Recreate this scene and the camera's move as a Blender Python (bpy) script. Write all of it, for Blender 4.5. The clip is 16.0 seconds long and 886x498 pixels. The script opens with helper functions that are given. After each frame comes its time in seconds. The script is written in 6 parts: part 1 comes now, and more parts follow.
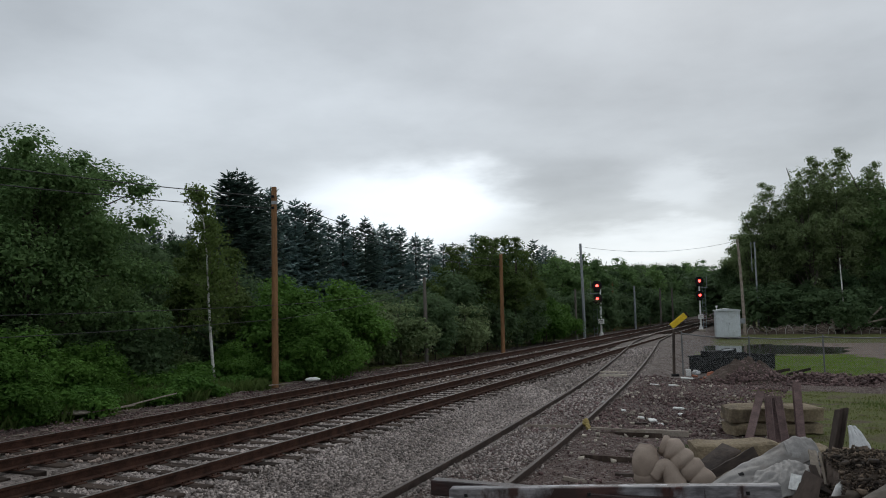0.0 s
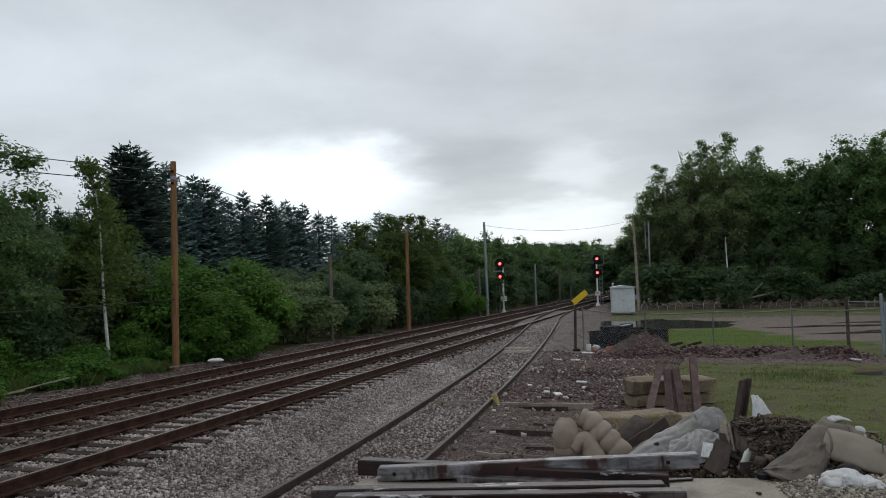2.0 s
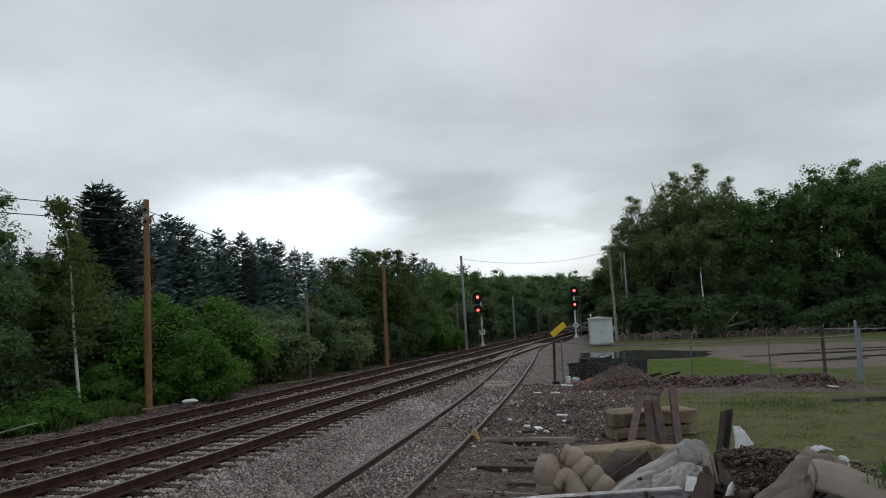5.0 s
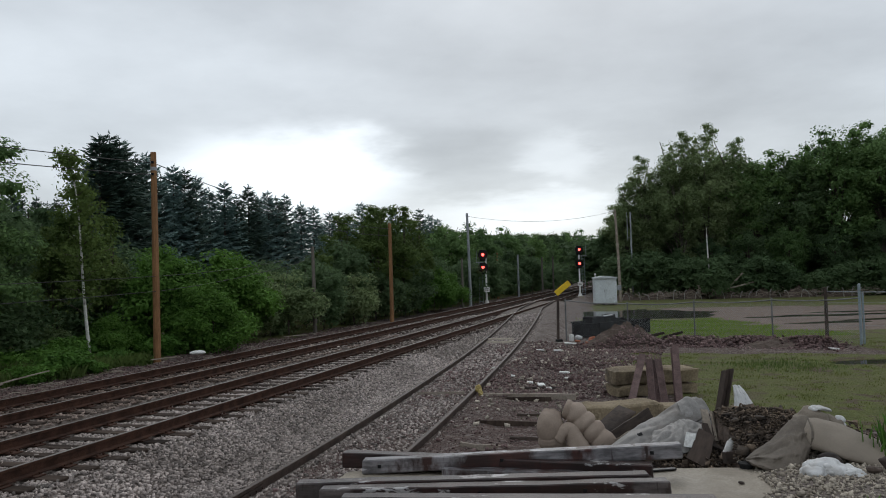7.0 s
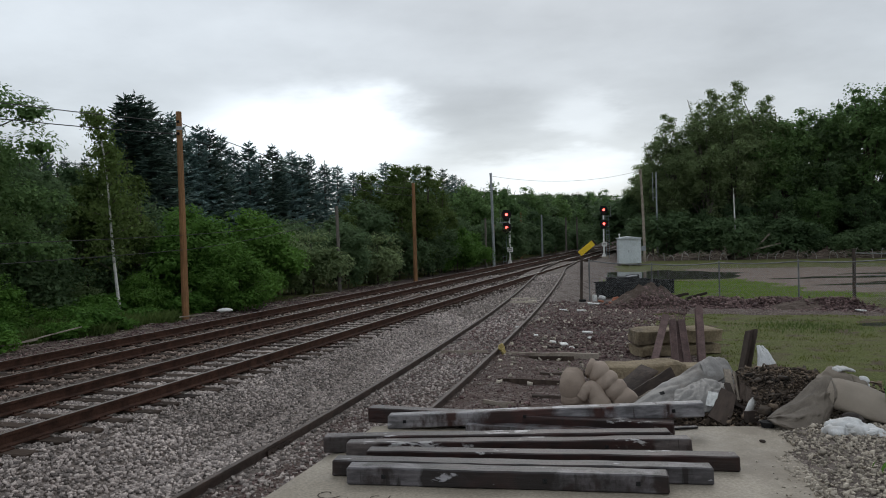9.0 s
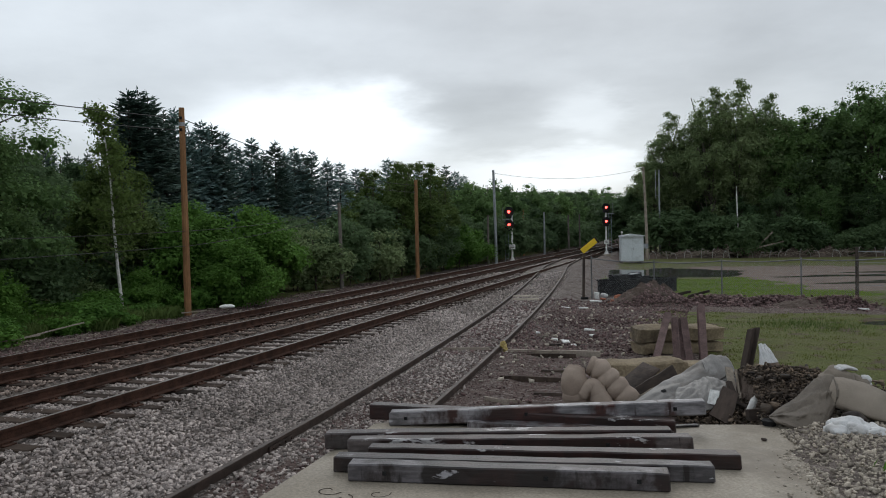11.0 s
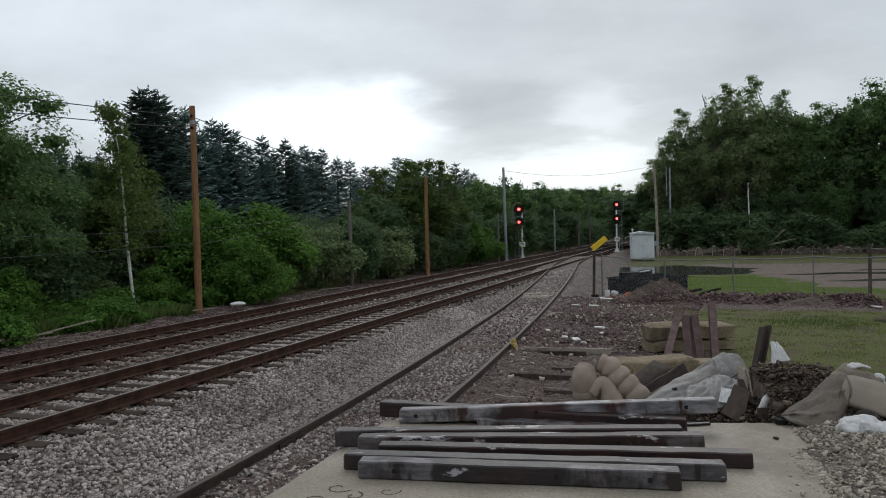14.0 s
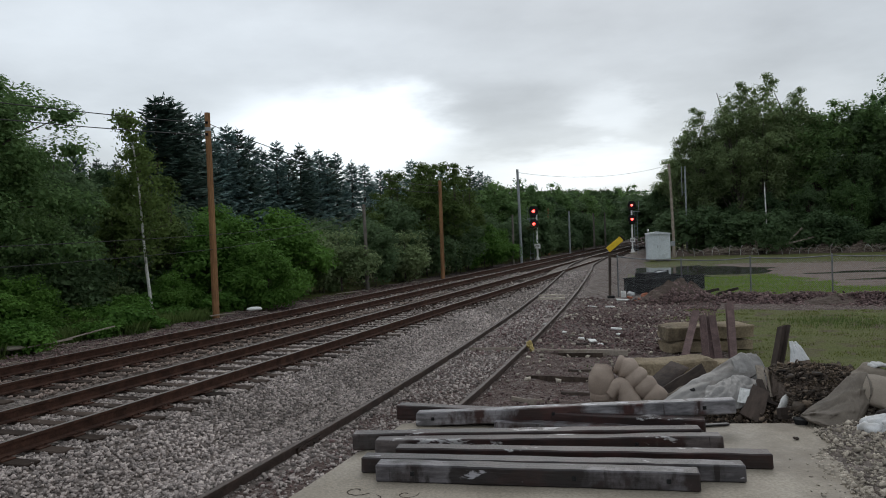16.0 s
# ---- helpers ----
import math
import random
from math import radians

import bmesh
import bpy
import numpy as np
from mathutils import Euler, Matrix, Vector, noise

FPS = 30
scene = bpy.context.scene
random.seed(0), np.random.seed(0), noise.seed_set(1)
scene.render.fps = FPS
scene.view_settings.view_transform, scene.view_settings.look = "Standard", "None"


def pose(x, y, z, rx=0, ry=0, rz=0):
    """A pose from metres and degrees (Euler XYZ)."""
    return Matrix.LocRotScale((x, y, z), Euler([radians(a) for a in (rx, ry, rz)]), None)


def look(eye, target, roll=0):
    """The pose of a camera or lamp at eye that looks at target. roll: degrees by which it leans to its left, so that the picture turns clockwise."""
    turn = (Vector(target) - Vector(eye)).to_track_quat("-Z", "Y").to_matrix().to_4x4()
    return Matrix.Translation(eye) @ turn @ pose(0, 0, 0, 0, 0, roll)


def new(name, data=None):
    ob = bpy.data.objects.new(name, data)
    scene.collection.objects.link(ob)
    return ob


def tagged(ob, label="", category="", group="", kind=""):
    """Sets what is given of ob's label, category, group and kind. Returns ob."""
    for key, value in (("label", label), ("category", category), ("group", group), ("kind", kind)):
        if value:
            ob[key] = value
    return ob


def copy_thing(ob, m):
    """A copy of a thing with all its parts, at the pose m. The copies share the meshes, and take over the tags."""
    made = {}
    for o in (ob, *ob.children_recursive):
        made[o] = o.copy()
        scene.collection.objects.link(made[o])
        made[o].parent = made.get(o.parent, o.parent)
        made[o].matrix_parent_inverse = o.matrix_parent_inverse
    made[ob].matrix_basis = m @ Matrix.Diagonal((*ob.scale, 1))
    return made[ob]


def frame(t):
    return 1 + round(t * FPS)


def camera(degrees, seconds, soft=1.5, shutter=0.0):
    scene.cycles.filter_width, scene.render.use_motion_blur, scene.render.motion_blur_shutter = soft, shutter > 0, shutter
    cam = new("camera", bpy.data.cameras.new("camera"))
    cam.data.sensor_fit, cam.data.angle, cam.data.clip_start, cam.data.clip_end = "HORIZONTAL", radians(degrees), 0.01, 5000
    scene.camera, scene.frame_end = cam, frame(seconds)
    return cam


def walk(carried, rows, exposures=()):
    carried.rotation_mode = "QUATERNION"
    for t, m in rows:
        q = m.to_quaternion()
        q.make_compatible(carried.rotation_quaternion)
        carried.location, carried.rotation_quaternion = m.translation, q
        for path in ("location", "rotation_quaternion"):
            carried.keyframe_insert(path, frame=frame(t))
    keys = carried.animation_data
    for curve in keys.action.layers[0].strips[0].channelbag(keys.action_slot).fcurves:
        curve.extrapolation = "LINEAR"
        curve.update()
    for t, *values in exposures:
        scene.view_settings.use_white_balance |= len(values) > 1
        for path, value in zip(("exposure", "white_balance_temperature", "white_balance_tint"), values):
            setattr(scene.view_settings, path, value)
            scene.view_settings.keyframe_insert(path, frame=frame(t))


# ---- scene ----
cam = camera(60.0, 16.0, soft=1.0)
PATH = [
    (0.0, 0.223, -0.041, 2.639, 6.73, 4.57, 1.15),
    (0.5, 0.054, -0.034, 2.639, 3.33, 4.03, 1.35),
    (1.0, 0.032, 0.048, 2.631, -1.21, 2.11, 1.81),
    (1.5, 0.014, 0.002, 2.643, -0.95, 2.02, 1.00),
    (2.0, 0.014, 0.018, 2.642, -0.55, 2.78, 1.47),
    (2.5, 0.014, 0.017, 2.655, -0.05, 3.89, 2.14),
    (3.0, 0.035, 0.122, 2.644, -1.21, 5.48, 2.17),
    (5.5, 0.022, 0.103, 2.650, -2.33, 5.10, 2.40),
    (6.0, 0.003, 0.076, 2.650, -2.42, 3.94, 1.93),
    (6.5, 0.004, 0.070, 2.654, -2.37, 2.78, 1.55),
    (7.0, 0.001, 0.038, 2.651, -1.83, 2.07, 1.63),
    (7.5, -0.005, -0.003, 2.653, -1.32, 1.29, 1.47),
    (8.0, -0.008, 0.004, 2.652, -0.50, 0.40, 1.48),
    (8.5, -0.009, 0.003, 2.651, 0.19, -0.10, 1.42),
    (9.0, -0.010, -0.002, 2.648, -0.09, -0.88, 1.43),
    (11.5, -0.004, 0.002, 2.648, 0.11, -1.10, 1.20),
    (12.0, 0.000, -0.008, 2.650, 0.12, -1.17, 1.25),
    (12.5, -0.000, 0.001, 2.649, -0.00, -1.40, 1.45),
    (13.0, -0.004, 0.002, 2.651, -0.08, -1.30, 1.32),
    (13.5, -0.007, 0.010, 2.647, 0.25, -1.23, 1.22),
    (14.0, -0.007, 0.008, 2.649, 0.83, -1.27, 1.27),
    (14.5, -0.013, 0.014, 2.647, 1.02, -1.29, 1.33),
    (15.0, -0.018, 0.015, 2.646, 1.37, -1.37, 1.52),
    (15.5, -0.013, 0.009, 2.648, 1.78, -1.27, 1.84),
    (16.0, -0.007, 0.001, 2.648, 1.93, -1.02, 1.98),
]
walk(cam, [(t, pose(x, y, z, 90 + p, r, w)) for t, x, y, z, w, p, r in PATH],
     [(0.0, -0.08), (0.5, 0.22), (1.0, 0.16), (1.5, 0.08), (2.2, 0.0), (3.0, -0.06), (5.5, -0.02), (7.0, 0.07), (9.0, 0.1), (16.0, 0.12)])

# ---- world, sun ----
world = bpy.data.worlds.new("overcast_sky")
scene.world = world
world.use_nodes = True
wn, wl = world.node_tree.nodes, world.node_tree.links
wn.clear()


def wmath(op, a, b=None, c=None):
    n = wn.new("ShaderNodeMath")
    n.operation = op
    for i, v in enumerate((a, b, c)):
        if v is None:
            continue
        if isinstance(v, (int, float)):
            n.inputs[i].default_value = v
        else:
            wl.new(v, n.inputs[i])
    return n.outputs[0]


SKY_ON, SUN_EL, SUN_AZ = 0.06, 38.0, 12.0
w_tc = wn.new("ShaderNodeTexCoord")
w_sep = wn.new("ShaderNodeSeparateXYZ")
wl.new(w_tc.outputs["Generated"], w_sep.inputs[0])
wx, wy, wz = w_sep.outputs
w_az = wmath("ARCTAN2", wx, wy)
w_el = wmath("ARCSINE", wz)
w_low = wmath("ADD", wmath("MAXIMUM", wz, 0.0), 0.16)
w_comb = wn.new("ShaderNodeCombineXYZ")
wl.new(wmath("DIVIDE", wx, w_low), w_comb.inputs[0])
wl.new(wmath("DIVIDE", wy, w_low), w_comb.inputs[1])


def wnoise(scale, detail, rough, w):
    n = wn.new("ShaderNodeTexNoise")
    n.noise_dimensions = "4D"
    n.inputs["Scale"].default_value = scale
    n.inputs["Detail"].default_value = detail
    n.inputs["Roughness"].default_value = rough
    n.inputs["W"].default_value = w
    wl.new(w_comb.outputs[0], n.inputs["Vector"])
    return n.outputs["Fac"]


w_big = wnoise(0.55, 4.0, 0.5, 3.1)
w_mid = wnoise(1.7, 6.0, 0.55, 7.7)
w_warp = wnoise(2.2, 5.0, 0.55, 1.3)


def wbreak(az, el, wa, we, amount):
    """A soft break in the cloud cover."""
    a = wmath("DIVIDE", wmath("SUBTRACT", wmath("ADD", w_az, wmath("MULTIPLY_ADD", w_warp, 0.16, -0.08)), radians(az)), radians(wa))
    e = wmath("DIVIDE", wmath("SUBTRACT", wmath("ADD", w_el, wmath("MULTIPLY_ADD", w_warp, 0.09, -0.045)), radians(el)), radians(we))
    q = wmath("ADD", wmath("MULTIPLY", a, a), wmath("MULTIPLY", e, e))
    return wmath("MULTIPLY", wmath("POWER", 2.718, wmath("MULTIPLY", wmath("MULTIPLY", q, q), -1.0)), amount)


w_val = wmath("MULTIPLY_ADD", w_big, 0.36, 0.40)
w_val = wmath("ADD", w_val, wmath("MULTIPLY_ADD", w_mid, 0.40, -0.20))
for az, el, wa, we, amount in ((-9.6, 7.6, 8.5, 3.4, 0.55), (6.5, 4.2, 8.0, 1.9, 0.27), (11.0, 8.6, 3.0, 1.8, 0.18), (-22.0, 14.0, 14.0, 6.0, 0.16), (1.0, 9.5, 6.5, 2.4, -0.10), (20.0, 15.0, 13.0, 7.0, -0.09)):
    w_val = wmath("ADD", w_val, wbreak(az, el, wa, we, amount))
w_tint = wn.new("ShaderNodeMix")
w_tint.data_type = "RGBA"
w_tint.blend_type = "MULTIPLY"
w_tint.inputs[0].default_value = 1.0
w_grey = wn.new("ShaderNodeCombineColor")
for i in range(3):
    wl.new(w_val, w_grey.inputs[i])
wl.new(w_grey.outputs[0], w_tint.inputs[6])
w_tint.inputs[7].default_value = (0.93, 1.0, 1.06, 1)
w_sky = wn.new("ShaderNodeTexSky")
w_sky.sky_type = "NISHITA"
w_sky.sun_disc = False
w_sky.sun_elevation, w_sky.sun_rotation = radians(SUN_EL), radians(SUN_AZ)
w_b1, w_b2, w_add = wn.new("ShaderNodeBackground"), wn.new("ShaderNodeBackground"), wn.new("ShaderNodeAddShader")
wl.new(w_tint.outputs[2], w_b1.inputs[0])
w_b1.inputs[1].default_value = 0.95
wl.new(w_sky.outputs[0], w_b2.inputs[0])
w_b2.inputs[1].default_value = SKY_ON * 0.2
wl.new(w_b1.outputs[0], w_add.inputs[0])
wl.new(w_b2.outputs[0], w_add.inputs[1])
w_out = wn.new("ShaderNodeOutputWorld")
wl.new(w_add.outputs[0], w_out.inputs[0])

sun = new("sun", bpy.data.lights.new("sun", "SUN"))
sun.data.energy, sun.data.angle, sun.data.color = 0.5, radians(30), (1.0, 0.97, 0.93)
sun.matrix_world = look((30 * math.sin(radians(SUN_AZ)), 30 * math.cos(radians(SUN_AZ)), 30 * math.tan(radians(SUN_EL))), (0, 0, 0))

# ---- materials ----


def mat(name, c1, c2, scale=3.0, rough=0.85, bump=0.3, fine=40.0, c3=None, spec=0.4, metal=0.0, per=0.0, stretch=(1, 1, 1), island=0.0, rough_var=0.0, dist=0.01):
    """Two-scale noise material in metres. c3: stains; per: brightness change from piece to piece."""
    m = bpy.data.materials.new(name)
    m.use_nodes = True
    n, l = m.node_tree.nodes, m.node_tree.links
    b = n["Principled BSDF"]
    tc = n.new("ShaderNodeTexCoord")
    mp = n.new("ShaderNodeMapping")
    mp.inputs["Scale"].default_value = stretch
    l.new(tc.outputs["Object"], mp.inputs[0])
    oi = n.new("ShaderNodeObjectInfo")
    off = n.new("ShaderNodeVectorMath")
    off.operation = "MULTIPLY_ADD"
    off.inputs[1].default_value = (17.0, 31.0, 11.0)
    l.new(oi.outputs["Random"], off.inputs[0])
    l.new(mp.outputs[0], off.inputs[2])

    def nz(s, d, r=0.6):
        t = n.new("ShaderNodeTexNoise")
        t.inputs["Scale"].default_value, t.inputs["Detail"].default_value, t.inputs["Roughness"].default_value = s, d, r
        l.new(off.outputs[0], t.inputs["Vector"])
        return t.outputs["Fac"]

    def ramp(src, lo, hi):
        r = n.new("ShaderNodeMapRange")
        r.inputs["From Min"].default_value, r.inputs["From Max"].default_value = lo, hi
        l.new(src, r.inputs["Value"])
        return r.outputs[0]

    def mix(fac, a, bb, blend="MIX"):
        x = n.new("ShaderNodeMix")
        x.data_type, x.blend_type = "RGBA", blend
        if isinstance(fac, float):
            x.inputs[0].default_value = fac
        else:
            l.new(fac, x.inputs[0])
        for i, v in ((6, a), (7, bb)):
            if isinstance(v, tuple):
                x.inputs[i].default_value = (*v, 1)
            else:
                l.new(v, x.inputs[i])
        return x.outputs[2]

    big, small = nz(scale, 5), nz(fine, 4)
    col = mix(ramp(big, 0.35, 0.65), c1, c2)
    sm = ramp(small, 0.3, 0.7)
    fm = n.new("ShaderNodeMapRange")
    fm.inputs["To Min"].default_value, fm.inputs["To Max"].default_value = 0.72, 1.22
    l.new(sm, fm.inputs["Value"])
    g = n.new("ShaderNodeCombineColor")
    for i in range(3):
        l.new(fm.outputs[0], g.inputs[i])
    col = mix(1.0, col, g.outputs[0], "MULTIPLY")
    if c3:
        col = mix(ramp(nz(scale * 0.45, 6, 0.7), 0.54, 0.66), col, c3)
    if per or island:
        geo = n.new("ShaderNodeNewGeometry")
        v = n.new("ShaderNodeMapRange")
        k = per or island
        v.inputs["To Min"].default_value, v.inputs["To Max"].default_value = 1 - k, 1 + k
        l.new(oi.outputs["Random"] if per else geo.outputs["Random Per Island"], v.inputs["Value"])
        g2 = n.new("ShaderNodeCombineColor")
        for i in range(3):
            l.new(v.outputs[0], g2.inputs[i])
        col = mix(1.0, col, g2.outputs[0], "MULTIPLY")
    l.new(col, b.inputs["Base Color"])
    b.inputs["Roughness"].default_value = rough
    if rough_var:
        rv = n.new("ShaderNodeMapRange")
        rv.inputs["To Min"].default_value, rv.inputs["To Max"].default_value = rough - rough_var, min(1, rough + rough_var)
        l.new(ramp(nz(scale * 0.8, 4), 0.4, 0.62), rv.inputs["Value"])
        l.new(rv.outputs[0], b.inputs["Roughness"])
    b.inputs["Specular IOR Level"].default_value = spec
    b.inputs["Metallic"].default_value = metal
    if bump:
        bp = n.new("ShaderNodeBump")
        bp.inputs["Strength"].default_value = bump
        bp.inputs["Distance"].default_value = dist
        l.new(small, bp.inputs["Height"])
        l.new(bp.outputs[0], b.inputs["Normal"])
    return m


def leaf_mat(name, c1, c2, trans=0.35, rough=0.75):
    """Foliage: colour differs leaf by leaf and clump by clump."""
    m = bpy.data.materials.new(name)
    m.use_nodes = True
    n, l = m.node_tree.nodes, m.node_tree.links
    b = n["Principled BSDF"]
    geo, oi, tc, nzt = n.new("ShaderNodeNewGeometry"), n.new("ShaderNodeObjectInfo"), n.new("ShaderNodeTexCoord"), n.new("ShaderNodeTexNoise")
    nzt.inputs["Scale"].default_value, nzt.inputs["Detail"].default_value = 0.8, 4
    l.new(tc.outputs["Object"], nzt.inputs["Vector"])
    ad = n.new("ShaderNodeMath")
    ad.operation = "MULTIPLY_ADD"
    l.new(geo.outputs["Random Per Island"], ad.inputs[0])
    ad.inputs[1].default_value = 0.55
    md = n.new("ShaderNodeMath")
    md.operation = "MULTIPLY_ADD"
    l.new(nzt.outputs["Fac"], md.inputs[0])
    md.inputs[1].default_value = 0.9
    l.new(oi.outputs["Random"], md.inputs[2])
    sub = n.new("ShaderNodeMath")
    sub.operation = "MULTIPLY_ADD"
    l.new(md.outputs[0], sub.inputs[0])
    sub.inputs[1].default_value, sub.inputs[2].default_value = 0.7, -0.35
    l.new(sub.outputs[0], ad.inputs[2])
    mx = n.new("ShaderNodeMix")
    mx.data_type, mx.clamp_factor = "RGBA", True
    mx.inputs[6].default_value, mx.inputs[7].default_value = (*c1, 1), (*c2, 1)
    l.new(ad.outputs[0], mx.inputs[0])
    l.new(mx.outputs[2], b.inputs["Base Color"])
    b.inputs["Roughness"].default_value = rough
    b.inputs["Specular IOR Level"].default_value = 0.1
    tr, ms = n.new("ShaderNodeBsdfTranslucent"), n.new("ShaderNodeMixShader")
    l.new(mx.outputs[2], tr.inputs[0])
    ms.inputs[0].default_value = trans
    l.new(b.outputs[0], ms.inputs[1])
    l.new(tr.outputs[0], ms.inputs[2])
    l.new(ms.outputs[0], n["Material Output"].inputs[0])
    return m


M_soil = mat("soil", (0.085, 0.062, 0.05), (0.15, 0.115, 0.095), 0.7, 0.95, 0.8, 14, c3=(0.05, 0.038, 0.032), dist=0.05)
M_stone_mix = mat("ballast_stone", (0.275, 0.234, 0.212), (0.43, 0.37, 0.342), 0.35, 0.85, 0.4, 60, island=0.62)
M_stone_brown = mat("rust_stained_stone", (0.17, 0.12, 0.095), (0.3, 0.235, 0.2), 0.5, 0.9, 0.4, 60, island=0.5)
M_gravel = mat("crushed_gravel", (0.33, 0.285, 0.23), (0.48, 0.425, 0.355), 0.5, 0.9, 0.4, 60, island=0.4)
M_rubble = mat("rubble_stone", (0.1, 0.06, 0.057), (0.22, 0.15, 0.143), 0.3, 0.9, 0.4, 50, island=0.55)
M_debris = mat("bark_debris", (0.04, 0.03, 0.024), (0.19, 0.14, 0.1), 5, 0.95, 0.5, 60, island=0.75)
M_concrete = mat("worn_concrete", (0.265, 0.228, 0.178), (0.345, 0.3, 0.24), 1.3, 0.65, 0.3, 55, c3=(0.2, 0.168, 0.13), rough_var=0.12)
M_rail = mat("rusty_rail", (0.036, 0.017, 0.011), (0.085, 0.04, 0.026), 5, 0.88, 0.3, 45, spec=0.25)
M_railtop = mat("worn_rail_head", (0.17, 0.145, 0.13), (0.26, 0.235, 0.22), 3, 0.42, 0.05, 30, metal=0.6)
M_siderail = mat("dark_rusty_rail", (0.036, 0.023, 0.018), (0.085, 0.055, 0.043), 4, 0.7, 0.3, 40)
M_sidetop = mat("dull_rail_head", (0.05, 0.036, 0.03), (0.095, 0.068, 0.056), 3, 0.6, 0.1, 30)
M_tie = mat("weathered_tie", (0.028, 0.02, 0.016), (0.07, 0.052, 0.042), 3, 0.9, 0.7, 30, per=0.35, stretch=(0.25, 1, 1), c3=(0.075, 0.056, 0.045), spec=0.1)


def timber_mat(name, dark, grey, pale, seed, flake=0.62):
    """Old painted timber: dark wet wood, grey worn stretches, flaked pale paint, fine grain along x."""
    m = bpy.data.materials.new(name)
    m.use_nodes = True
    n, l = m.node_tree.nodes, m.node_tree.links
    b = n["Principled BSDF"]
    tc, oi = n.new("ShaderNodeTexCoord"), n.new("ShaderNodeObjectInfo")

    def layer(stretch, scale, detail, lo, hi, k):
        mp = n.new("ShaderNodeMapping")
        mp.inputs["Scale"].default_value = stretch
        l.new(tc.outputs["Object"], mp.inputs[0])
        v = n.new("ShaderNodeVectorMath")
        v.operation = "MULTIPLY_ADD"
        v.inputs[1].default_value = (23.0 + k, 7.0 + seed, 3.0)
        l.new(oi.outputs["Random"], v.inputs[0])
        l.new(mp.outputs[0], v.inputs[2])
        t = n.new("ShaderNodeTexNoise")
        t.inputs["Scale"].default_value, t.inputs["Detail"].default_value, t.inputs["Roughness"].default_value = scale, detail, 0.62
        l.new(v.outputs[0], t.inputs["Vector"])
        r = n.new("ShaderNodeMapRange")
        r.inputs["From Min"].default_value, r.inputs["From Max"].default_value = lo, hi
        l.new(t.outputs["Fac"], r.inputs["Value"])
        return r.outputs[0]

    def mix(fac, a, c, blend="MIX"):
        x = n.new("ShaderNodeMix")
        x.data_type, x.blend_type = "RGBA", blend
        l.new(fac, x.inputs[0])
        for i, v in ((6, a), (7, c)):
            if isinstance(v, tuple):
                x.inputs[i].default_value = (*v, 1)
            else:
                l.new(v, x.inputs[i])
        return x.outputs[2]

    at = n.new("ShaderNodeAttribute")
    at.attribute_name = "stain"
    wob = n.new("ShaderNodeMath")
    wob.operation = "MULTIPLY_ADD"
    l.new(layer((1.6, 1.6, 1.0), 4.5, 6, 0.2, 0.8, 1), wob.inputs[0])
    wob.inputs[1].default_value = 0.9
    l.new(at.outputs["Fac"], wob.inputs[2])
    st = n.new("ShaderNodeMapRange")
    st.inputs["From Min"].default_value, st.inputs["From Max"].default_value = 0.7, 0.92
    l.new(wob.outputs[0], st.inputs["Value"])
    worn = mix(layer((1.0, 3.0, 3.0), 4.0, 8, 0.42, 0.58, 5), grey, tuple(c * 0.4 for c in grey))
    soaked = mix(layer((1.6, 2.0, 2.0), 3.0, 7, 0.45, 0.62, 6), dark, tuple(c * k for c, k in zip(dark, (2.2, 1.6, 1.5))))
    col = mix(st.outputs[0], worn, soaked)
    col = mix(layer((5.0, 5.0, 0.7), 2.4, 6, 0.6, 0.66, 4), col, dark)
    col = mix(layer((1.1, 3.2, 3.2), 2.2, 7, flake, flake + 0.03, 2), col, pale)
    grain = layer((1.2, 16, 16), 4.0, 6, 0.25, 0.75, 3)
    g = n.new("ShaderNodeMapRange")
    g.inputs["To Min"].default_value, g.inputs["To Max"].default_value = 0.72, 1.2
    l.new(grain, g.inputs["Value"])
    cc = n.new("ShaderNodeCombineColor")
    for i in range(3):
        l.new(g.outputs[0], cc.inputs[i])
    one = n.new("ShaderNodeValue")
    one.outputs[0].default_value = 1.0
    col = mix(one.outputs[0], col, cc.outputs[0], "MULTIPLY")
    l.new(col, b.inputs["Base Color"])
    b.inputs["Roughness"].default_value = 0.42
    bp = n.new("ShaderNodeBump")
    bp.inputs["Strength"].default_value, bp.inputs["Distance"].default_value = 0.4, 0.004
    l.new(grain, bp.inputs["Height"])
    l.new(bp.outputs[0], b.inputs["Normal"])
    return m


M_timber = timber_mat("weathered_timber", (0.013, 0.009, 0.009), (0.135, 0.123, 0.132), (0.4, 0.39, 0.42), 1, 0.64)
M_timber_pale = timber_mat("pale_worn_timber", (0.028, 0.012, 0.01), (0.235, 0.222, 0.232), (0.42, 0.41, 0.43), 4, 0.62)
M_timber_red = timber_mat("red_brown_timber", (0.016, 0.007, 0.006), (0.115, 0.095, 0.092), (0.45, 0.43, 0.43), 2, 0.615)
M_bark = mat("dark_bark", (0.05, 0.04, 0.032), (0.11, 0.09, 0.075), 5, 0.95, 0.8, 25, stretch=(1, 1, 0.3))
M_birch = mat("birch_bark", (0.58, 0.56, 0.53), (0.74, 0.72, 0.69), 3, 0.8, 0.3, 30, c3=(0.12, 0.1, 0.09), stretch=(0.5, 0.5, 2))
M_pole = mat("brown_pole_wood", (0.15, 0.07, 0.03), (0.35, 0.185, 0.083), 2, 0.85, 0.5, 30, stretch=(1, 1, 0.12), c3=(0.1, 0.055, 0.035))
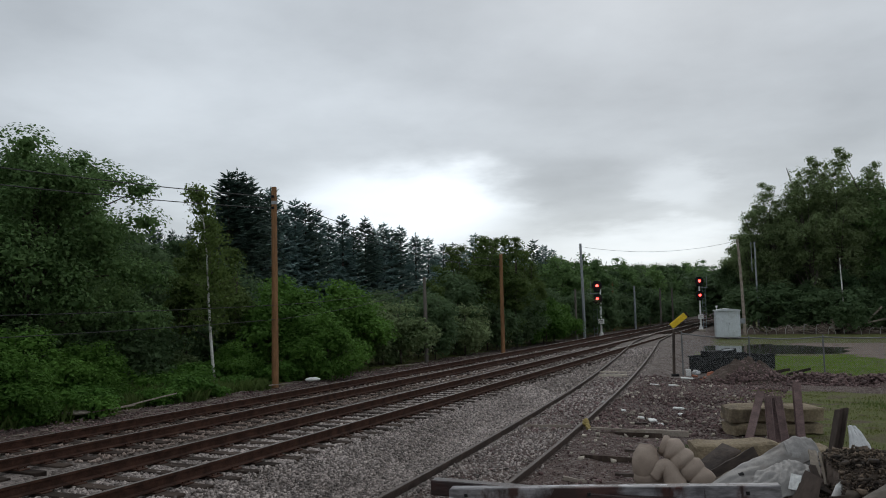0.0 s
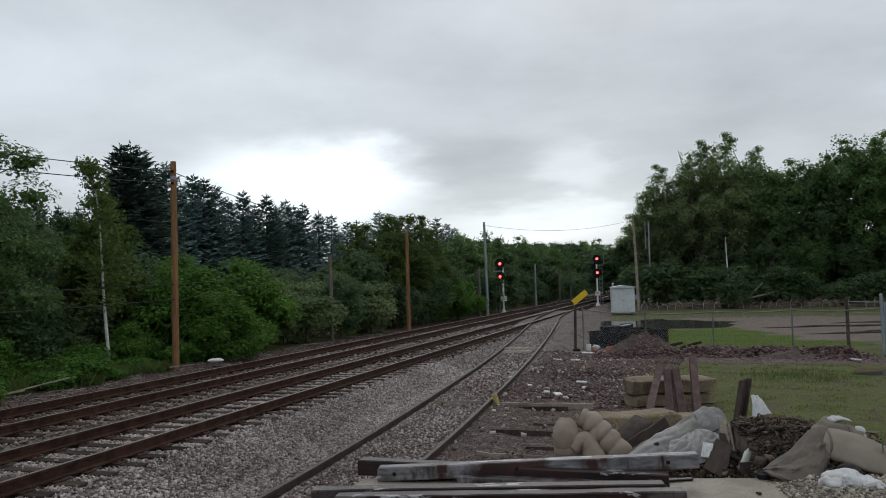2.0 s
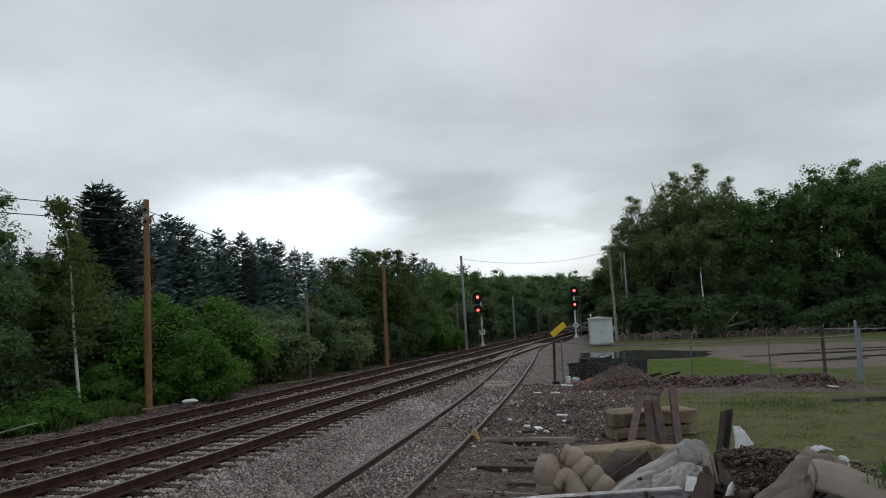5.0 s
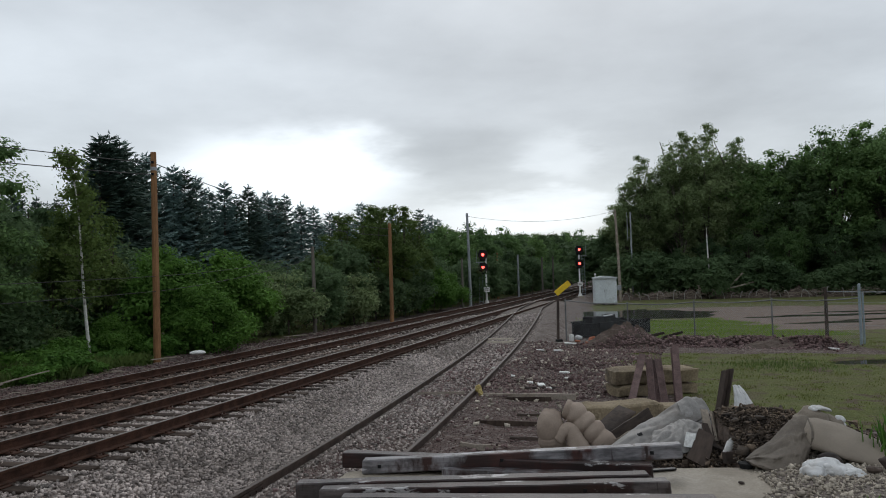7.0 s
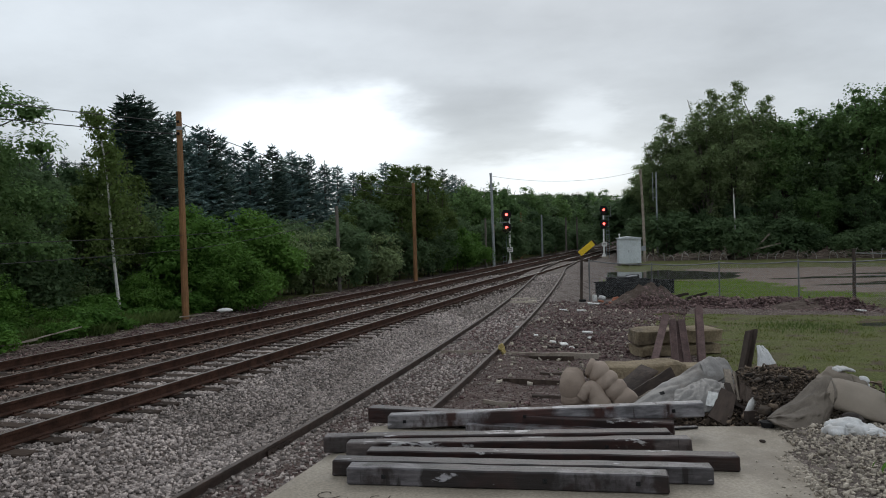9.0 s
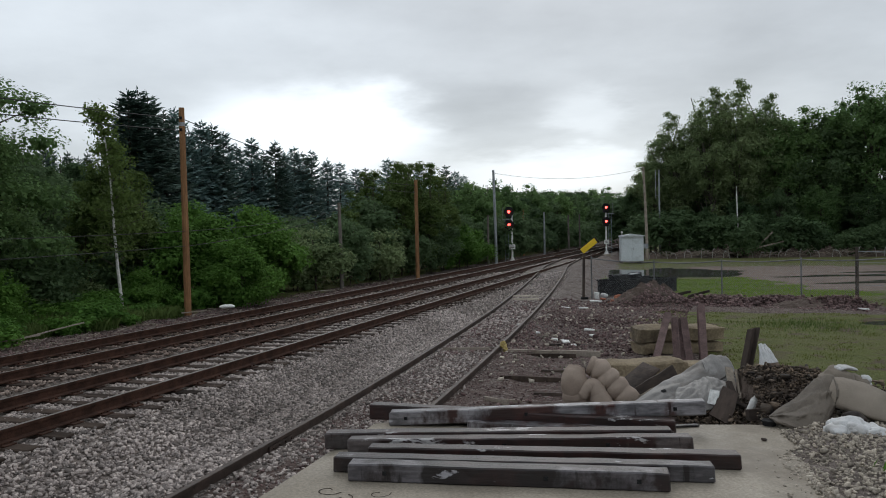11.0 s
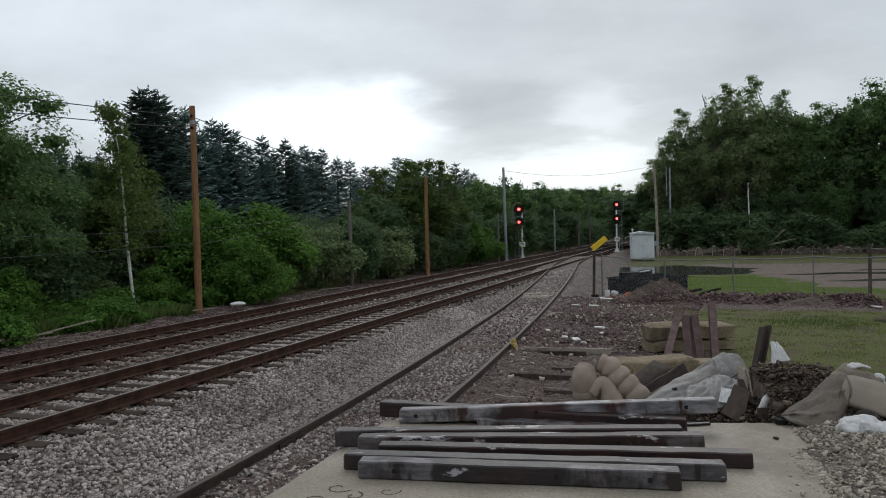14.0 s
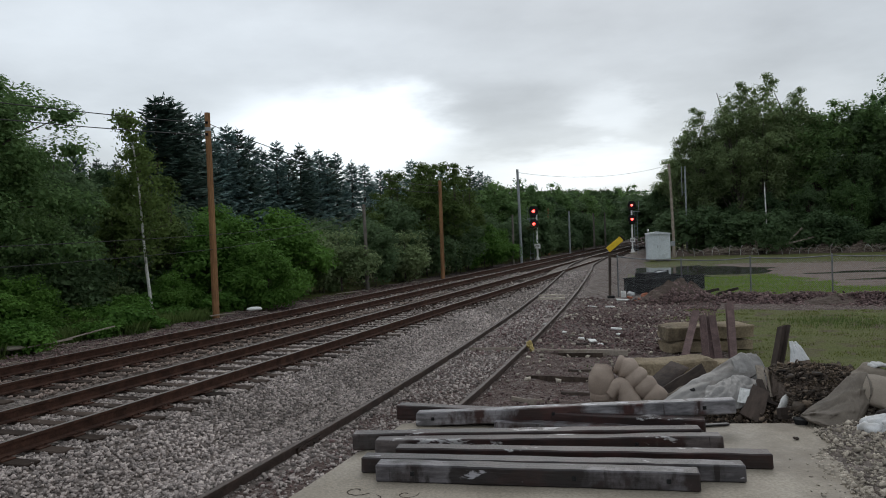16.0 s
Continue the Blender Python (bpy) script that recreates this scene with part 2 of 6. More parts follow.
M_greypole = mat("grey_pole_wood", (0.1, 0.085, 0.075), (0.17, 0.15, 0.13), 2, 0.9, 0.5, 30, stretch=(1, 1, 0.12))
M_galv = mat("galvanised_steel", (0.25, 0.265, 0.28), (0.34, 0.36, 0.375), 4, 0.5, 0.1, 40, metal=0.4)
M_fence = mat("dull_fence_steel", (0.13, 0.135, 0.14), (0.2, 0.205, 0.21), 4, 0.6, 0.1, 40, metal=0.3)
M_steelblue = mat("painted_grey_steel", (0.2, 0.25, 0.28), (0.27, 0.32, 0.35), 4, 0.6, 0.2, 40)
M_cabinet = mat("grey_white_enamel", (0.58, 0.63, 0.65), (0.66, 0.7, 0.72), 1.5, 0.5, 0.05, 20, c3=(0.47, 0.5, 0.5))
M_white = mat("white_paint", (0.68, 0.68, 0.66), (0.78, 0.78, 0.76), 3, 0.6, 0.1, 30, c3=(0.55, 0.53, 0.5))
M_black = mat("black_metal", (0.012, 0.012, 0.013), (0.03, 0.03, 0.03), 3, 0.85, 0.2, 30, spec=0.12)
M_yellow = mat("yellow_paint", (0.75, 0.5, 0.015), (0.8, 0.57, 0.03), 5, 0.5, 0.1, 30)
M_sandstone = mat("tan_sandstone", (0.2, 0.155, 0.098), (0.32, 0.255, 0.17), 1.6, 0.95, 0.8, 22, c3=(0.11, 0.085, 0.058), dist=0.03)
M_redsteel = mat("rusted_steel", (0.085, 0.052, 0.048), (0.165, 0.105, 0.098), 4, 0.75, 0.4, 40)
M_darkwood = mat("dark_rotten_wood", (0.03, 0.023, 0.02), (0.085, 0.062, 0.05), 3, 0.9, 0.8, 25, stretch=(1, 1, 0.3))
M_canvas = mat("beige_canvas", (0.29, 0.225, 0.18), (0.37, 0.295, 0.24), 2.5, 0.9, 0.1, 420, c3=(0.22, 0.172, 0.135))
M_tarp = mat("khaki_tarp", (0.18, 0.15, 0.118), (0.25, 0.21, 0.168), 1.5, 0.8, 0.1, 420, c3=(0.16, 0.135, 0.11))
# same tarp in a darker copy: wetness plus the folds' shade, both in the colour
M_wetshadetarp = mat("wet_shaded_khaki_tarp", (0.09, 0.073, 0.057), (0.15, 0.124, 0.098), 3, 0.75, 0.1, 420, c3=(0.06, 0.048, 0.038))
M_darkcloth = mat("dark_wet_cloth", (0.07, 0.058, 0.045), (0.12, 0.1, 0.08), 3, 0.8, 0.1, 300)
M_sheet = mat("grey_plastic_sheet", (0.17, 0.16, 0.15), (0.25, 0.238, 0.226), 2.5, 0.55, 0.08, 200, c3=(0.1, 0.086, 0.076))
M_sack = mat("white_sack", (0.55, 0.55, 0.55), (0.68, 0.68, 0.68), 4, 0.6, 0.08, 250, c3=(0.42, 0.4, 0.38))
M_brick = mat("red_brick_bits", (0.2, 0.07, 0.04), (0.33, 0.13, 0.08), 3, 0.9, 0.5, 40, per=0.3)
M_wire = mat("dark_cable", (0.02, 0.02, 0.02), (0.035, 0.035, 0.035), 3, 0.7, 0, 10)
M_pale = mat("pale_hose", (0.26, 0.25, 0.23), (0.42, 0.41, 0.38), 3, 0.6, 0.1, 20)
M_deadwood = mat("dead_wood", (0.22, 0.18, 0.14), (0.36, 0.31, 0.26), 3, 0.9, 0.5, 30)
L_maple = leaf_mat("maple_leaves", (0.0796, 0.148, 0.0578), (0.193, 0.302, 0.11), 0.42)
L_dark = leaf_mat("dark_leaves", (0.0546, 0.0966, 0.0483), (0.126, 0.191, 0.089), 0.42)
L_bright = leaf_mat("bright_leaves", (0.0546, 0.123, 0.0244), (0.123, 0.244, 0.047))
L_grey = leaf_mat("grey_green_leaves", (0.142, 0.201, 0.0898), (0.283, 0.354, 0.172), 0.42)
L_olive = leaf_mat("olive_leaves", (0.0592, 0.0984, 0.0306), (0.129, 0.186, 0.0551))
L_spruce = leaf_mat("blue_spruce_needles", (0.0958, 0.163, 0.147), (0.226, 0.331, 0.317), 0.2)
L_spruce2 = leaf_mat("dark_spruce_needles", (0.0616, 0.106, 0.084), (0.146, 0.207, 0.174), 0.2)
L_grass = leaf_mat("grass_blades", (0.0723, 0.0892, 0.017), (0.153, 0.174, 0.0425), 0.4)
L_wet = leaf_mat("wet_grass", (0.11, 0.19, 0.025), (0.2, 0.31, 0.05), 0.3)
L_weed = leaf_mat("weed_leaves", (0.0594, 0.139, 0.0264), (0.132, 0.264, 0.0528), 0.35)

# red signal lamps give off light
M_lamp = bpy.data.materials.new("red_signal_light")
M_lamp.use_nodes = True
M_lamp.node_tree.nodes["Principled BSDF"].inputs["Base Color"].default_value = (0.5, 0.02, 0.01, 1)
M_lamp.node_tree.nodes["Principled BSDF"].inputs["Emission Color"].default_value = (1.0, 0.06, 0.05, 1)
M_lamp.node_tree.nodes["Principled BSDF"].inputs["Emission Strength"].default_value = 8.0

# still rain water
M_water = bpy.data.materials.new("puddle_water")
M_water.use_nodes = True
wb = M_water.node_tree.nodes["Principled BSDF"]
wb.inputs["Base Color"].default_value = (0.05, 0.042, 0.035, 1)
wb.inputs["Roughness"].default_value = 0.06

# ---- geometry helpers ----


def mesh_ob(name, verts, faces, material, parent=None, label="", smooth=False):
    me = bpy.data.meshes.new(name)
    me.from_pydata([tuple(v) for v in verts], [], faces)
    me.materials.append(material)
    if smooth:
        me.shade_smooth()
    ob = new(name, me)
    if parent:
        ob.parent = parent
    if label:
        tagged(ob, label)
    return ob


def part(name, bm, material, parent=None, label="", smooth=False):
    me = bpy.data.meshes.new(name)
    bmesh.ops.recalc_face_normals(bm, faces=bm.faces)
    bm.to_mesh(me)
    bm.free()
    me.materials.append(material)
    if smooth:
        me.shade_smooth()
    ob = new(name, me)
    if parent:
        ob.parent = parent
    if label:
        tagged(ob, label)
    return ob


def thing(name, at, label, category, group="", kind="", rz=0.0):
    e = new(name)
    e.empty_display_size = 0.2
    e.matrix_basis = pose(*at, 0, 0, rz)
    return tagged(e, label, category, group, kind)


def box(bm, size, at=(0, 0, 0), rot=(0, 0, 0), bevel=0.0, jitter=0.0):
    m = pose(*at, *rot) @ Matrix.Diagonal((*size, 1))
    r = bmesh.ops.create_cube(bm, size=1, matrix=m)
    vs = r["verts"]
    if jitter:
        for v in vs:
            v.co += Vector([random.uniform(-jitter, jitter) for _ in range(3)])
    if bevel:
        es = list({e for v in vs for e in v.link_edges})
        bmesh.ops.bevel(bm, geom=es, offset=bevel, segments=1, affect="EDGES")
    return bm


def rod(bm, a, b, r1, r2=None, seg=10, cap=True):
    a, b = Vector(a), Vector(b)
    d = b - a
    m = Matrix.Translation((a + b) / 2) @ d.to_track_quat("Z", "Y").to_matrix().to_4x4()
    bmesh.ops.create_cone(bm, cap_ends=cap, segments=seg, radius1=r1, radius2=r1 if r2 is None else r2, depth=d.length, matrix=m)
    return bm


def tube(pts, radii, seg=6):
    """Vertices and faces of a bent, tapered tube."""
    pts = [Vector(p) for p in pts]
    vs, fs = [], []
    for i, p in enumerate(pts):
        d = (pts[min(i + 1, len(pts) - 1)] - pts[max(i - 1, 0)]).normalized()
        q = d.to_track_quat("Z", "Y").to_matrix()
        r = radii[i] if hasattr(radii, "__len__") else radii
        for k in range(seg):
            a = 2 * math.pi * k / seg
            vs.append(p + q @ Vector((r * math.cos(a), r * math.sin(a), 0)))
    for i in range(len(pts) - 1):
        for k in range(seg):
            j = (k + 1) % seg
            fs.append((i * seg + k, i * seg + j, (i + 1) * seg + j, (i + 1) * seg + k))
    fs.append(tuple(range(seg))[::-1])
    fs.append(tuple(range((len(pts) - 1) * seg, len(pts) * seg)))
    return vs, fs


def sweep(path, profile):
    """A closed profile of (side, up) carried along path points (x, y, z)."""
    vs, fs, k = [], [], len(profile)
    for i, p in enumerate(path):
        a, b = path[max(i - 1, 0)], path[min(i + 1, len(path) - 1)]
        d = Vector((b[0] - a[0], b[1] - a[1], 0)).normalized()
        side = Vector((d.y, -d.x, 0))
        for s, u in profile:
            vs.append(Vector(p) + side * s + Vector((0, 0, u)))
    for i in range(len(path) - 1):
        for j in range(k):
            n = (j + 1) % k
            fs.append((i * k + j, i * k + n, (i + 1) * k + n, (i + 1) * k + j))
    fs.append(tuple(range(k)))
    fs.append(tuple(range((len(path) - 1) * k, len(path) * k))[::-1])
    return vs, fs


# ---- plan: tracks, dock and ground heights ----
SLOPE, YARD = 0.305, -0.2
NEAR_C, FAR_C = -8.95, -12.08
Z_NEAR, Z_FAR = 0.42, 0.5
SIDING = ((-40.0, -15.4), (-15.0, -8.5), (0.0, -4.35), (7.6, -2.2), (12.4, -0.9), (18.0, 0.45), (28.8, 2.87), (36.0, 4.45), (43.5, 6.0), (52.0, 7.65), (64.0, 10.57))


def smooth_step(a, b, v):
    t = np.clip((v - a) / (b - a), 0, 1)
    return t * t * (3 - 2 * t)


def siding_x(y):
    """Centre of the siding: a smooth curve through its points."""
    p = SIDING
    for i in range(len(p) - 1):
        if y <= p[i + 1][0] or i == len(p) - 2:
            (y1, x1), (y2, x2) = p[i], p[i + 1]
            y0, x0 = p[max(i - 1, 0)]
            y3, x3 = p[min(i + 2, len(p) - 1)]
            m1, m2 = (x2 - x0) / (y2 - y0), (x3 - x1) / (y3 - y1)
            h, t = y2 - y1, (y - y1) / (y2 - y1)
            return (2 * t**3 - 3 * t**2 + 1) * x1 + (t**3 - 2 * t**2 + t) * h * m1 + (3 * t**2 - 2 * t**3) * x2 + (t**3 - t**2) * h * m2


def siding_z(y):
    return 0.42 * float(smooth_step(24, 50, y))


YS = np.linspace(-60, 64, 400)
XS = np.array([siding_x(max(y, -40)) for y in YS])
U0, V0 = -2.37, 5.70
PUDDLES = ((14.6, 51.0, 4.6, 6.0), (24.0, 44.5, 4.5, 1.0), (20.5, 38.6, 2.6, 0.7), (13.6, 22.6, 1.3, 0.5), (26.5, 40.0, 4.0, 0.8), (29.0, 47.0, 5.0, 0.9))


def dock_uv(x, y):
    return x * 0.9565 - y * 0.2917, x * 0.2917 + y * 0.9565


def dock_xy(u, v):
    return u * 0.9565 + v * 0.2917, -u * 0.2917 + v * 0.9565


def rough_noise(x, y):
    return np.sin(x * 1.3 + 2 * np.sin(y * 0.7)) * 0.5 + np.sin(y * 1.7 + 1.5 * np.sin(x * 0.9)) * 0.5


def ground_z(x, y):
    x, y = np.asarray(x, float), np.asarray(y, float)
    s = (x - (NEAR_C + SLOPE * y)) * 0.9565
    base = np.where(s > 0, YARD, 0.05) + 0.03 * rough_noise(x, y)
    base = np.where(s < -6, base + np.clip((-6 - s) * 0.02, 0, 0.8), base)
    for px, py, rx, ry in PUDDLES:
        q = ((x - px) / rx) ** 2 + ((y - py) / ry) ** 2
        base = base - 0.09 * np.exp(-q * q)
    far = smooth_step(90, 160, np.hypot(x, y))
    base = base + far * 0.25
    main = np.where(s < -1.6, 0.27, 0.19) - np.clip(np.abs(s + 1.5) - 2.75, 0, 6) * 0.34
    sx = np.interp(y, YS, XS)
    szz = 0.42 * smooth_step(24, 50, y) - 0.125
    sd = np.abs(x - sx) * 0.96
    side = szz - np.clip(sd - 1.5, 0, 5) * 0.3
    side = np.where(y > 66, -9, side)
    z = np.maximum(base, np.maximum(main, side))
    u, v = dock_uv(x, y)
    # made ground behind and beside the dock
    n = 0.05 * rough_noise(x * 3, y * 3)
    bank = np.where(u > 0.6 + n * 3, 1.14 + 0.16 * np.clip(u - 0.68, 0, 0.4) + n * 0.3, 0.95 + n)
    bank = bank - 2.3 * smooth_step(7.4, 11.5, v) - 1.2 * smooth_step(4.5, 8, u)
    bank = np.where(u < -1.6, bank - (-1.6 - u) * 2.5, bank)
    bank = np.where((y < 6.12 - 0.11 * (x + 0.6)) & (u < 0.55), -0.3, bank)
    return np.maximum(z, bank)


GX = np.unique(np.concatenate([np.linspace(-1600, -200, 8), np.linspace(-200, -40, 17), np.linspace(-40, -12, 29), np.linspace(-12, 12, 121), np.linspace(12, 40, 57), np.linspace(40, 200, 17), np.linspace(200, 1600, 8)]))
GY = np.unique(np.concatenate([np.linspace(-400, -40, 8), np.linspace(-40, 0, 21), np.linspace(0, 26, 131), np.linspace(26, 60, 86), np.linspace(60, 160, 51), np.linspace(160, 400, 13), np.linspace(400, 2000, 9)]))
gxx, gyy = np.meshgrid(GX, GY)
gzz = ground_z(gxx, gyy)
nx, ny = len(GX), len(GY)

# ---- ground ----


def zone_weights(x, y):
    """How much ballast, grass and mud lie at a place."""
    s = (x - (NEAR_C + SLOPE * y)) * 0.9565
    sx = np.interp(y, YS, XS)
    n = rough_noise(x * 1.1, y * 1.1)
    ballast = 1 - smooth_step(3.0, 3.9, np.abs(s + 1.5) + 0.25 * n)
    ballast = np.maximum(ballast, np.where(y < 24, 1 - smooth_step(-0.9, -0.3, (x - sx) + 0.25 * n), 1 - smooth_step(0.9, 1.7, (x - sx) + 0.3 * n)) * (s > 0))
    ballast = np.maximum(ballast, 0.55 * (1 - smooth_step(2.0, 3.4, np.abs(x - 5.2 - (y - 30) * 0.2) + 0.5 * n)) * smooth_step(24, 30, y))
    u, v = dock_uv(x, y)
    gravel = smooth_step(0.4, 0.8, u) * (1 - smooth_step(6.2, 7.2, v)) * (u < 6)
    ballast = np.maximum(ballast, gravel)
    lawn = smooth_step(4.6, 6.0, x - (y - 14) * 0.14 + 0.8 * n) * smooth_step(9.5, 12, y) * (1 - smooth_step(45, 54, y - 0.12 * (x - 12) + 2.2 * n))
    lawn = lawn * (1 - smooth_step(25.3, 26.3, y + 0.35 * (x - 10)) * (1 - smooth_step(28.5, 29.5, y)) * (x < 15.5))
    mud = smooth_step(16.0, 17.4, x - (y - 36) * 0.05 + 0.8 * n) * smooth_step(32.5, 34.5, y + n) * (1 - smooth_step(57, 60, y + 0.3 * (x - 16) + n))
    far = smooth_step(58, 62, y + 0.3 * (x - 15)) * (s > 3.5)
    green = np.maximum(lawn * (1 - mud), far * 0.8)
    green = np.maximum(green, smooth_step(-7.0, -8.2, s + 0.5 * n))
    green = np.maximum(green, smooth_step(30, 42, y) * (s > 3.2) * (1 - mud) * smooth_step(2.5, 4, x - sx) * 0.9)
    return ballast, green * (1 - ballast), mud


gb, gg, gm = zone_weights(gxx, gyy)
gverts = np.stack([gxx.ravel(), gyy.ravel(), gzz.ravel()], 1)
gi = (np.arange(ny - 1)[:, None] * nx + np.arange(nx - 1)[None, :]).ravel()
gfaces = np.stack([gi, gi + 1, gi + nx + 1, gi + nx], 1).tolist()
ground = mesh_ob("ground", gverts, gfaces, M_soil, smooth=True)
ground.data.materials.clear()
col_attr = ground.data.color_attributes.new("zones", "FLOAT_COLOR", "POINT")
col_attr.data.foreach_set("color", np.stack([gb.ravel(), gg.ravel(), gm.ravel(), np.ones(gb.size)], 1).ravel().astype(np.float32))
tagged(ground, "brown dirt and grassy yard beside gravel track bed", "ground", kind="structure")


def ground_material():
    m = bpy.data.materials.new("ground_mix")
    m.use_nodes = True
    n, l = m.node_tree.nodes, m.node_tree.links
    b = n["Principled BSDF"]
    tc = n.new("ShaderNodeTexCoord")
    at = n.new("ShaderNodeAttribute")
    at.attribute_name = "zones"
    sep = n.new("ShaderNodeSeparateColor")
    l.new(at.outputs["Color"], sep.inputs[0])

    def nz(s, d=5, r=0.6):
        t = n.new("ShaderNodeTexNoise")
        t.inputs["Scale"].default_value, t.inputs["Detail"].default_value, t.inputs["Roughness"].default_value = s, d, r
        l.new(tc.outputs["Object"], t.inputs["Vector"])
        return t.outputs["Fac"]

    def rng(src, lo, hi, a=0.0, bb=1.0):
        r = n.new("ShaderNodeMapRange")
        for k, v in zip(("From Min", "From Max", "To Min", "To Max"), (lo, hi, a, bb)):
            r.inputs[k].default_value = v
        l.new(src, r.inputs["Value"])
        return r.outputs[0]

    def mix(fac, a, c, blend="MIX"):
        x = n.new("ShaderNodeMix")
        x.data_type, x.blend_type = "RGBA", blend
        if isinstance(fac, float):
            x.inputs[0].default_value = fac
        else:
            l.new(fac, x.inputs[0])
        for i, v in ((6, a), (7, c)):
            if isinstance(v, tuple):
                x.inputs[i].default_value = (*v, 1)
            else:
                l.new(v, x.inputs[i])
        return x.outputs[2]

    def mth(op, a, c):
        x = n.new("ShaderNodeMath")
        x.operation = op
        for i, v in ((0, a), (1, c)):
            if isinstance(v, float):
                x.inputs[i].default_value = v
            else:
                l.new(v, x.inputs[i])
        return x.outputs[0]

    n_big, n_mid, n_fine = nz(0.25), nz(1.6), nz(18.0, 6, 0.7)
    vor = n.new("ShaderNodeTexVoronoi")
    vor.inputs["Scale"].default_value = 16.0
    l.new(tc.outputs["Object"], vor.inputs["Vector"])
    vsep = n.new("ShaderNodeSeparateColor")
    l.new(vor.outputs["Color"], vsep.inputs[0])
    soil = mix(rng(n_mid, 0.35, 0.65), (0.075, 0.049, 0.042), (0.135, 0.096, 0.083))
    soil = mix(rng(n_big, 0.5, 0.62), soil, (0.1, 0.075, 0.068))
    soil = mix(rng(vsep.outputs[0], 0.72, 0.8), soil, (0.2, 0.165, 0.15))
    stones = mix(vsep.outputs[1], (0.07, 0.057, 0.05), (0.3, 0.255, 0.23))
    stones = mix(rng(n_big, 0.45, 0.7, 0, 0.5), stones, (0.2, 0.16, 0.135))
    grass = mix(rng(n_mid, 0.35, 0.65), (0.088, 0.1, 0.026), (0.142, 0.162, 0.04))
    grass = mix(rng(n_mid, 0.5, 0.6), grass, (0.1, 0.078, 0.046))
    grass = mix(rng(n_big, 0.5, 0.66), grass, (0.12, 0.122, 0.042))
    mud = mix(rng(n_mid, 0.3, 0.7), (0.16, 0.12, 0.097), (0.24, 0.188, 0.158))
    edge = mth("SUBTRACT", n_mid, 0.5)

    def soft(src):
        return rng(mth("ADD", src, mth("MULTIPLY", edge, 1.1)), 0.4, 0.6)

    c = mix(soft(sep.outputs[1]), soil, grass)
    c = mix(soft(sep.outputs[2]), c, mud)
    c = mix(soft(sep.outputs[0]), c, stones)
    fg = n.new("ShaderNodeCombineColor")
    fv = rng(n_fine, 0.3, 0.7, 0.65, 1.3)
    for i in range(3):
        l.new(fv, fg.inputs[i])
    c = mix(1.0, c, fg.outputs[0], "MULTIPLY")
    l.new(c, b.inputs["Base Color"])
    b.inputs["Roughness"].default_value = 0.9
    b.inputs["Specular IOR Level"].default_value = 0.25
    bp = n.new("ShaderNodeBump")
    bp.inputs["Strength"].default_value, bp.inputs["Distance"].default_value = 0.9, 0.05
    hgt = mth("ADD", n_fine, mth("MULTIPLY", vor.outputs["Distance"], -1.0))
    l.new(hgt, bp.inputs["Height"])
    l.new(bp.outputs[0], b.inputs["Normal"])
    return m


ground.data.materials.append(ground_material())


# ---- railway tracks ----
RAIL = ((-0.037, 0.0), (-0.037, -0.035), (-0.01, -0.045), (-0.01, -0.135), (-0.07, -0.152), (-0.07, -0.17), (0.07, -0.17), (0.07, -0.152), (0.01, -0.135), (0.01, -0.045), (0.037, -0.035), (0.037, 0.0))
HEAD = ((-0.026, 0.0015), (-0.026, -0.01), (0.026, -0.01), (0.026, 0.0015))


def tie_mesh():
    bm = bmesh.new()
    box(bm, (2.55, 0.225, 0.17), bevel=0.012)
    me = bpy.data.meshes.new("tie")
    bm.to_mesh(me)
    bm.free()
    me.materials.append(M_tie)
    return me


def plate_mesh():
    bm = bmesh.new()
    box(bm, (0.34, 0.19, 0.018), bevel=0.004)
    for sx in (-0.1, 0.1):
        for sy in (-0.06, 0.06):
            box(bm, (0.03, 0.03, 0.03), (sx, sy, 0.02))
    me = bpy.data.meshes.new("tie_plate")
    bm.to_mesh(me)
    bm.free()
    me.materials.append(M_rail)
    return me


TIE_ME, PLATE_ME = tie_mesh(), plate_mesh()


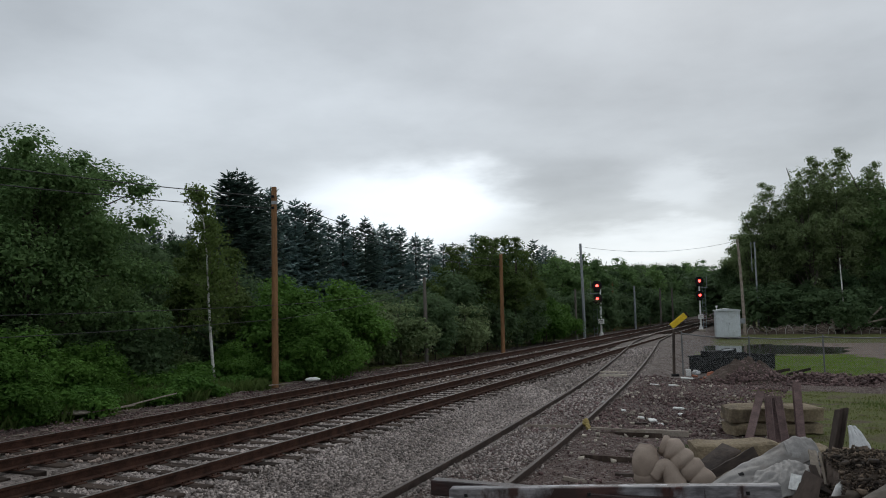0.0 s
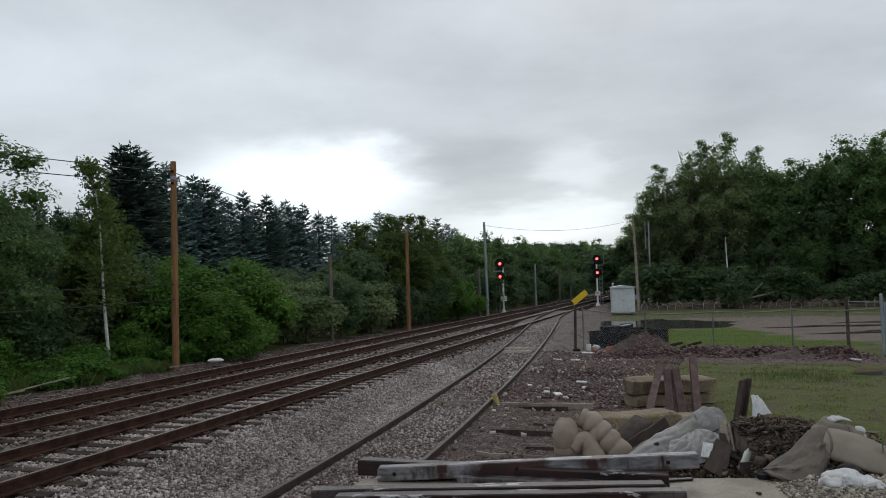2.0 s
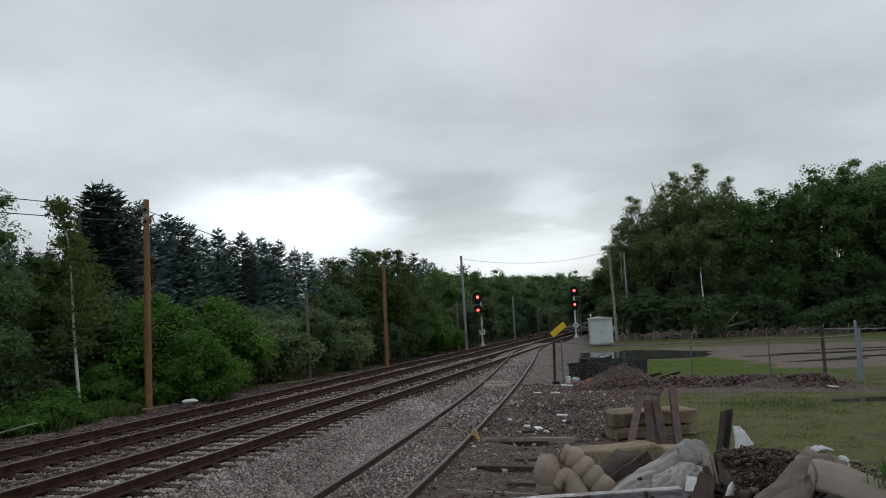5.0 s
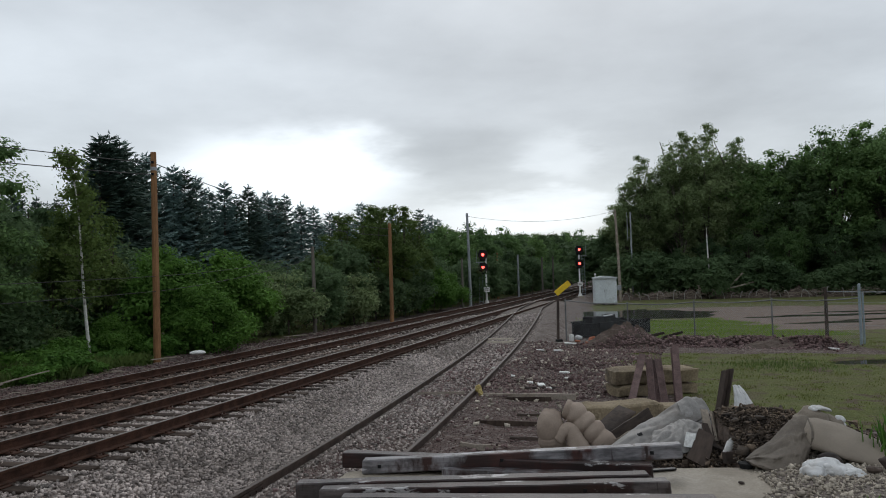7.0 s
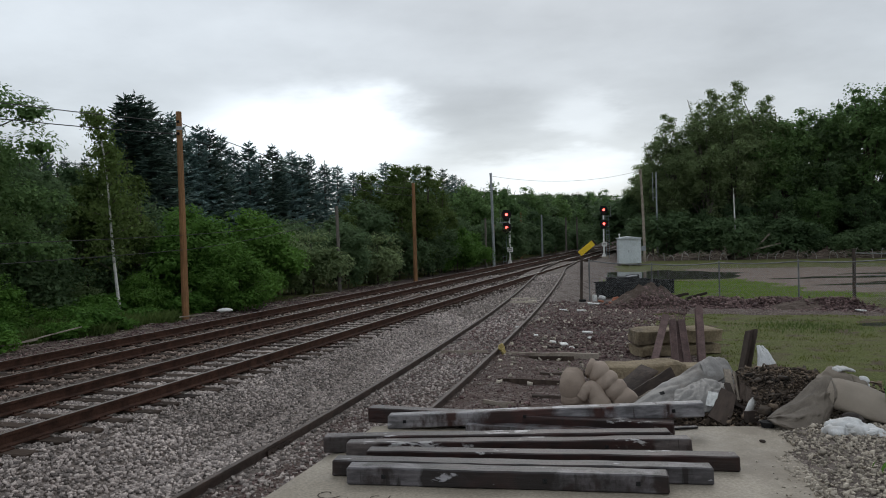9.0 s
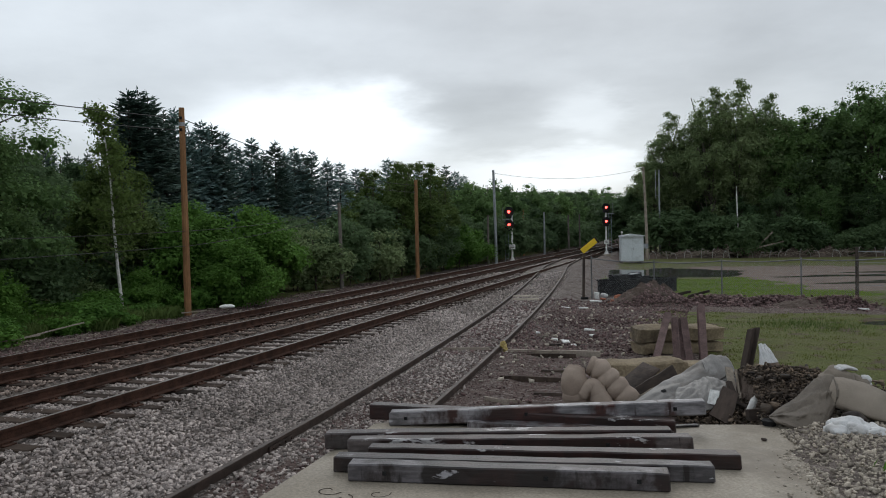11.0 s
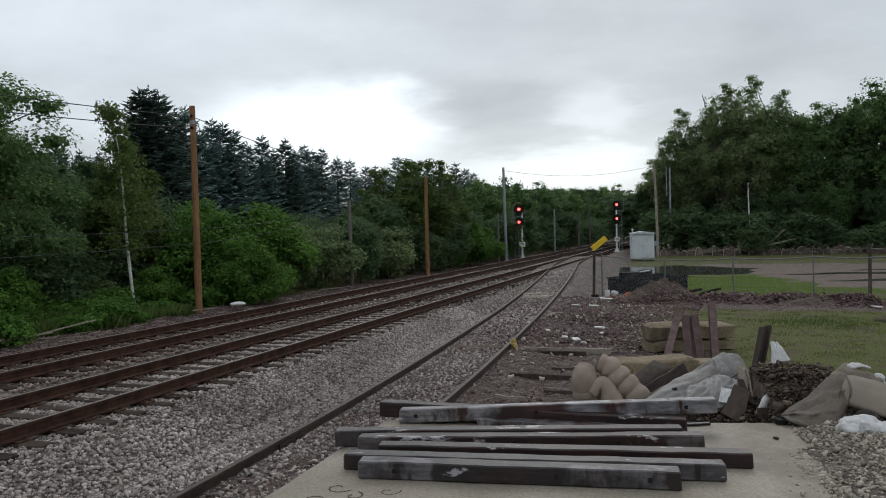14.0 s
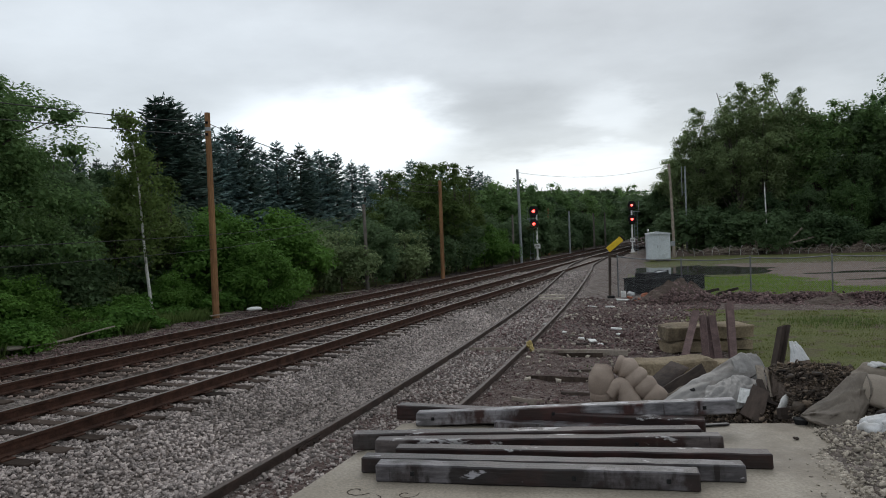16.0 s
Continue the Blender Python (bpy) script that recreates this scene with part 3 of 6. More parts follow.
def track(name, centre, y0, y1, zf, label, rail_material, near_ties, sink):
    """One track: two rails, ties and tie plates along centre(y)."""
    e = thing(name, (0, 0, 0), label, "railway track", "railway tracks", "structure")
    ys = np.arange(y0, y1, 0.8)
    for off in (-0.7535, 0.7535):
        path = []
        for y in ys:
            dx = (centre(y + 0.1) - centre(y - 0.1)) / 0.2
            k = math.hypot(1, dx)
            path.append((centre(y) + off / k, y - off * dx / k, zf(y)))
        r = mesh_ob("rail", *sweep(path, RAIL), rail_material, e)
        mesh_ob("running_surface", *sweep(path, HEAD), M_railtop if rail_material == M_rail else M_sidetop, r, "worn rail head")
    rest_v, rest_f, y, i = [], [], y0, 0
    rnd = random.Random(hash(y0) % 97 + len(name))
    while y < y1:
        dx = (centre(y + 0.1) - centre(y - 0.1)) / 0.2
        a = math.degrees(math.atan2(1, dx)) - 90 + rnd.uniform(-1.2, 1.2)
        z = zf(y) - 0.17 - 0.018 - 0.085 - rnd.uniform(0.0, sink)
        m = pose(centre(y) + rnd.uniform(-0.06, 0.06), y, z, 0, 0, a)
        if near_ties[0] <= y <= near_ties[1]:
            t = new("tie", TIE_ME)
            t.parent, t.matrix_basis = e, m
            for off in (-0.7535, 0.7535):
                p = new("tie_plate", PLATE_ME)
                p.parent = t
                p.matrix_basis = pose(off, 0, 0.094)
        else:
            k = len(rest_v)
            for sx in (-1.27, 1.27):
                for sy in (-0.11, 0.11):
                    for sz in (-0.08, 0.08):
                        rest_v.append(m @ Vector((sx, sy, sz)))
            rest_f += [tuple(k + q for q in f) for f in ((1, 5, 7, 3), (0, 1, 3, 2), (4, 6, 7, 5), (0, 4, 5, 1), (2, 3, 7, 6))]
        y += 0.52
        i += 1
    far = mesh_ob("far_ties", rest_v, rest_f, M_tie, e)
    tagged(far, kind="stuff")
    return e


track("main_track", lambda y: NEAR_C + SLOPE * y, -40, 260, lambda y: Z_NEAR, "rusty steel rails on dark wooden ties in gravel", M_rail, (5, 62), 0.01)
track("main_track", lambda y: FAR_C + SLOPE * y, -40, 260, lambda y: Z_FAR, "farther rusty rails on dark wooden ties beside trees", M_rail, (8, 62), 0.01)
track("siding_track", siding_x, -38, 63.5, siding_z, "dull rusty siding rails sunk in gravel joining main line", M_siderail, (6, 50), 0.03)

# rail joint bars on the siding
for y0 in (10.0, 26.5):
    bm = bmesh.new()
    for off in (-0.7535,):
        for s in (-0.03, 0.03):
            box(bm, (0.02, 0.7, 0.07), (off + s, 0, -0.09))
        for k in range(4):
            rod(bm, (off - 0.06, -0.25 + k * 0.17, -0.09), (off + 0.06, -0.25 + k * 0.17, -0.09), 0.014, seg=6)
    j = part("joint_bar", bm, M_siderail)
    j.matrix_basis = pose(siding_x(y0), y0, 0, 0, 0, -math.degrees(math.atan((siding_x(y0 + 1) - siding_x(y0 - 1)) / 2)))
    tagged(j, "bolted rusty joint bar on siding rail", "joint bar", "joint bars")

# ---- loading dock ----
bm = bmesh.new()
corners = ((-0.6, 6.17), (3.3, 5.74), (-1.0, -8.0), (-4.92, -8.0))
nu_, nv_ = 46, 40
grid = []
for j in range(nv_ + 1):
    for i in range(nu_ + 1):
        t, s = i / nu_, (j / nv_) ** 1.6
        fx = corners[0][0] + (corners[1][0] - corners[0][0]) * t
        fy = corners[0][1] + (corners[1][1] - corners[0][1]) * t
        bx_ = corners[3][0] + (corners[2][0] - corners[3][0]) * t
        q = noise.fractal(Vector((fx * 2.5, s * 9, 0)), 0.8, 2, 3)
        edge = i == 0 or j == 0
        p = Vector((fx + (bx_ - fx) * s, fy + (-8.0 - fy) * s, 1.15 + 0.004 * q))
        if edge:
            p += Vector((abs(q) * 0.03 if i == 0 else 0, -abs(q) * 0.04 if j == 0 else 0, -0.012))
        grid.append(bm.verts.new(p))
for j in range(nv_):
    for i in range(nu_):
        a_ = j * (nu_ + 1) + i
        bm.faces.new((grid[a_], grid[a_ + nu_ + 1], grid[a_ + nu_ + 2], grid[a_ + 1]))
rim = [e for e in bm.edges if e.is_boundary]
low = [v for v in bmesh.ops.extrude_edge_only(bm, edges=rim)["geom"] if isinstance(v, bmesh.types.BMVert)]
for v in low:
    v.co.z = -0.35
bmesh.ops.contextual_create(bm, geom=[e for e in bm.edges if e.is_boundary])
dock = part("loading_dock", bm, M_concrete)
tagged(dock, "worn pale concrete loading dock slab, damp and stained", "loading dock", kind="structure")

# ---- trees ----


def leaf_quads(rng, centres, normals, size, curl=0.35):
    """Diamond leaves, one quad each, at centres."""
    n = len(centres)
    t = rng.normal(size=(n, 3))
    t -= normals * np.sum(t * normals, 1)[:, None]
    t /= np.linalg.norm(t, axis=1)[:, None] + 1e-9
    b = np.cross(normals, t)
    s = size * rng.uniform(0.55, 1.35, n)[:, None]
    v = np.empty((n, 4, 3))
    v[:, 0] = centres - t * s * 0.6
    v[:, 1] = centres + b * s * 0.36 + normals * s * curl * 0.3
    v[:, 2] = centres + t * s * 0.6
    v[:, 3] = centres - b * s * 0.36 + normals * s * curl * 0.3
    return v.reshape(-1, 3)


def quads_mesh(name, v, material):
    me = bpy.data.meshes.new(name)
    k = len(v) // 4
    me.vertices.add(len(v))
    me.vertices.foreach_set("co", v.ravel().astype(np.float32))
    me.loops.add(len(v))
    me.loops.foreach_set("vertex_index", np.arange(len(v), dtype=np.int32))
    me.polygons.add(k)
    me.polygons.foreach_set("loop_start", np.arange(0, len(v), 4, dtype=np.int32))
    me.update(calc_edges=True)
    me.validate()
    me.materials.append(material)
    return me


def broadleaf(name, seed, height, width, bottom, clumps, leaves, size, material, label, category, bark=None, stems=1, spread=1.0, trunk_r=0.16, droop=0.0):
    """A tree or shrub: tapered trunk and limbs, and leaves in uneven clumps with gaps."""
    rng = np.random.default_rng(seed)
    e = thing(name, (0, 0, 0), label, category)
    cz, rz = height * (1 + bottom) / 2, height * (1 - bottom) / 2
    cs = []
    while len(cs) < clumps:
        d = rng.normal(size=3)
        d /= np.linalg.norm(d)
        r = rng.uniform(0.25, 1.0) ** 0.5
        lump = 0.78 + 0.3 * math.sin(3.1 * d[0] + seed) * math.cos(2.7 * d[1] + 1.7 * seed) + 0.15 * math.sin(5 * d[2] + seed)
        c = np.array([d[0] * width / 2, d[1] * width / 2, d[2] * rz]) * r * lump
        c[:2] *= 1 - 0.35 * max(0, c[2] / rz)
        c[2] += cz
        if c[2] > height * bottom * 0.8:
            cs.append(c)
    cs = np.array(cs)
    vs, fs = [], []

    def add(pts, radii, seg):
        v, f = tube(pts, radii, seg)
        k = len(vs)
        vs.extend(v)
        fs.extend([tuple(q + k for q in g) for g in f])

    tops = []
    for s in range(stems):
        a = rng.uniform(0, 6.28)
        o = np.array([math.cos(a), math.sin(a), 0]) * (0.0 if stems == 1 else width * 0.12)
        lean = rng.normal(size=2) * 0.05 * height * spread
        pts = [o + np.array([lean[0] * t * t, lean[1] * t * t, t * height * 0.9]) + np.append(rng.normal(size=2) * 0.02 * height * t, 0) for t in np.linspace(0, 1, 7)]
        pts[0][2] = -0.15
        add(pts, [trunk_r * (1 - 0.85 * t) * height / 10 for t in np.linspace(0, 1, 7)], 7)
        tops.append(pts)
    for c in cs[:: max(1, len(cs) // 40)]:
        pts = tops[rng.integers(stems)]
        k = int(np.clip(c[2] / (height * 0.9) * 6 * 0.7, 1, 5))
        a = np.array(pts[k])
        mid = (a + c) / 2 + np.array([0, 0, 0.06 * height])
        add([a, mid, c], [trunk_r * 0.3 * height / 10, trunk_r * 0.17 * height / 10, 0.012], 4)
    mesh_ob("trunk", vs, fs, bark or M_bark, e)
    per = leaves // clumps
    rad = width * 0.5 * (1.0 / clumps) ** 0.33 * 1.28
    out = []
    for c in cs:
        k = int(per * rng.uniform(0.5, 1.5))
        d = rng.normal(size=(k, 3))
        d /= np.linalg.norm(d, axis=1)[:, None]
        r = rad * rng.uniform(0.6, 1.3)
        d[:, 2] = np.where(rng.uniform(size=k) < 0.45, np.abs(d[:, 2]), d[:, 2])
        p = c + d * (rng.uniform(0.25, 1, (k, 1)) ** 0.4) * r * np.array([1.0, 1.0, 0.72])
        p[:, 2] -= droop * np.hypot(p[:, 0] - c[0], p[:, 1] - c[1])
        nn = d * 0.6 + rng.normal(size=(k, 3)) * 0.4 + np.array([0, 0, 0.75])
        nn /= np.linalg.norm(nn, axis=1)[:, None]
        out.append(leaf_quads(rng, p, nn, size))
        # oversized inner leaves, added to block light and darken the clump's heart
        k = max(4, k // 5)
        d = rng.normal(size=(k, 3))
        d /= np.linalg.norm(d, axis=1)[:, None]
        out.append(leaf_quads(rng, c + d * rng.uniform(0, 0.5, (k, 1)) * r * np.array([1, 1, 0.6]), rng.permutation(d), size * 2.1))
    v = np.concatenate(out)
    v[:, 2] = np.maximum(v[:, 2], 0.02)
    crown = new("crown", quads_mesh("crown", v, material))
    crown.parent = e
    return e


def spruce(name, seed, height, width, material, label, step=0.4, sprays=20, size=1.0):
    """A spruce: straight trunk, whorls of drooping boughs with upturned tips, flat needle sprays on both sides of each bough."""
    rng = np.random.default_rng(seed)
    e = thing(name, (0, 0, 0), label, "spruce tree", "row of spruces")
    v, f = tube([(0, 0, -0.2), (0, 0, height * 0.5), (0, 0, height * 0.985)], [0.2, 0.11, 0.012], 7)
    mesh_ob("trunk", v, f, M_bark, e)
    base, tip, wide, lift = [], [], [], []
    z = 0.5
    while z < height - 0.5:
        t = z / height
        reach = width / 2 * (1 - t) ** 0.86 + 0.1
        count = 4 if t > 0.93 else rng.integers(7, 10)
        a0 = rng.uniform(0, 6.283)
        for k in range(count):
            a = a0 + 6.283 * k / count + rng.normal() * 0.16
            ln = reach * rng.uniform(0.72, 1.13)
            zb = z + rng.normal() * 0.13
            rise = -0.30 + 0.95 * t**2 + rng.normal() * 0.06
            m = max(4, int(sprays * (0.35 + 0.65 * ln / (width / 2))))
            sp = np.concatenate([rng.uniform(0.2, 1, m), [1.0]])
            sgn = rng.choice((-1, 1), m + 1)
            sgn[-1] = 0
            turn = a + sgn * rng.uniform(0.45, 1.05, m + 1)
            p = np.stack([np.cos(a) * ln * sp, np.sin(a) * ln * sp, zb + ln * (rise * sp + 0.26 * sp**3)], 1)
            q = (0.2 + 0.3 * ln * (1.15 - sp)) * rng.uniform(0.75, 1.25, m + 1) * size
            d = np.stack([np.cos(turn), np.sin(turn), rise * 0.6 + rng.normal(size=m + 1) * 0.16], 1)
            base.append(p - d * q[:, None] * 0.15)
            tip.append(p + d * q[:, None])
            wide.append(q * rng.uniform(0.2, 0.3, m + 1))
            lift.append(turn)
        z += step * rng.uniform(0.75, 1.25) * (0.6 + 0.5 * (1 - t))
    for k in range(5):
        a, zz = k * 1.3, height * (0.95 + 0.01 * k)
        d = np.array([[math.cos(a) * 0.35, math.sin(a) * 0.35, 0.85]])
        base.append(np.array([[0, 0, zz]]))
        tip.append(np.array([[0, 0, zz]]) + d * 0.32)
        wide.append(np.array([0.05]))
        lift.append(np.array([a]))
    base, tip, wide, lift = np.concatenate(base), np.concatenate(tip), np.concatenate(wide), np.concatenate(lift)
    n = len(base)
    b = np.stack([-np.sin(lift), np.cos(lift), rng.normal(size=n) * 0.3], 1) * wide[:, None]
    mid = base + (tip - base) * 0.42
    q = np.empty((n, 4, 3))
    q[:, 0], q[:, 1], q[:, 2], q[:, 3] = base, mid + b, tip, mid - b
    q[:, 1, 2] -= 0.06 * size
    q[:, 3, 2] -= 0.06 * size
    crown = new("crown", quads_mesh("crown", q.reshape(-1, 3), material))
    crown.parent = e
    return e


def gz(x, y):
    return float(ground_z(x, y))


def plant(proto, x, y, scale=1.0, rz=0.0, wide=1.0, label=""):
    m = pose(x, y, gz(x, y) - 0.03, 0, 0, rz) @ Matrix.Diagonal((scale * wide, scale * wide, scale, 1))
    if not proto.get("used"):
        proto.matrix_basis = m
        proto["used"] = 1
        o = proto
    else:
        o = copy_thing(proto, pose(x, y, gz(x, y) - 0.03, 0, 0, rz))
        o.scale = (scale * wide, scale * wide, scale)
    if label:
        tagged(o, label)
    return o


rt = random.Random(5)
S1 = spruce("spruce_tree", 1, 12.0, 5.4, L_spruce, "tall blue-green spruce in a planted row")
S2 = spruce("spruce_tree", 2, 13.0, 6.2, L_spruce2, "tall dark green spruce in a planted row")
S3 = spruce("spruce_tree", 3, 11.5, 4.8, L_spruce, "slender blue-grey spruce in a planted row")
F1 = spruce("spruce_tree", 4, 12.0, 5.6, L_spruce, "distant blue-grey spruce in a planted row", 0.55, 11, 1.4)
F2 = spruce("spruce_tree", 5, 12.0, 5.8, L_spruce2, "distant dark spruce in a planted row", 0.55, 11, 1.4)
SPRUCE_H = {S1: 12.0, S2: 13.0, S3: 11.5, F1: 12.0, F2: 12.0}


def spruce_at(p, x, y, h, wide=1.0):
    plant(p, x, y, h / SPRUCE_H[p], rt.uniform(0, 360), wide)


# the planted row of spruces, parallel to the line, and lower rows behind it
for i, (x, y, h) in enumerate(((-23.2, 57, 12.8), (-22.9, 58.1, 13.1), (-22.6, 59.2, 12.9), (-22, 60.9, 12.2), (-21.6, 62.2, 12.3), (-21.1, 64, 11.8), (-20.6, 65.7, 11.8), (-20.1, 67.2, 11.8), (-19.6, 68.9, 11.3), (-19, 70.9, 11.3), (-18.2, 73.3, 11.3), (-17.6, 75.4, 11.1), (-16.9, 77.6, 11.5), (-16.4, 79.5, 11.3), (-15.7, 81.5, 11.3), (-15.2, 83.3, 11), (-14.6, 85.4, 11.3), (-13.4, 89.1, 11.4), (-12.4, 92.6, 10.7), (-11, 96.9, 10.8), (-10.1, 99.9, 10.5), (-9.4, 102.4, 10.4), (-7.7, 108, 12.4), (-5.8, 114.1, 11.8), (-3.8, 120.6, 12), (-2, 126.6, 12), (0.4, 134.4, 13.4), (2.2, 140.5, 13.2), (3.9, 145.9, 12.5), (5.5, 150, 11.6))):
    p = S2 if i in (0, 1, 2, 12) else (S1, S3, S1, S2)[i % 4] if y < 92 else (F1, F1, F2)[i % 3]
    spruce_at(p, x, y, h * 1.045 * (1.0 if i % 2 == 0 or i < 3 else rt.uniform(0.93, 1.0)), 1.5 if i < 3 else 1.25)
    spruce_at(F2 if i % 2 else F1, x - 2.2 + rt.uniform(-0.8, 0.8), y + 4.5 + rt.uniform(-1, 1), h * rt.uniform(0.84, 0.93), 1.4)
for x, y, h in ((-34.3, 66, 10.5), (-35.6, 70, 10.4), (-33.2, 68, 10), (-38.6, 72, 10.2), (-33.2, 70, 9.7), (-30.5, 66, 9.7)):
    spruce_at(S2 if x > -40 else F2, x, y, h)

MAPLE = broadleaf("maple_tree", 11, 9.6, 8.0, 0.04, 170, 66000, 0.115, L_maple, "large dense green maple beside the railway", "tree", trunk_r=0.22)
OAK1 = broadleaf("broadleaf_tree", 12, 16.0, 10.0, 0.05, 190, 22000, 0.21, L_maple, "tall dense green tree at yard edge", "tree")
OAK2 = broadleaf("broadleaf_tree", 13, 16.0, 9.0, 0.04, 190, 22000, 0.21, L_dark, "tall dark green tree at yard edge", "tree")
OAKF1 = broadleaf("broadleaf_tree", 31, 16.0, 10.0, 0.05, 130, 7000, 0.34, L_maple, "distant dense green tree", "tree")
OAKF2 = broadleaf("broadleaf_tree", 32, 16.0, 9.0, 0.04, 130, 7000, 0.34, L_dark, "distant dark green tree", "tree")
ASPEN = broadleaf("aspen_tree", 14, 17.0, 8.0, 0.1, 170, 24000, 0.16, L_grey, "tall pale airy tree with thin crown", "tree", bark=M_greypole, trunk_r=0.12)
ALDER = broadleaf("young_tree", 15, 8.0, 4.4, 0.08, 90, 12000, 0.125, L_olive, "slender olive green young tree by track", "tree", stems=3, trunk_r=0.08)
BUSH1 = broadleaf("bush", 16, 3.4, 5.0, 0.0, 90, 14000, 0.13, L_bright, "bright green rounded bush by track", "bush", stems=4, trunk_r=0.1)
BUSH2 = broadleaf("bush", 17, 3.2, 4.4, 0.0, 80, 11000, 0.13, L_grey, "grey-green leafy bush by track", "bush", stems=4, trunk_r=0.1)
BUSH3 = broadleaf("bush", 18, 3.6, 4.2, 0.0, 75, 8000, 0.145, L_dark, "dark green thicket bush by track", "bush", stems=4, trunk_r=0.1)
FARB1 = broadleaf("bush", 36, 3.4, 5.0, 0.0, 80, 4200, 0.19, L_dark, "dark green bush at wood edge", "bush", stems=3, trunk_r=0.1)
FARB2 = broadleaf("bush", 37, 3.4, 5.0, 0.0, 80, 4200, 0.19, L_dark, "green bush at wood edge", "bush", stems=3, trunk_r=0.1)
WEED = broadleaf("weed_clump", 19, 0.9, 2.2, 0.0, 26, 1300, 0.14, L_weed, "leafy green weeds along the verge", "weeds", stems=3, trunk_r=0.08)

# left of the line: maples, then dark wood behind
plant(MAPLE, -15.4, 22.4, 0.92, 20)
plant(MAPLE, -19.5, 20.0, 0.9, 140)
plant(MAPLE, -18.5, 27.0, 0.92, 250)
for x, y, s, p in ((-27, 36, 0.5, OAKF2), (-31, 44, 0.52, OAKF2), (-24, 44, 0.42, OAKF2), (-22, 37, 0.4, OAKF2), (-34, 54, 0.52, OAKF1), (-28, 58, 0.45, OAKF2), (-23.5, 50, 0.32, OAKF2), (-38, 40, 0.6, OAKF2), (-44, 52, 0.7, OAKF2), (-19.6, 36, 0.36, OAKF2), (-21.5, 40, 0.42, OAKF2), (-24.5, 39, 0.44, OAKF2), (-23.5, 33.5, 0.42, OAKF2), (-18.2, 39, 0.24, OAKF2), (-27.5, 41, 0.5, OAKF2), (-26.5, 31, 0.5, OAKF1), (-21.6, 46, 0.32, OAKF2), (-22.0, 45.5, 0.34, OAKF2), (-23.0, 46.5, 0.42, OAKF2), (-25.5, 46, 0.42, OAKF2), (-28.0, 47, 0.45, OAKF2)):
    plant(p, x, y, s * 1.22, rt.uniform(0, 360), 1.1)
# bushes along the far track
for x, y, s, p in ((-10.2, 31, 1.0, BUSH1), (-8.2, 33.5, 1.08, BUSH1), (-8.0, 29.2, 0.72, BUSH1), (-6.8, 37, 1.05, BUSH2), (-11.6, 35.5, 1.15, BUSH1), (-12.6, 30.5, 0.75, BUSH3), (-5.4, 40.5, 1.0, BUSH3), (-3.9, 44, 1.0, BUSH2), (-7.6, 42, 0.98, BUSH3), (-14.5, 38, 1.0, BUSH3), (-10, 42, 0.98, BUSH3),
                   (-2.4, 48, 0.9, BUSH3), (-0.8, 52, 1.0, BUSH3), (0.6, 56, 0.95, BUSH1), (2.0, 59, 0.8, BUSH1), (-14.2, 33.2, 0.7, BUSH2), (-5.0, 46.5, 1.4, BUSH3), (-3, 52, 1.5, BUSH3), (-1, 58, 1.4, BUSH3), (1.2, 64, 1.2, BUSH3), (3.4, 70, 1.0, BUSH3), (-17, 30, 0.9, BUSH3), (-9, 48, 1.1, BUSH3), (-17, 43, 1.5, BUSH3)):
    plant(p, x, y, s, rt.uniform(0, 360))
for x, y, s in ((-2.9, 49, 0.9), (-1.4, 50.5, 0.92), (-4.6, 51, 0.86), (-0.2, 55, 0.85), (-5.6, 47, 0.66), (-3.2, 58, 1.0), (-5.4, 44, 0.5)):
    plant(ALDER, x, y, s, rt.uniform(0, 360))
# woods beyond, both sides of the far line
def wood_height(y):
    return float(np.interp(y, (70, 86, 93, 119, 136, 178, 215), (7.6, 8.9, 8.4, 9.6, 10.3, 12.2, 13.0)))


y = 71.0
while y < 225:
    h = wood_height(y) * 1.06 / 16.0
    plant(rt.choice((OAKF1, OAKF2, OAKF1)), -19.0 + SLOPE * y + rt.uniform(-1.2, 0.6), y, h * rt.uniform(0.86, 1.05), rt.uniform(0, 360), 1.15)
    plant(OAKF2, -24.5 + SLOPE * y + rt.uniform(-1, 1), y + rt.uniform(1, 4), h * rt.uniform(0.9, 1.06), rt.uniform(0, 360), 1.2)
    y += 4.2 + 0.022 * y
for i in range(16):
    y = 66 + i * 6.5
    plant(rt.choice((FARB1, FARB2)), -16.6 + SLOPE * y + rt.uniform(-1, 0.6), y, rt.uniform(0.9, 1.5), rt.uniform(0, 360))
for i in range(9):
    plant(rt.choice((OAKF1, OAKF2)), 62 + i * 5 + rt.uniform(-2, 2), 262 - i * 4, rt.uniform(0.8, 1.05), rt.uniform(0, 360), 1.3)
for x, y, s in ((44, 258, 0.9), (49, 262, 0.95), (54, 262, 1.0), (59, 262, 1.0), (64, 258, 0.95), (40, 225, 0.8), (36, 205, 0.75)):
    plant(OAKF2, x, y, s, rt.uniform(0, 360), 1.4)
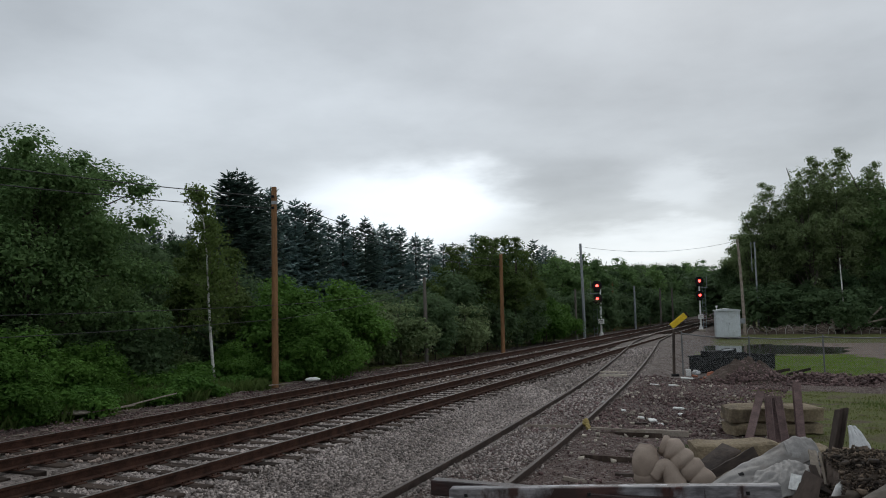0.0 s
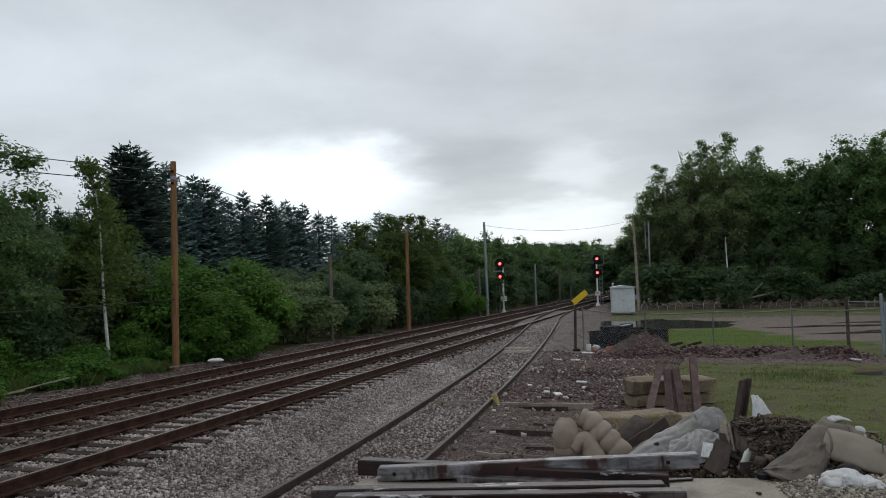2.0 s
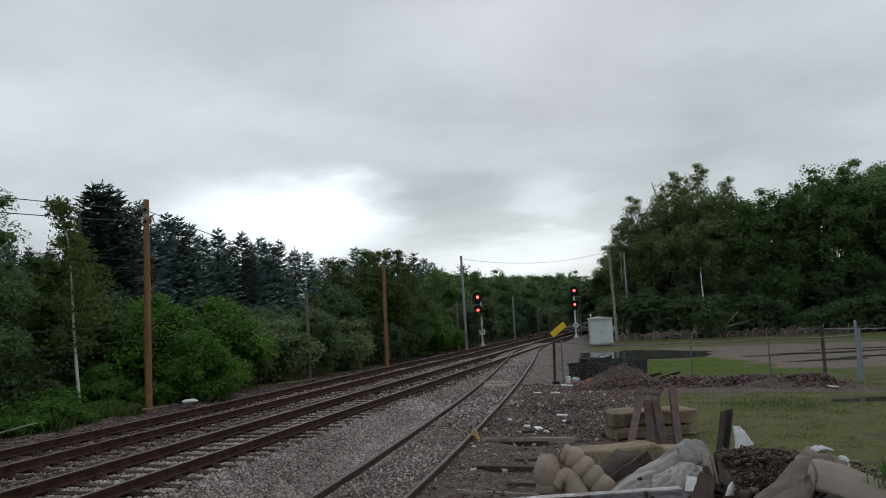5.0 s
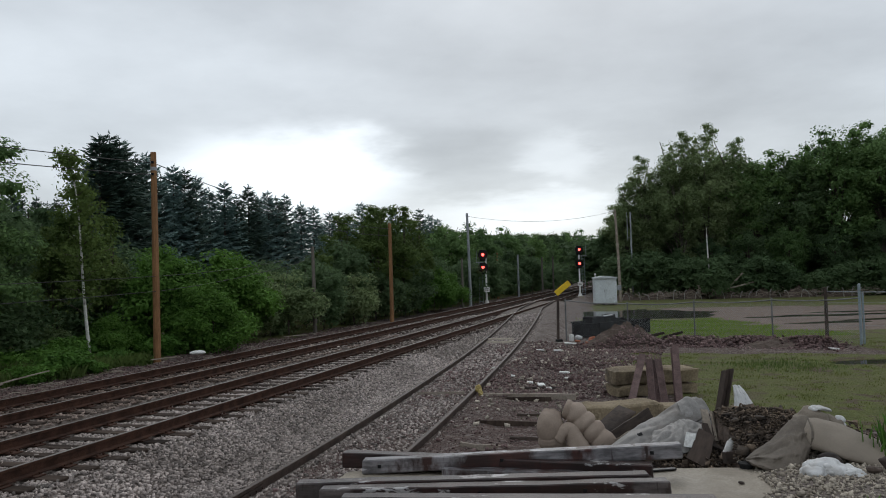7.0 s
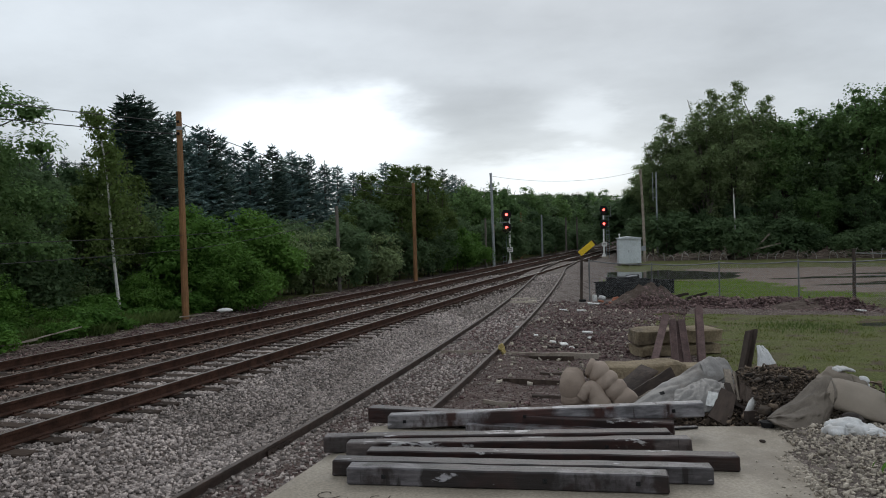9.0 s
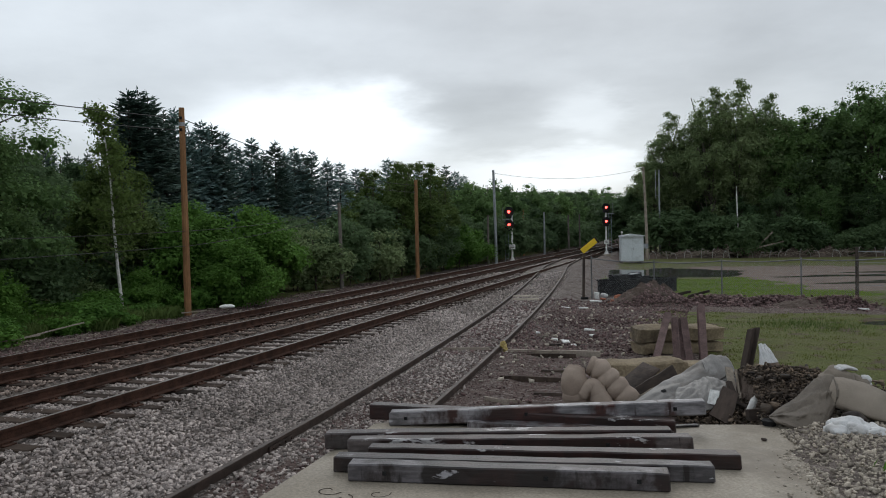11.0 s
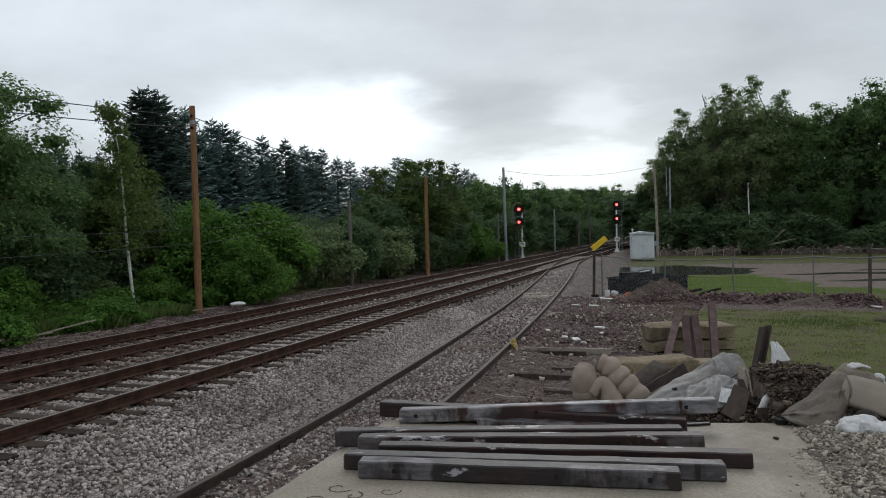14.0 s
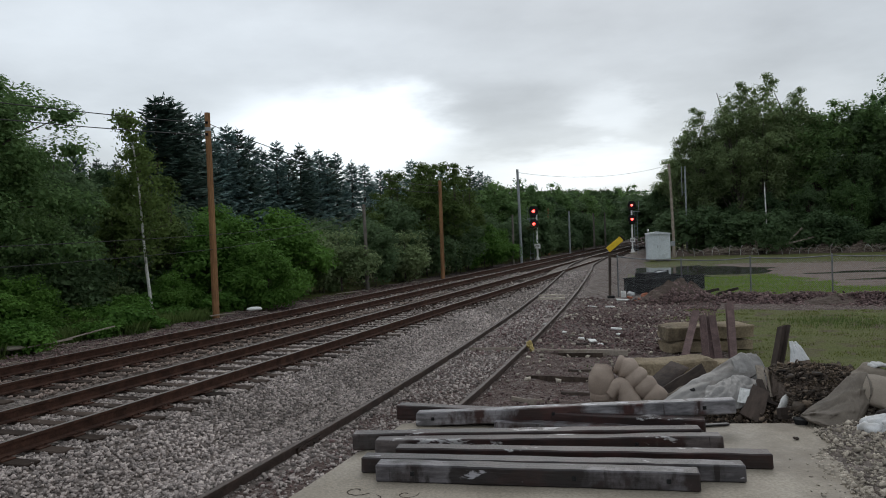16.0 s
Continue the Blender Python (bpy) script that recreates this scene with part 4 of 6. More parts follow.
# wood at the far side of the yard
for x, y, s, p in ((22.4, 87, 0.52, OAK2), (23.4, 85, 0.74, ASPEN), (25.6, 84, 0.88, ASPEN), (28.6, 82.5, 1.0, ASPEN), (31.2, 82, 1.04, ASPEN), (34.2, 83, 0.97, ASPEN), (25.2, 87, 0.5, OAK2), (27.5, 88, 0.72, OAK2), (30.5, 88, 0.86, OAK2), (34, 87, 0.95, OAK1), (37.2, 82, 0.93, OAK1), (40.5, 80, 0.9, OAK2), (44, 78, 1.02, OAK1), (47.5, 76, 1.05, OAK1), (51, 74, 1.03, OAK2), (55, 71, 1.1, OAK1), (60, 68, 1.1, OAK2),
                   (39, 91, 0.98, OAKF2), (46, 88, 1.05, OAKF2), (54, 84, 1.12, OAKF2), (64, 70, 1.1, OAKF2), (68, 62, 1.1, OAKF1), (27.5, 100, 0.65, OAKF2), (30, 104, 0.75, OAKF2), (34, 104, 0.85, OAKF2),
                   (27.5, 80, 0.32, OAK2), (30.5, 78.5, 0.38, OAK2), (34, 77.5, 0.42, OAK2), (37.5, 76, 0.42, OAK1), (41, 74.5, 0.42, OAK2), (45, 72.5, 0.44, OAK2), (49, 70.5, 0.42, OAK1), (53, 68, 0.45, OAK2)):
    plant(p, x, y, s * (1.12 if p == ASPEN else 1.16), rt.uniform(0, 360), 1.0)
for i in range(22):
    x = 22 + i * 1.7
    plant(rt.choice((FARB1, FARB2, FARB1)), x, 79 - (x - 22) * 0.42 + rt.uniform(-1, 1), rt.uniform(0.5, 1.45), rt.uniform(0, 360), 1.25)
for i in range(9):
    plant(FARB1, 25 + i * 4.4, 97 - i * 1.6, 2.3, rt.uniform(0, 360), 1.5)
# weeds on the near verge
for i in range(64):
    y = rt.uniform(12, 30)
    plant(WEED, FAR_C + SLOPE * y - rt.uniform(4.7, 9.0), y, rt.uniform(0.35, 0.95), rt.uniform(0, 360))
for x, y, s, p in ((-13.8, 19.2, 0.62, BUSH1), (-15.5, 18.0, 0.75, BUSH3), (-16.6, 20.6, 0.9, BUSH3), (-12.8, 21.4, 0.5, BUSH1), (-13.6, 24.0, 0.75, BUSH3), (-14.6, 26.6, 0.8, BUSH3), (-17.5, 24, 1.1, BUSH3), (-13.2, 27.4, 0.45, BUSH2), (-11.0, 27.8, 0.42, BUSH1), (-18.5, 17.5, 1.2, BUSH1), (-19.5, 23, 1.3, BUSH3), (-12.2, 17.2, 0.45, BUSH1), (-13.0, 15.2, 0.6, BUSH1)):
    plant(p, x, y, s, rt.uniform(0, 360), 1.15)


def birch(at):
    """A thin leaning birch: white trunk, a few twigs, sparse hanging leaves."""
    rng = np.random.default_rng(77)
    e = thing("birch_tree", at, "thin white-barked birch with sparse leaves", "birch tree")
    pts = [(-0.15 * math.sin(t * 5) - 0.85 * t * t, 0.1 * math.sin(t * 4), -0.1 + 7.4 * t) for t in np.linspace(0, 1, 14)]
    mesh_ob("trunk", *tube(pts, [0.062 * (1 - 0.75 * t) for t in np.linspace(0, 1, 14)], 8), M_birch, e)
    out = []
    for i in range(60):
        t = rng.uniform(0.28, 1.0)
        p = np.array(pts[int(t * 13)])
        a = rng.uniform(0, 6.283)
        ln = rng.uniform(0.4, 1.5) * (1.25 - t)
        tip = p + np.array([math.cos(a) * ln, math.sin(a) * ln, 0.5 * ln])
        mesh_ob("twig", *tube([p, (p + tip) / 2 + np.array([0, 0, 0.1]), tip], [0.014, 0.01, 0.004], 4), M_bark, e)
        k = 60
        q = p + (tip - p) * rng.uniform(0.35, 1.1, (k, 1)) + rng.normal(size=(k, 3)) * 0.17
        nn = rng.normal(size=(k, 3)) + np.array([0, 0, 0.5])
        nn /= np.linalg.norm(nn, axis=1)[:, None]
        out.append(leaf_quads(rng, q, nn, 0.11))
    crown = new("crown", quads_mesh("crown", np.concatenate(out), L_olive))
    crown.parent = e
    return e


birch((-11.15, 26.46, gz(-11.15, 26.46)))
plant(ALDER, -13.5, 31.0, 0.82, 70, 0.95)
plant(ALDER, -12.2, 30.2, 0.66, 90, 0.9)
plant(ALDER, -14.6, 31.4, 0.62, 20, 0.9)

# ---- things on the dock ----


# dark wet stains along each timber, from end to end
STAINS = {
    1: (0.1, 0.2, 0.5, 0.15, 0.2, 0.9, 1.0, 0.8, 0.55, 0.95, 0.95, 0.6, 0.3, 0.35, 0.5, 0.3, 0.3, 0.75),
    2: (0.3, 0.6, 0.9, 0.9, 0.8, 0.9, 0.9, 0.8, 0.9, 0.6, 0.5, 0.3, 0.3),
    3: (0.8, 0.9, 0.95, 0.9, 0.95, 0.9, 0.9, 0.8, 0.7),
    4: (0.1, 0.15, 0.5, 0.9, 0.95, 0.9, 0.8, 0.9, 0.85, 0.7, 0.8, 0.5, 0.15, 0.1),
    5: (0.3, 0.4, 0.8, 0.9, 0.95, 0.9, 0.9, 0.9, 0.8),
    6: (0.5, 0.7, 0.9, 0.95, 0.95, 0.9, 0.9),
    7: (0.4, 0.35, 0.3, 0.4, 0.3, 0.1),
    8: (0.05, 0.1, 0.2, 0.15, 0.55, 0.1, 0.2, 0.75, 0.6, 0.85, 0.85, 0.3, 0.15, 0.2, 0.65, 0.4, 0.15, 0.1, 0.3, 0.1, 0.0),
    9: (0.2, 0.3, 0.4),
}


def timber(a, b, w, h, label, seed, z2=None):
    """A squared timber whose lower front edge runs from a to b on the slab."""
    rnd = random.Random(seed)
    a, b = Vector(a), Vector(b)
    d = b - a
    ln = d.length
    bm = bmesh.new()
    bmesh.ops.create_cube(bm, size=1, matrix=Matrix.Translation((0, 0, h / 2)) @ Matrix.Diagonal((ln, w, h, 1)))
    bmesh.ops.subdivide_edges(bm, edges=[e for e in bm.edges if abs(e.verts[0].co.x - e.verts[1].co.x) > 0.5], cuts=18)
    bmesh.ops.bevel(bm, geom=[e for e in bm.edges if e.is_boundary is False and e.calc_face_angle(0) > 1.0], offset=0.008, segments=1, affect="EDGES")
    for v in bm.verts:
        q = noise.noise_vector(Vector((v.co.x * 5 + seed * 7, v.co.y * 9, v.co.z * 9)))
        v.co += Vector((q.x * 0.012, q.y * 0.006, q.z * 0.006 if v.co.z > 0.01 else 0))
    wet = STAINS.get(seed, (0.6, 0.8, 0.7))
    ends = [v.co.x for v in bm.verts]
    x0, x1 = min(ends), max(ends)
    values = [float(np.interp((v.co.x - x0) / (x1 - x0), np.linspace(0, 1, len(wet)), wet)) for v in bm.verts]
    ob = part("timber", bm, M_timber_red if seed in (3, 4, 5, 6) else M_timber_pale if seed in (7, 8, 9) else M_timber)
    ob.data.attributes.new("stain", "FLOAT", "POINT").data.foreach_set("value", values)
    yaw = math.atan2(d.y, d.x)
    off = Vector((-math.sin(yaw), math.cos(yaw), 0)) * (w / 2)
    mid = (a + b) / 2 + off
    ob.matrix_basis = Matrix.Translation(mid) @ Euler((0, -math.atan2(d.z, math.hypot(d.x, d.y)), yaw)).to_matrix().to_4x4()
    return tagged(ob, label, "timber", "weathered timbers on the dock")


S = 1.152
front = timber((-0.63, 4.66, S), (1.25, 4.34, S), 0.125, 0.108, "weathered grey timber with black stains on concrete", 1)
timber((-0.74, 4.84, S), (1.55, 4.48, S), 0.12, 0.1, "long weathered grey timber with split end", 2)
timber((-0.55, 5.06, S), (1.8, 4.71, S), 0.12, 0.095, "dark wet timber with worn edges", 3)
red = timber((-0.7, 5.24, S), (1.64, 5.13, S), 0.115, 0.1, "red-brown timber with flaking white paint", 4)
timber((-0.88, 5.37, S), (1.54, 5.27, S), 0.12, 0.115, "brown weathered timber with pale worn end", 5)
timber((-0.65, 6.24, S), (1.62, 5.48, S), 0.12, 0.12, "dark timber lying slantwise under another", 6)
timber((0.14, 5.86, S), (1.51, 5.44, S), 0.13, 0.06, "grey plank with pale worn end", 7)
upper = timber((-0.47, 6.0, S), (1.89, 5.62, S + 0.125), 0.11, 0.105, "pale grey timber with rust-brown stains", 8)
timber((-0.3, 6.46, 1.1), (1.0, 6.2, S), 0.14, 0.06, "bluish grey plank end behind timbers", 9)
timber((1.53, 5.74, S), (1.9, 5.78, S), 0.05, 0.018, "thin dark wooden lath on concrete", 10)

for beam, w, h, spots in ((front, 0.125, 0.108, (-0.72, 0.25, 0.78)), (red, 0.115, 0.1, (-0.9, -0.1, 0.6)), (upper, 0.11, 0.105, (-1.06, -0.12, 0.98))):
    for x in spots:
        bm = bmesh.new()
        rod(bm, (x, -w / 2 - 0.008, h * 0.52), (x, -w / 2 + 0.02, h * 0.52), 0.011, seg=8)
        box(bm, (0.026, 0.006, 0.026), (x, -w / 2 - 0.001, h * 0.52), bevel=0.002)
        part("iron_bolt", bm, M_black, beam, "black iron bolt head")

# faint curled marks on the slab
for cx, cy, r, a0 in ((-0.72, 4.5, 0.06, 0.3), (-0.62, 4.36, 0.045, 2.0), (-0.82, 4.3, 0.05, 4.0), (-0.42, 4.42, 0.05, 1.0)):
    pts = [(cx + r * (0.3 + 0.12 * k) * math.cos(a0 + k * 0.55), cy + r * (0.3 + 0.12 * k) * math.sin(a0 + k * 0.55), 1.1525) for k in range(11)]
    o = mesh_ob("curled_mark", *sweep(pts, ((-0.003, 0), (-0.003, 0.001), (0.003, 0.001), (0.003, 0))), M_tie)
    tagged(o, "faint dark curled mark on concrete", "paint mark", "curled marks")


def lumps(name, blobs, material, label, category, wrinkle=0.012, freq=6.0, group=""):
    """A soft filled thing: rounded lumps with creases, joined into one mesh. Blobs: centre, radii, tilt about y."""
    bm = bmesh.new()
    for i, (c, r, ry) in enumerate(blobs):
        m = pose(*c, 0, ry, 0) @ Matrix.Diagonal((*r, 1))
        vs = bmesh.ops.create_icosphere(bm, subdivisions=4, radius=1, matrix=m)["verts"]
        for v in vs:
            d = (v.co - Vector(c)).normalized()
            q = Vector((v.co.x * freq + i * 3.7, v.co.y * freq, v.co.z * freq * 1.8))
            v.co += d * (noise.fractal(q, 0.9, 2.1, 3) * wrinkle - abs(noise.noise(q * 0.6)) * wrinkle * 1.5)
    ob = part(name, bm, material, smooth=True)
    return tagged(ob, label, category, group)


def rp(px, py, dy=0.0):
    return (1.13 + (px - 990) * 0.0056, 7.3 + dy, 1.42 - (py - 630) * 0.0054)


# the knotted canvas bag: fat twisted strands
bag = thing("canvas_bundle", (1.35, 7.3, 0.95), "bulging beige canvas bundle twisted like a rope", "canvas bundle")


def strand(pts, radii, seed, pinch, bumps):
    """A padded strand pinched at its stitches."""
    n = 64
    P = [Vector(p) for p in pts]
    out, rad = [], []
    for i in range(n + 1):
        t = i / n * (len(P) - 1)
        k = min(int(t), len(P) - 2)
        f = t - k
        p0, p1, p2, p3 = P[max(k - 1, 0)], P[k], P[k + 1], P[min(k + 2, len(P) - 1)]
        c = 0.5 * ((2 * p1) + (p2 - p0) * f + (2 * p0 - 5 * p1 + 4 * p2 - p3) * f * f + (3 * p1 - p0 - 3 * p2 + p3) * f**3)
        r = radii[k] * (1 - f) + radii[k + 1] * f
        r *= 1.0 - pinch + pinch * abs(math.sin(i / n * math.pi * bumps + 0.5)) ** 0.45
        if i in (0, n):
            r *= 0.35
        elif i in (1, n - 1):
            r *= 0.75
        out.append(c - Vector((1.35, 7.3, 0.95)))
        rad.append(r)
    v, f = tube(out, rad, 22)
    v = [q + noise.noise_vector(q * 9 + Vector((seed, 0, 0))) * 0.01 + noise.noise_vector(Vector((q.x * 30, q.y * 30, q.z * 9 + seed))) * 0.009 for q in v]
    return v, f


for k, (pts, radii) in enumerate((
    ([rp(1012, 715, 0.05), rp(1006, 690), rp(1003, 665), rp(1010, 643, 0.05)], [0.11, 0.135, 0.125, 0.085]),
    ([rp(1030, 640, 0.06), rp(1046, 648, 0.02), rp(1062, 668, -0.02), rp(1080, 688, -0.05), rp(1105, 715, -0.1)], [0.09, 0.115, 0.125, 0.125, 0.115]),
    ([rp(1010, 690, -0.1), rp(1032, 672, -0.08), rp(1046, 700, -0.12), rp(1055, 722, -0.14)], [0.05, 0.07, 0.1, 0.1]),
)):
    mesh_ob("strand", *strand(pts, radii, k * 2.1, (0.12, 0.27, 0.14)[k], (2.0, 5.2, 1.6)[k]), M_canvas, bag, smooth=True)


def draped(name, fn, nu, nv, material, label, category, wrinkle=0.02, freq=4.0, thick=0.006, seed=0):
    """A sheet of cloth or plastic laid over things: fn(u, v) gives the surface, wrinkles are added."""
    vs, fs = [], []
    for j in range(nv + 1):
        for i in range(nu + 1):
            u, v = i / nu, j / nv
            p = Vector(fn(u, v))
            q = Vector((u * freq * 2 + seed, v * freq, seed * 1.3))
            p += Vector((0, -0.4, 1)) * (noise.fractal(q, 0.8, 2.0, 4) * wrinkle) + Vector((0, 0, abs(noise.noise(q * 1.7)) * wrinkle))
            vs.append(p)
    for j in range(nv):
        for i in range(nu):
            a = j * (nu + 1) + i
            fs.append((a, a + 1, a + nu + 2, a + nu + 1))
    ob = mesh_ob(name, vs, fs, material, smooth=True)
    sm = ob.modifiers.new("thickness", "SOLIDIFY")
    sm.thickness = thick
    return tagged(ob, label, category)


def lerp3(a, b, t):
    return tuple(p + (q - p) * t for p, q in zip(a, b))


def along(pts, t):
    """A point on a smooth curve through pts, t from 0 to 1."""
    P = [Vector(p) for p in pts]
    t = t * (len(P) - 1)
    k = min(int(t), len(P) - 2)
    f = t - k
    p0, p1, p2, p3 = P[max(k - 1, 0)], P[k], P[k + 1], P[min(k + 2, len(P) - 1)]
    return 0.5 * ((2 * p1) + (p2 - p0) * f + (2 * p0 - 5 * p1 + 4 * p2 - p3) * f * f + (3 * p1 - p0 - 3 * p2 + p3) * f**3)


def hung(top, bottom, bulge):
    """A sheet hanging between an upper and a lower edge, bellied outward."""
    def fn(u, v):
        p = along(top, u) * (1 - v) + along(bottom, u) * v
        return p + Vector((0, -0.7, 0.7)) * bulge * math.sin(math.pi * v)
    return fn


SHEET_TOP = ((1.66, 6.88, 1.08), (1.92, 7.05, 1.19), (2.16, 7.2, 1.27), (2.44, 7.35, 1.375), (2.66, 7.45, 1.405))
SHEET_LOW = ((1.7, 6.8, 1.05), (1.94, 6.8, 1.1), (2.14, 6.9, 1.14), (2.4, 7.03, 1.2), (2.7, 7.22, 1.28))
draped("plastic_sheet", hung(SHEET_TOP, SHEET_LOW, 0.018), 60, 20, M_sheet, "long grey plastic sheet lying over debris boards", "plastic sheet", 0.013, 1.9, 0.012, seed=2)
draped("plastic_sheet", hung(((2.42, 7.3, 1.39), (2.55, 7.38, 1.425), (2.69, 7.4, 1.4)), ((2.4, 7.08, 1.2), (2.56, 7.12, 1.22), (2.74, 7.16, 1.19)), 0.02), 30, 20, M_sheet, "torn pale end of plastic sheet over debris", "plastic sheet", 0.016, 2.0, 0.006, seed=6)
draped("plastic_sheet", hung(((2.05, 6.88, 1.18), (2.25, 6.98, 1.26), (2.39, 6.98, 1.28), (2.57, 6.98, 1.24)), ((1.9, 6.55, 1.09), (2.09, 6.55, 1.08), (2.25, 6.55, 1.09), (2.45, 6.66, 1.1)), 0.06), 60, 34, M_sheet, "torn pale plastic sheet crumpled beside debris heap", "plastic sheet", 0.026, 2.0, 0.006, seed=9)
for u, v in ((0.27, 0.45), (0.83, 0.3)):
    p = hung(SHEET_TOP, SHEET_LOW, 0.018)(u, v) + Vector((0, -0.012, 0.02))
    bm = bmesh.new()
    box(bm, (0.045, 0.03, 0.012), (0, 0, 0), (35, -18, 0), bevel=0.003)
    o = part("black_patch", bm, M_black)
    o.matrix_basis = pose(*p)
    tagged(o, "small black patch stuck on grey plastic sheet", "patch", "black patches")
draped("board", lambda u, v: lerp3(lerp3((1.62, 7.9, 0.95), (2.12, 8.3, 1.2), u), lerp3((1.78, 7.75, 0.9), (2.25, 8.1, 1.16), u), v), 6, 3, M_darkwood, "weathered dark board leaning in debris", "board", 0.003, 2.0, 0.02, 4)


def rolled(name, top, bottom, depth, material, label, category, folds, seed, nu=70, nt=36, soft=0.006):
    """A heavy cloth roll: a closed, flattened tube between two edges, with folds along it."""
    vs, fs = [], []
    for i in range(nu + 1):
        u = i / nu
        a, b = along(top, u), along(bottom, u)
        c, half = (a + b) / 2, (a - b) / 2
        end = min(1.0, 0.25 + min(u, 1 - u) * 9)
        for k in range(nt):
            th = 2 * math.pi * k / nt
            p = c + half * math.cos(th) * end - Vector((0.1, 1, -0.35)) * (depth * math.sin(th) * end)
            ridge = folds * (1 - 2 * abs(math.sin(math.cos(th) * 4.5 + u * 3 + 1.2 * noise.noise(Vector((u * 4, math.cos(th), seed))))) ** 0.6)
            n1 = noise.fractal(Vector((u * 7 + seed, math.cos(th) * 2, math.sin(th) * 2)), 0.8, 2.0, 4)
            d = (p - c).normalized()
            vs.append(p + d * (ridge * (0.4 + 0.6 * abs(noise.noise(Vector((u * 5, seed, th))))) + soft * n1))
    for i in range(nu):
        for k in range(nt):
            j = (k + 1) % nt
            fs.append((i * nt + k, i * nt + j, (i + 1) * nt + j, (i + 1) * nt + k))
    fs.append(tuple(range(nt))[::-1])
    fs.append(tuple(range(nu * nt, (nu + 1) * nt)))
    return tagged(mesh_ob(name, vs, fs, material, smooth=True), label, category)


TARP_TOP = ((3.02, 6.08, 1.455), (3.14, 6.1, 1.44), (3.34, 6.1, 1.38), (3.51, 6.08, 1.3), (3.72, 6.05, 1.21), (3.94, 6.0, 1.13))
TARP_LOW = ((2.9, 5.85, 1.28), (2.98, 5.74, 1.26), (3.07, 5.66, 1.23), (3.22, 5.6, 1.19), (3.4, 5.5, 1.15), (3.62, 5.48, 1.1))
tarp = rolled("khaki_tarp", TARP_TOP, TARP_LOW, 0.1, M_tarp, "heavy khaki tarpaulin roll with a stitched seam", "tarpaulin", 0.006, 5.0)
# gathered end of the same tarp, its shaded side coloured darker
rolled("tarp_end", ((2.5, 5.95, 1.21), (2.74, 6.05, 1.3), (2.92, 6.14, 1.41), (3.02, 6.14, 1.455), (3.13, 6.1, 1.44)), ((2.38, 5.7, 1.2), (2.55, 5.64, 1.15), (2.7, 5.62, 1.14), (2.84, 5.72, 1.2), (2.96, 5.84, 1.27)), 0.06, M_wetshadetarp, "wet gathered khaki tarpaulin folds on heap, shade in their colour", "tarpaulin", 0.03, 8.0, nu=110, nt=90, soft=0.02)
seam = [along(TARP_TOP, 0.09) * w + along(TARP_LOW, 0.09) * (1 - w) + Vector((-0.03, -0.115, 0.03)) * math.sin(math.pi * min(1, max(0, w))) for w in (1.0, 0.85, 0.7, 0.5, 0.3, 0.15, 0.0)]
mesh_ob("seam", *tube(seam, 0.008, 6), M_darkcloth, tarp, "dark stitched seam")
lumps("white_sack", (((2.84, 5.38, 1.22), (0.17, 0.13, 0.085), 6), ((2.99, 5.34, 1.19), (0.13, 0.11, 0.06), 14), ((2.72, 5.38, 1.2), (0.1, 0.1, 0.07), -8), ((2.8, 5.3, 1.24), (0.07, 0.06, 0.04), 20), ((2.92, 5.29, 1.22), (0.06, 0.05, 0.04), -20)), M_sack, "crumpled white plastic sack on the gravel", "sack", 0.03, 8.0)
lumps("grey_sack", (((3.26, 6.42, 1.36), (0.15, 0.11, 0.11), 15), ((3.42, 6.42, 1.31), (0.11, 0.1, 0.1), 30)), M_tarp, "small grey-brown sack behind the tarpaulin", "sack", 0.02, 8.0)
lumps("white_sack", (((3.34, 6.4, 1.46), (0.09, 0.06, 0.025), 14), ((3.26, 6.4, 1.46), (0.05, 0.045, 0.025), 0)), M_sack, "scrap of white sacking on the heap", "sack", 0.02, 10.0)
lumps("white_sack", (((3.5, 6.4, 1.34), (0.055, 0.05, 0.06), 20),), M_sack, "small white bundle behind the tarpaulin", "sack", 0.02, 9.0)
draped("white_sack", hung(((3.15, 7.76, 1.46), (3.2, 7.76, 1.45), (3.24, 7.76, 1.41)), ((3.08, 7.62, 1.14), (3.2, 7.58, 1.13), (3.33, 7.62, 1.14)), 0.05), 40, 24, M_sack, "slumped white sack leaning by dark steel post", "sack", 0.02, 2.2, 0.012, seed=12)

# leaning steel channel
bm = bmesh.new()
prof = ((-0.055, 0.0), (0.055, 0.0), (0.055, 0.06), (0.04, 0.06), (0.04, 0.018), (-0.04, 0.018), (-0.04, 0.06), (-0.055, 0.06))
lo = [bm.verts.new((x, -y, 0)) for x, y in prof]
hi = [bm.verts.new((x, -y, 0.72 + 0.03 * math.sin(40 * x))) for x, y in prof]
for i in range(8):
    bm.faces.new((lo[i], lo[(i + 1) % 8], hi[(i + 1) % 8], hi[i]))
bm.faces.new(lo[::-1])
bm.faces.new(hi)
ch = part("steel_channel", bm, M_darkwood)
ch.matrix_basis = pose(2.9, 7.65, 0.95, -6, 22, 25)
tagged(ch, "dark rusted steel channel standing in debris", "steel channel")


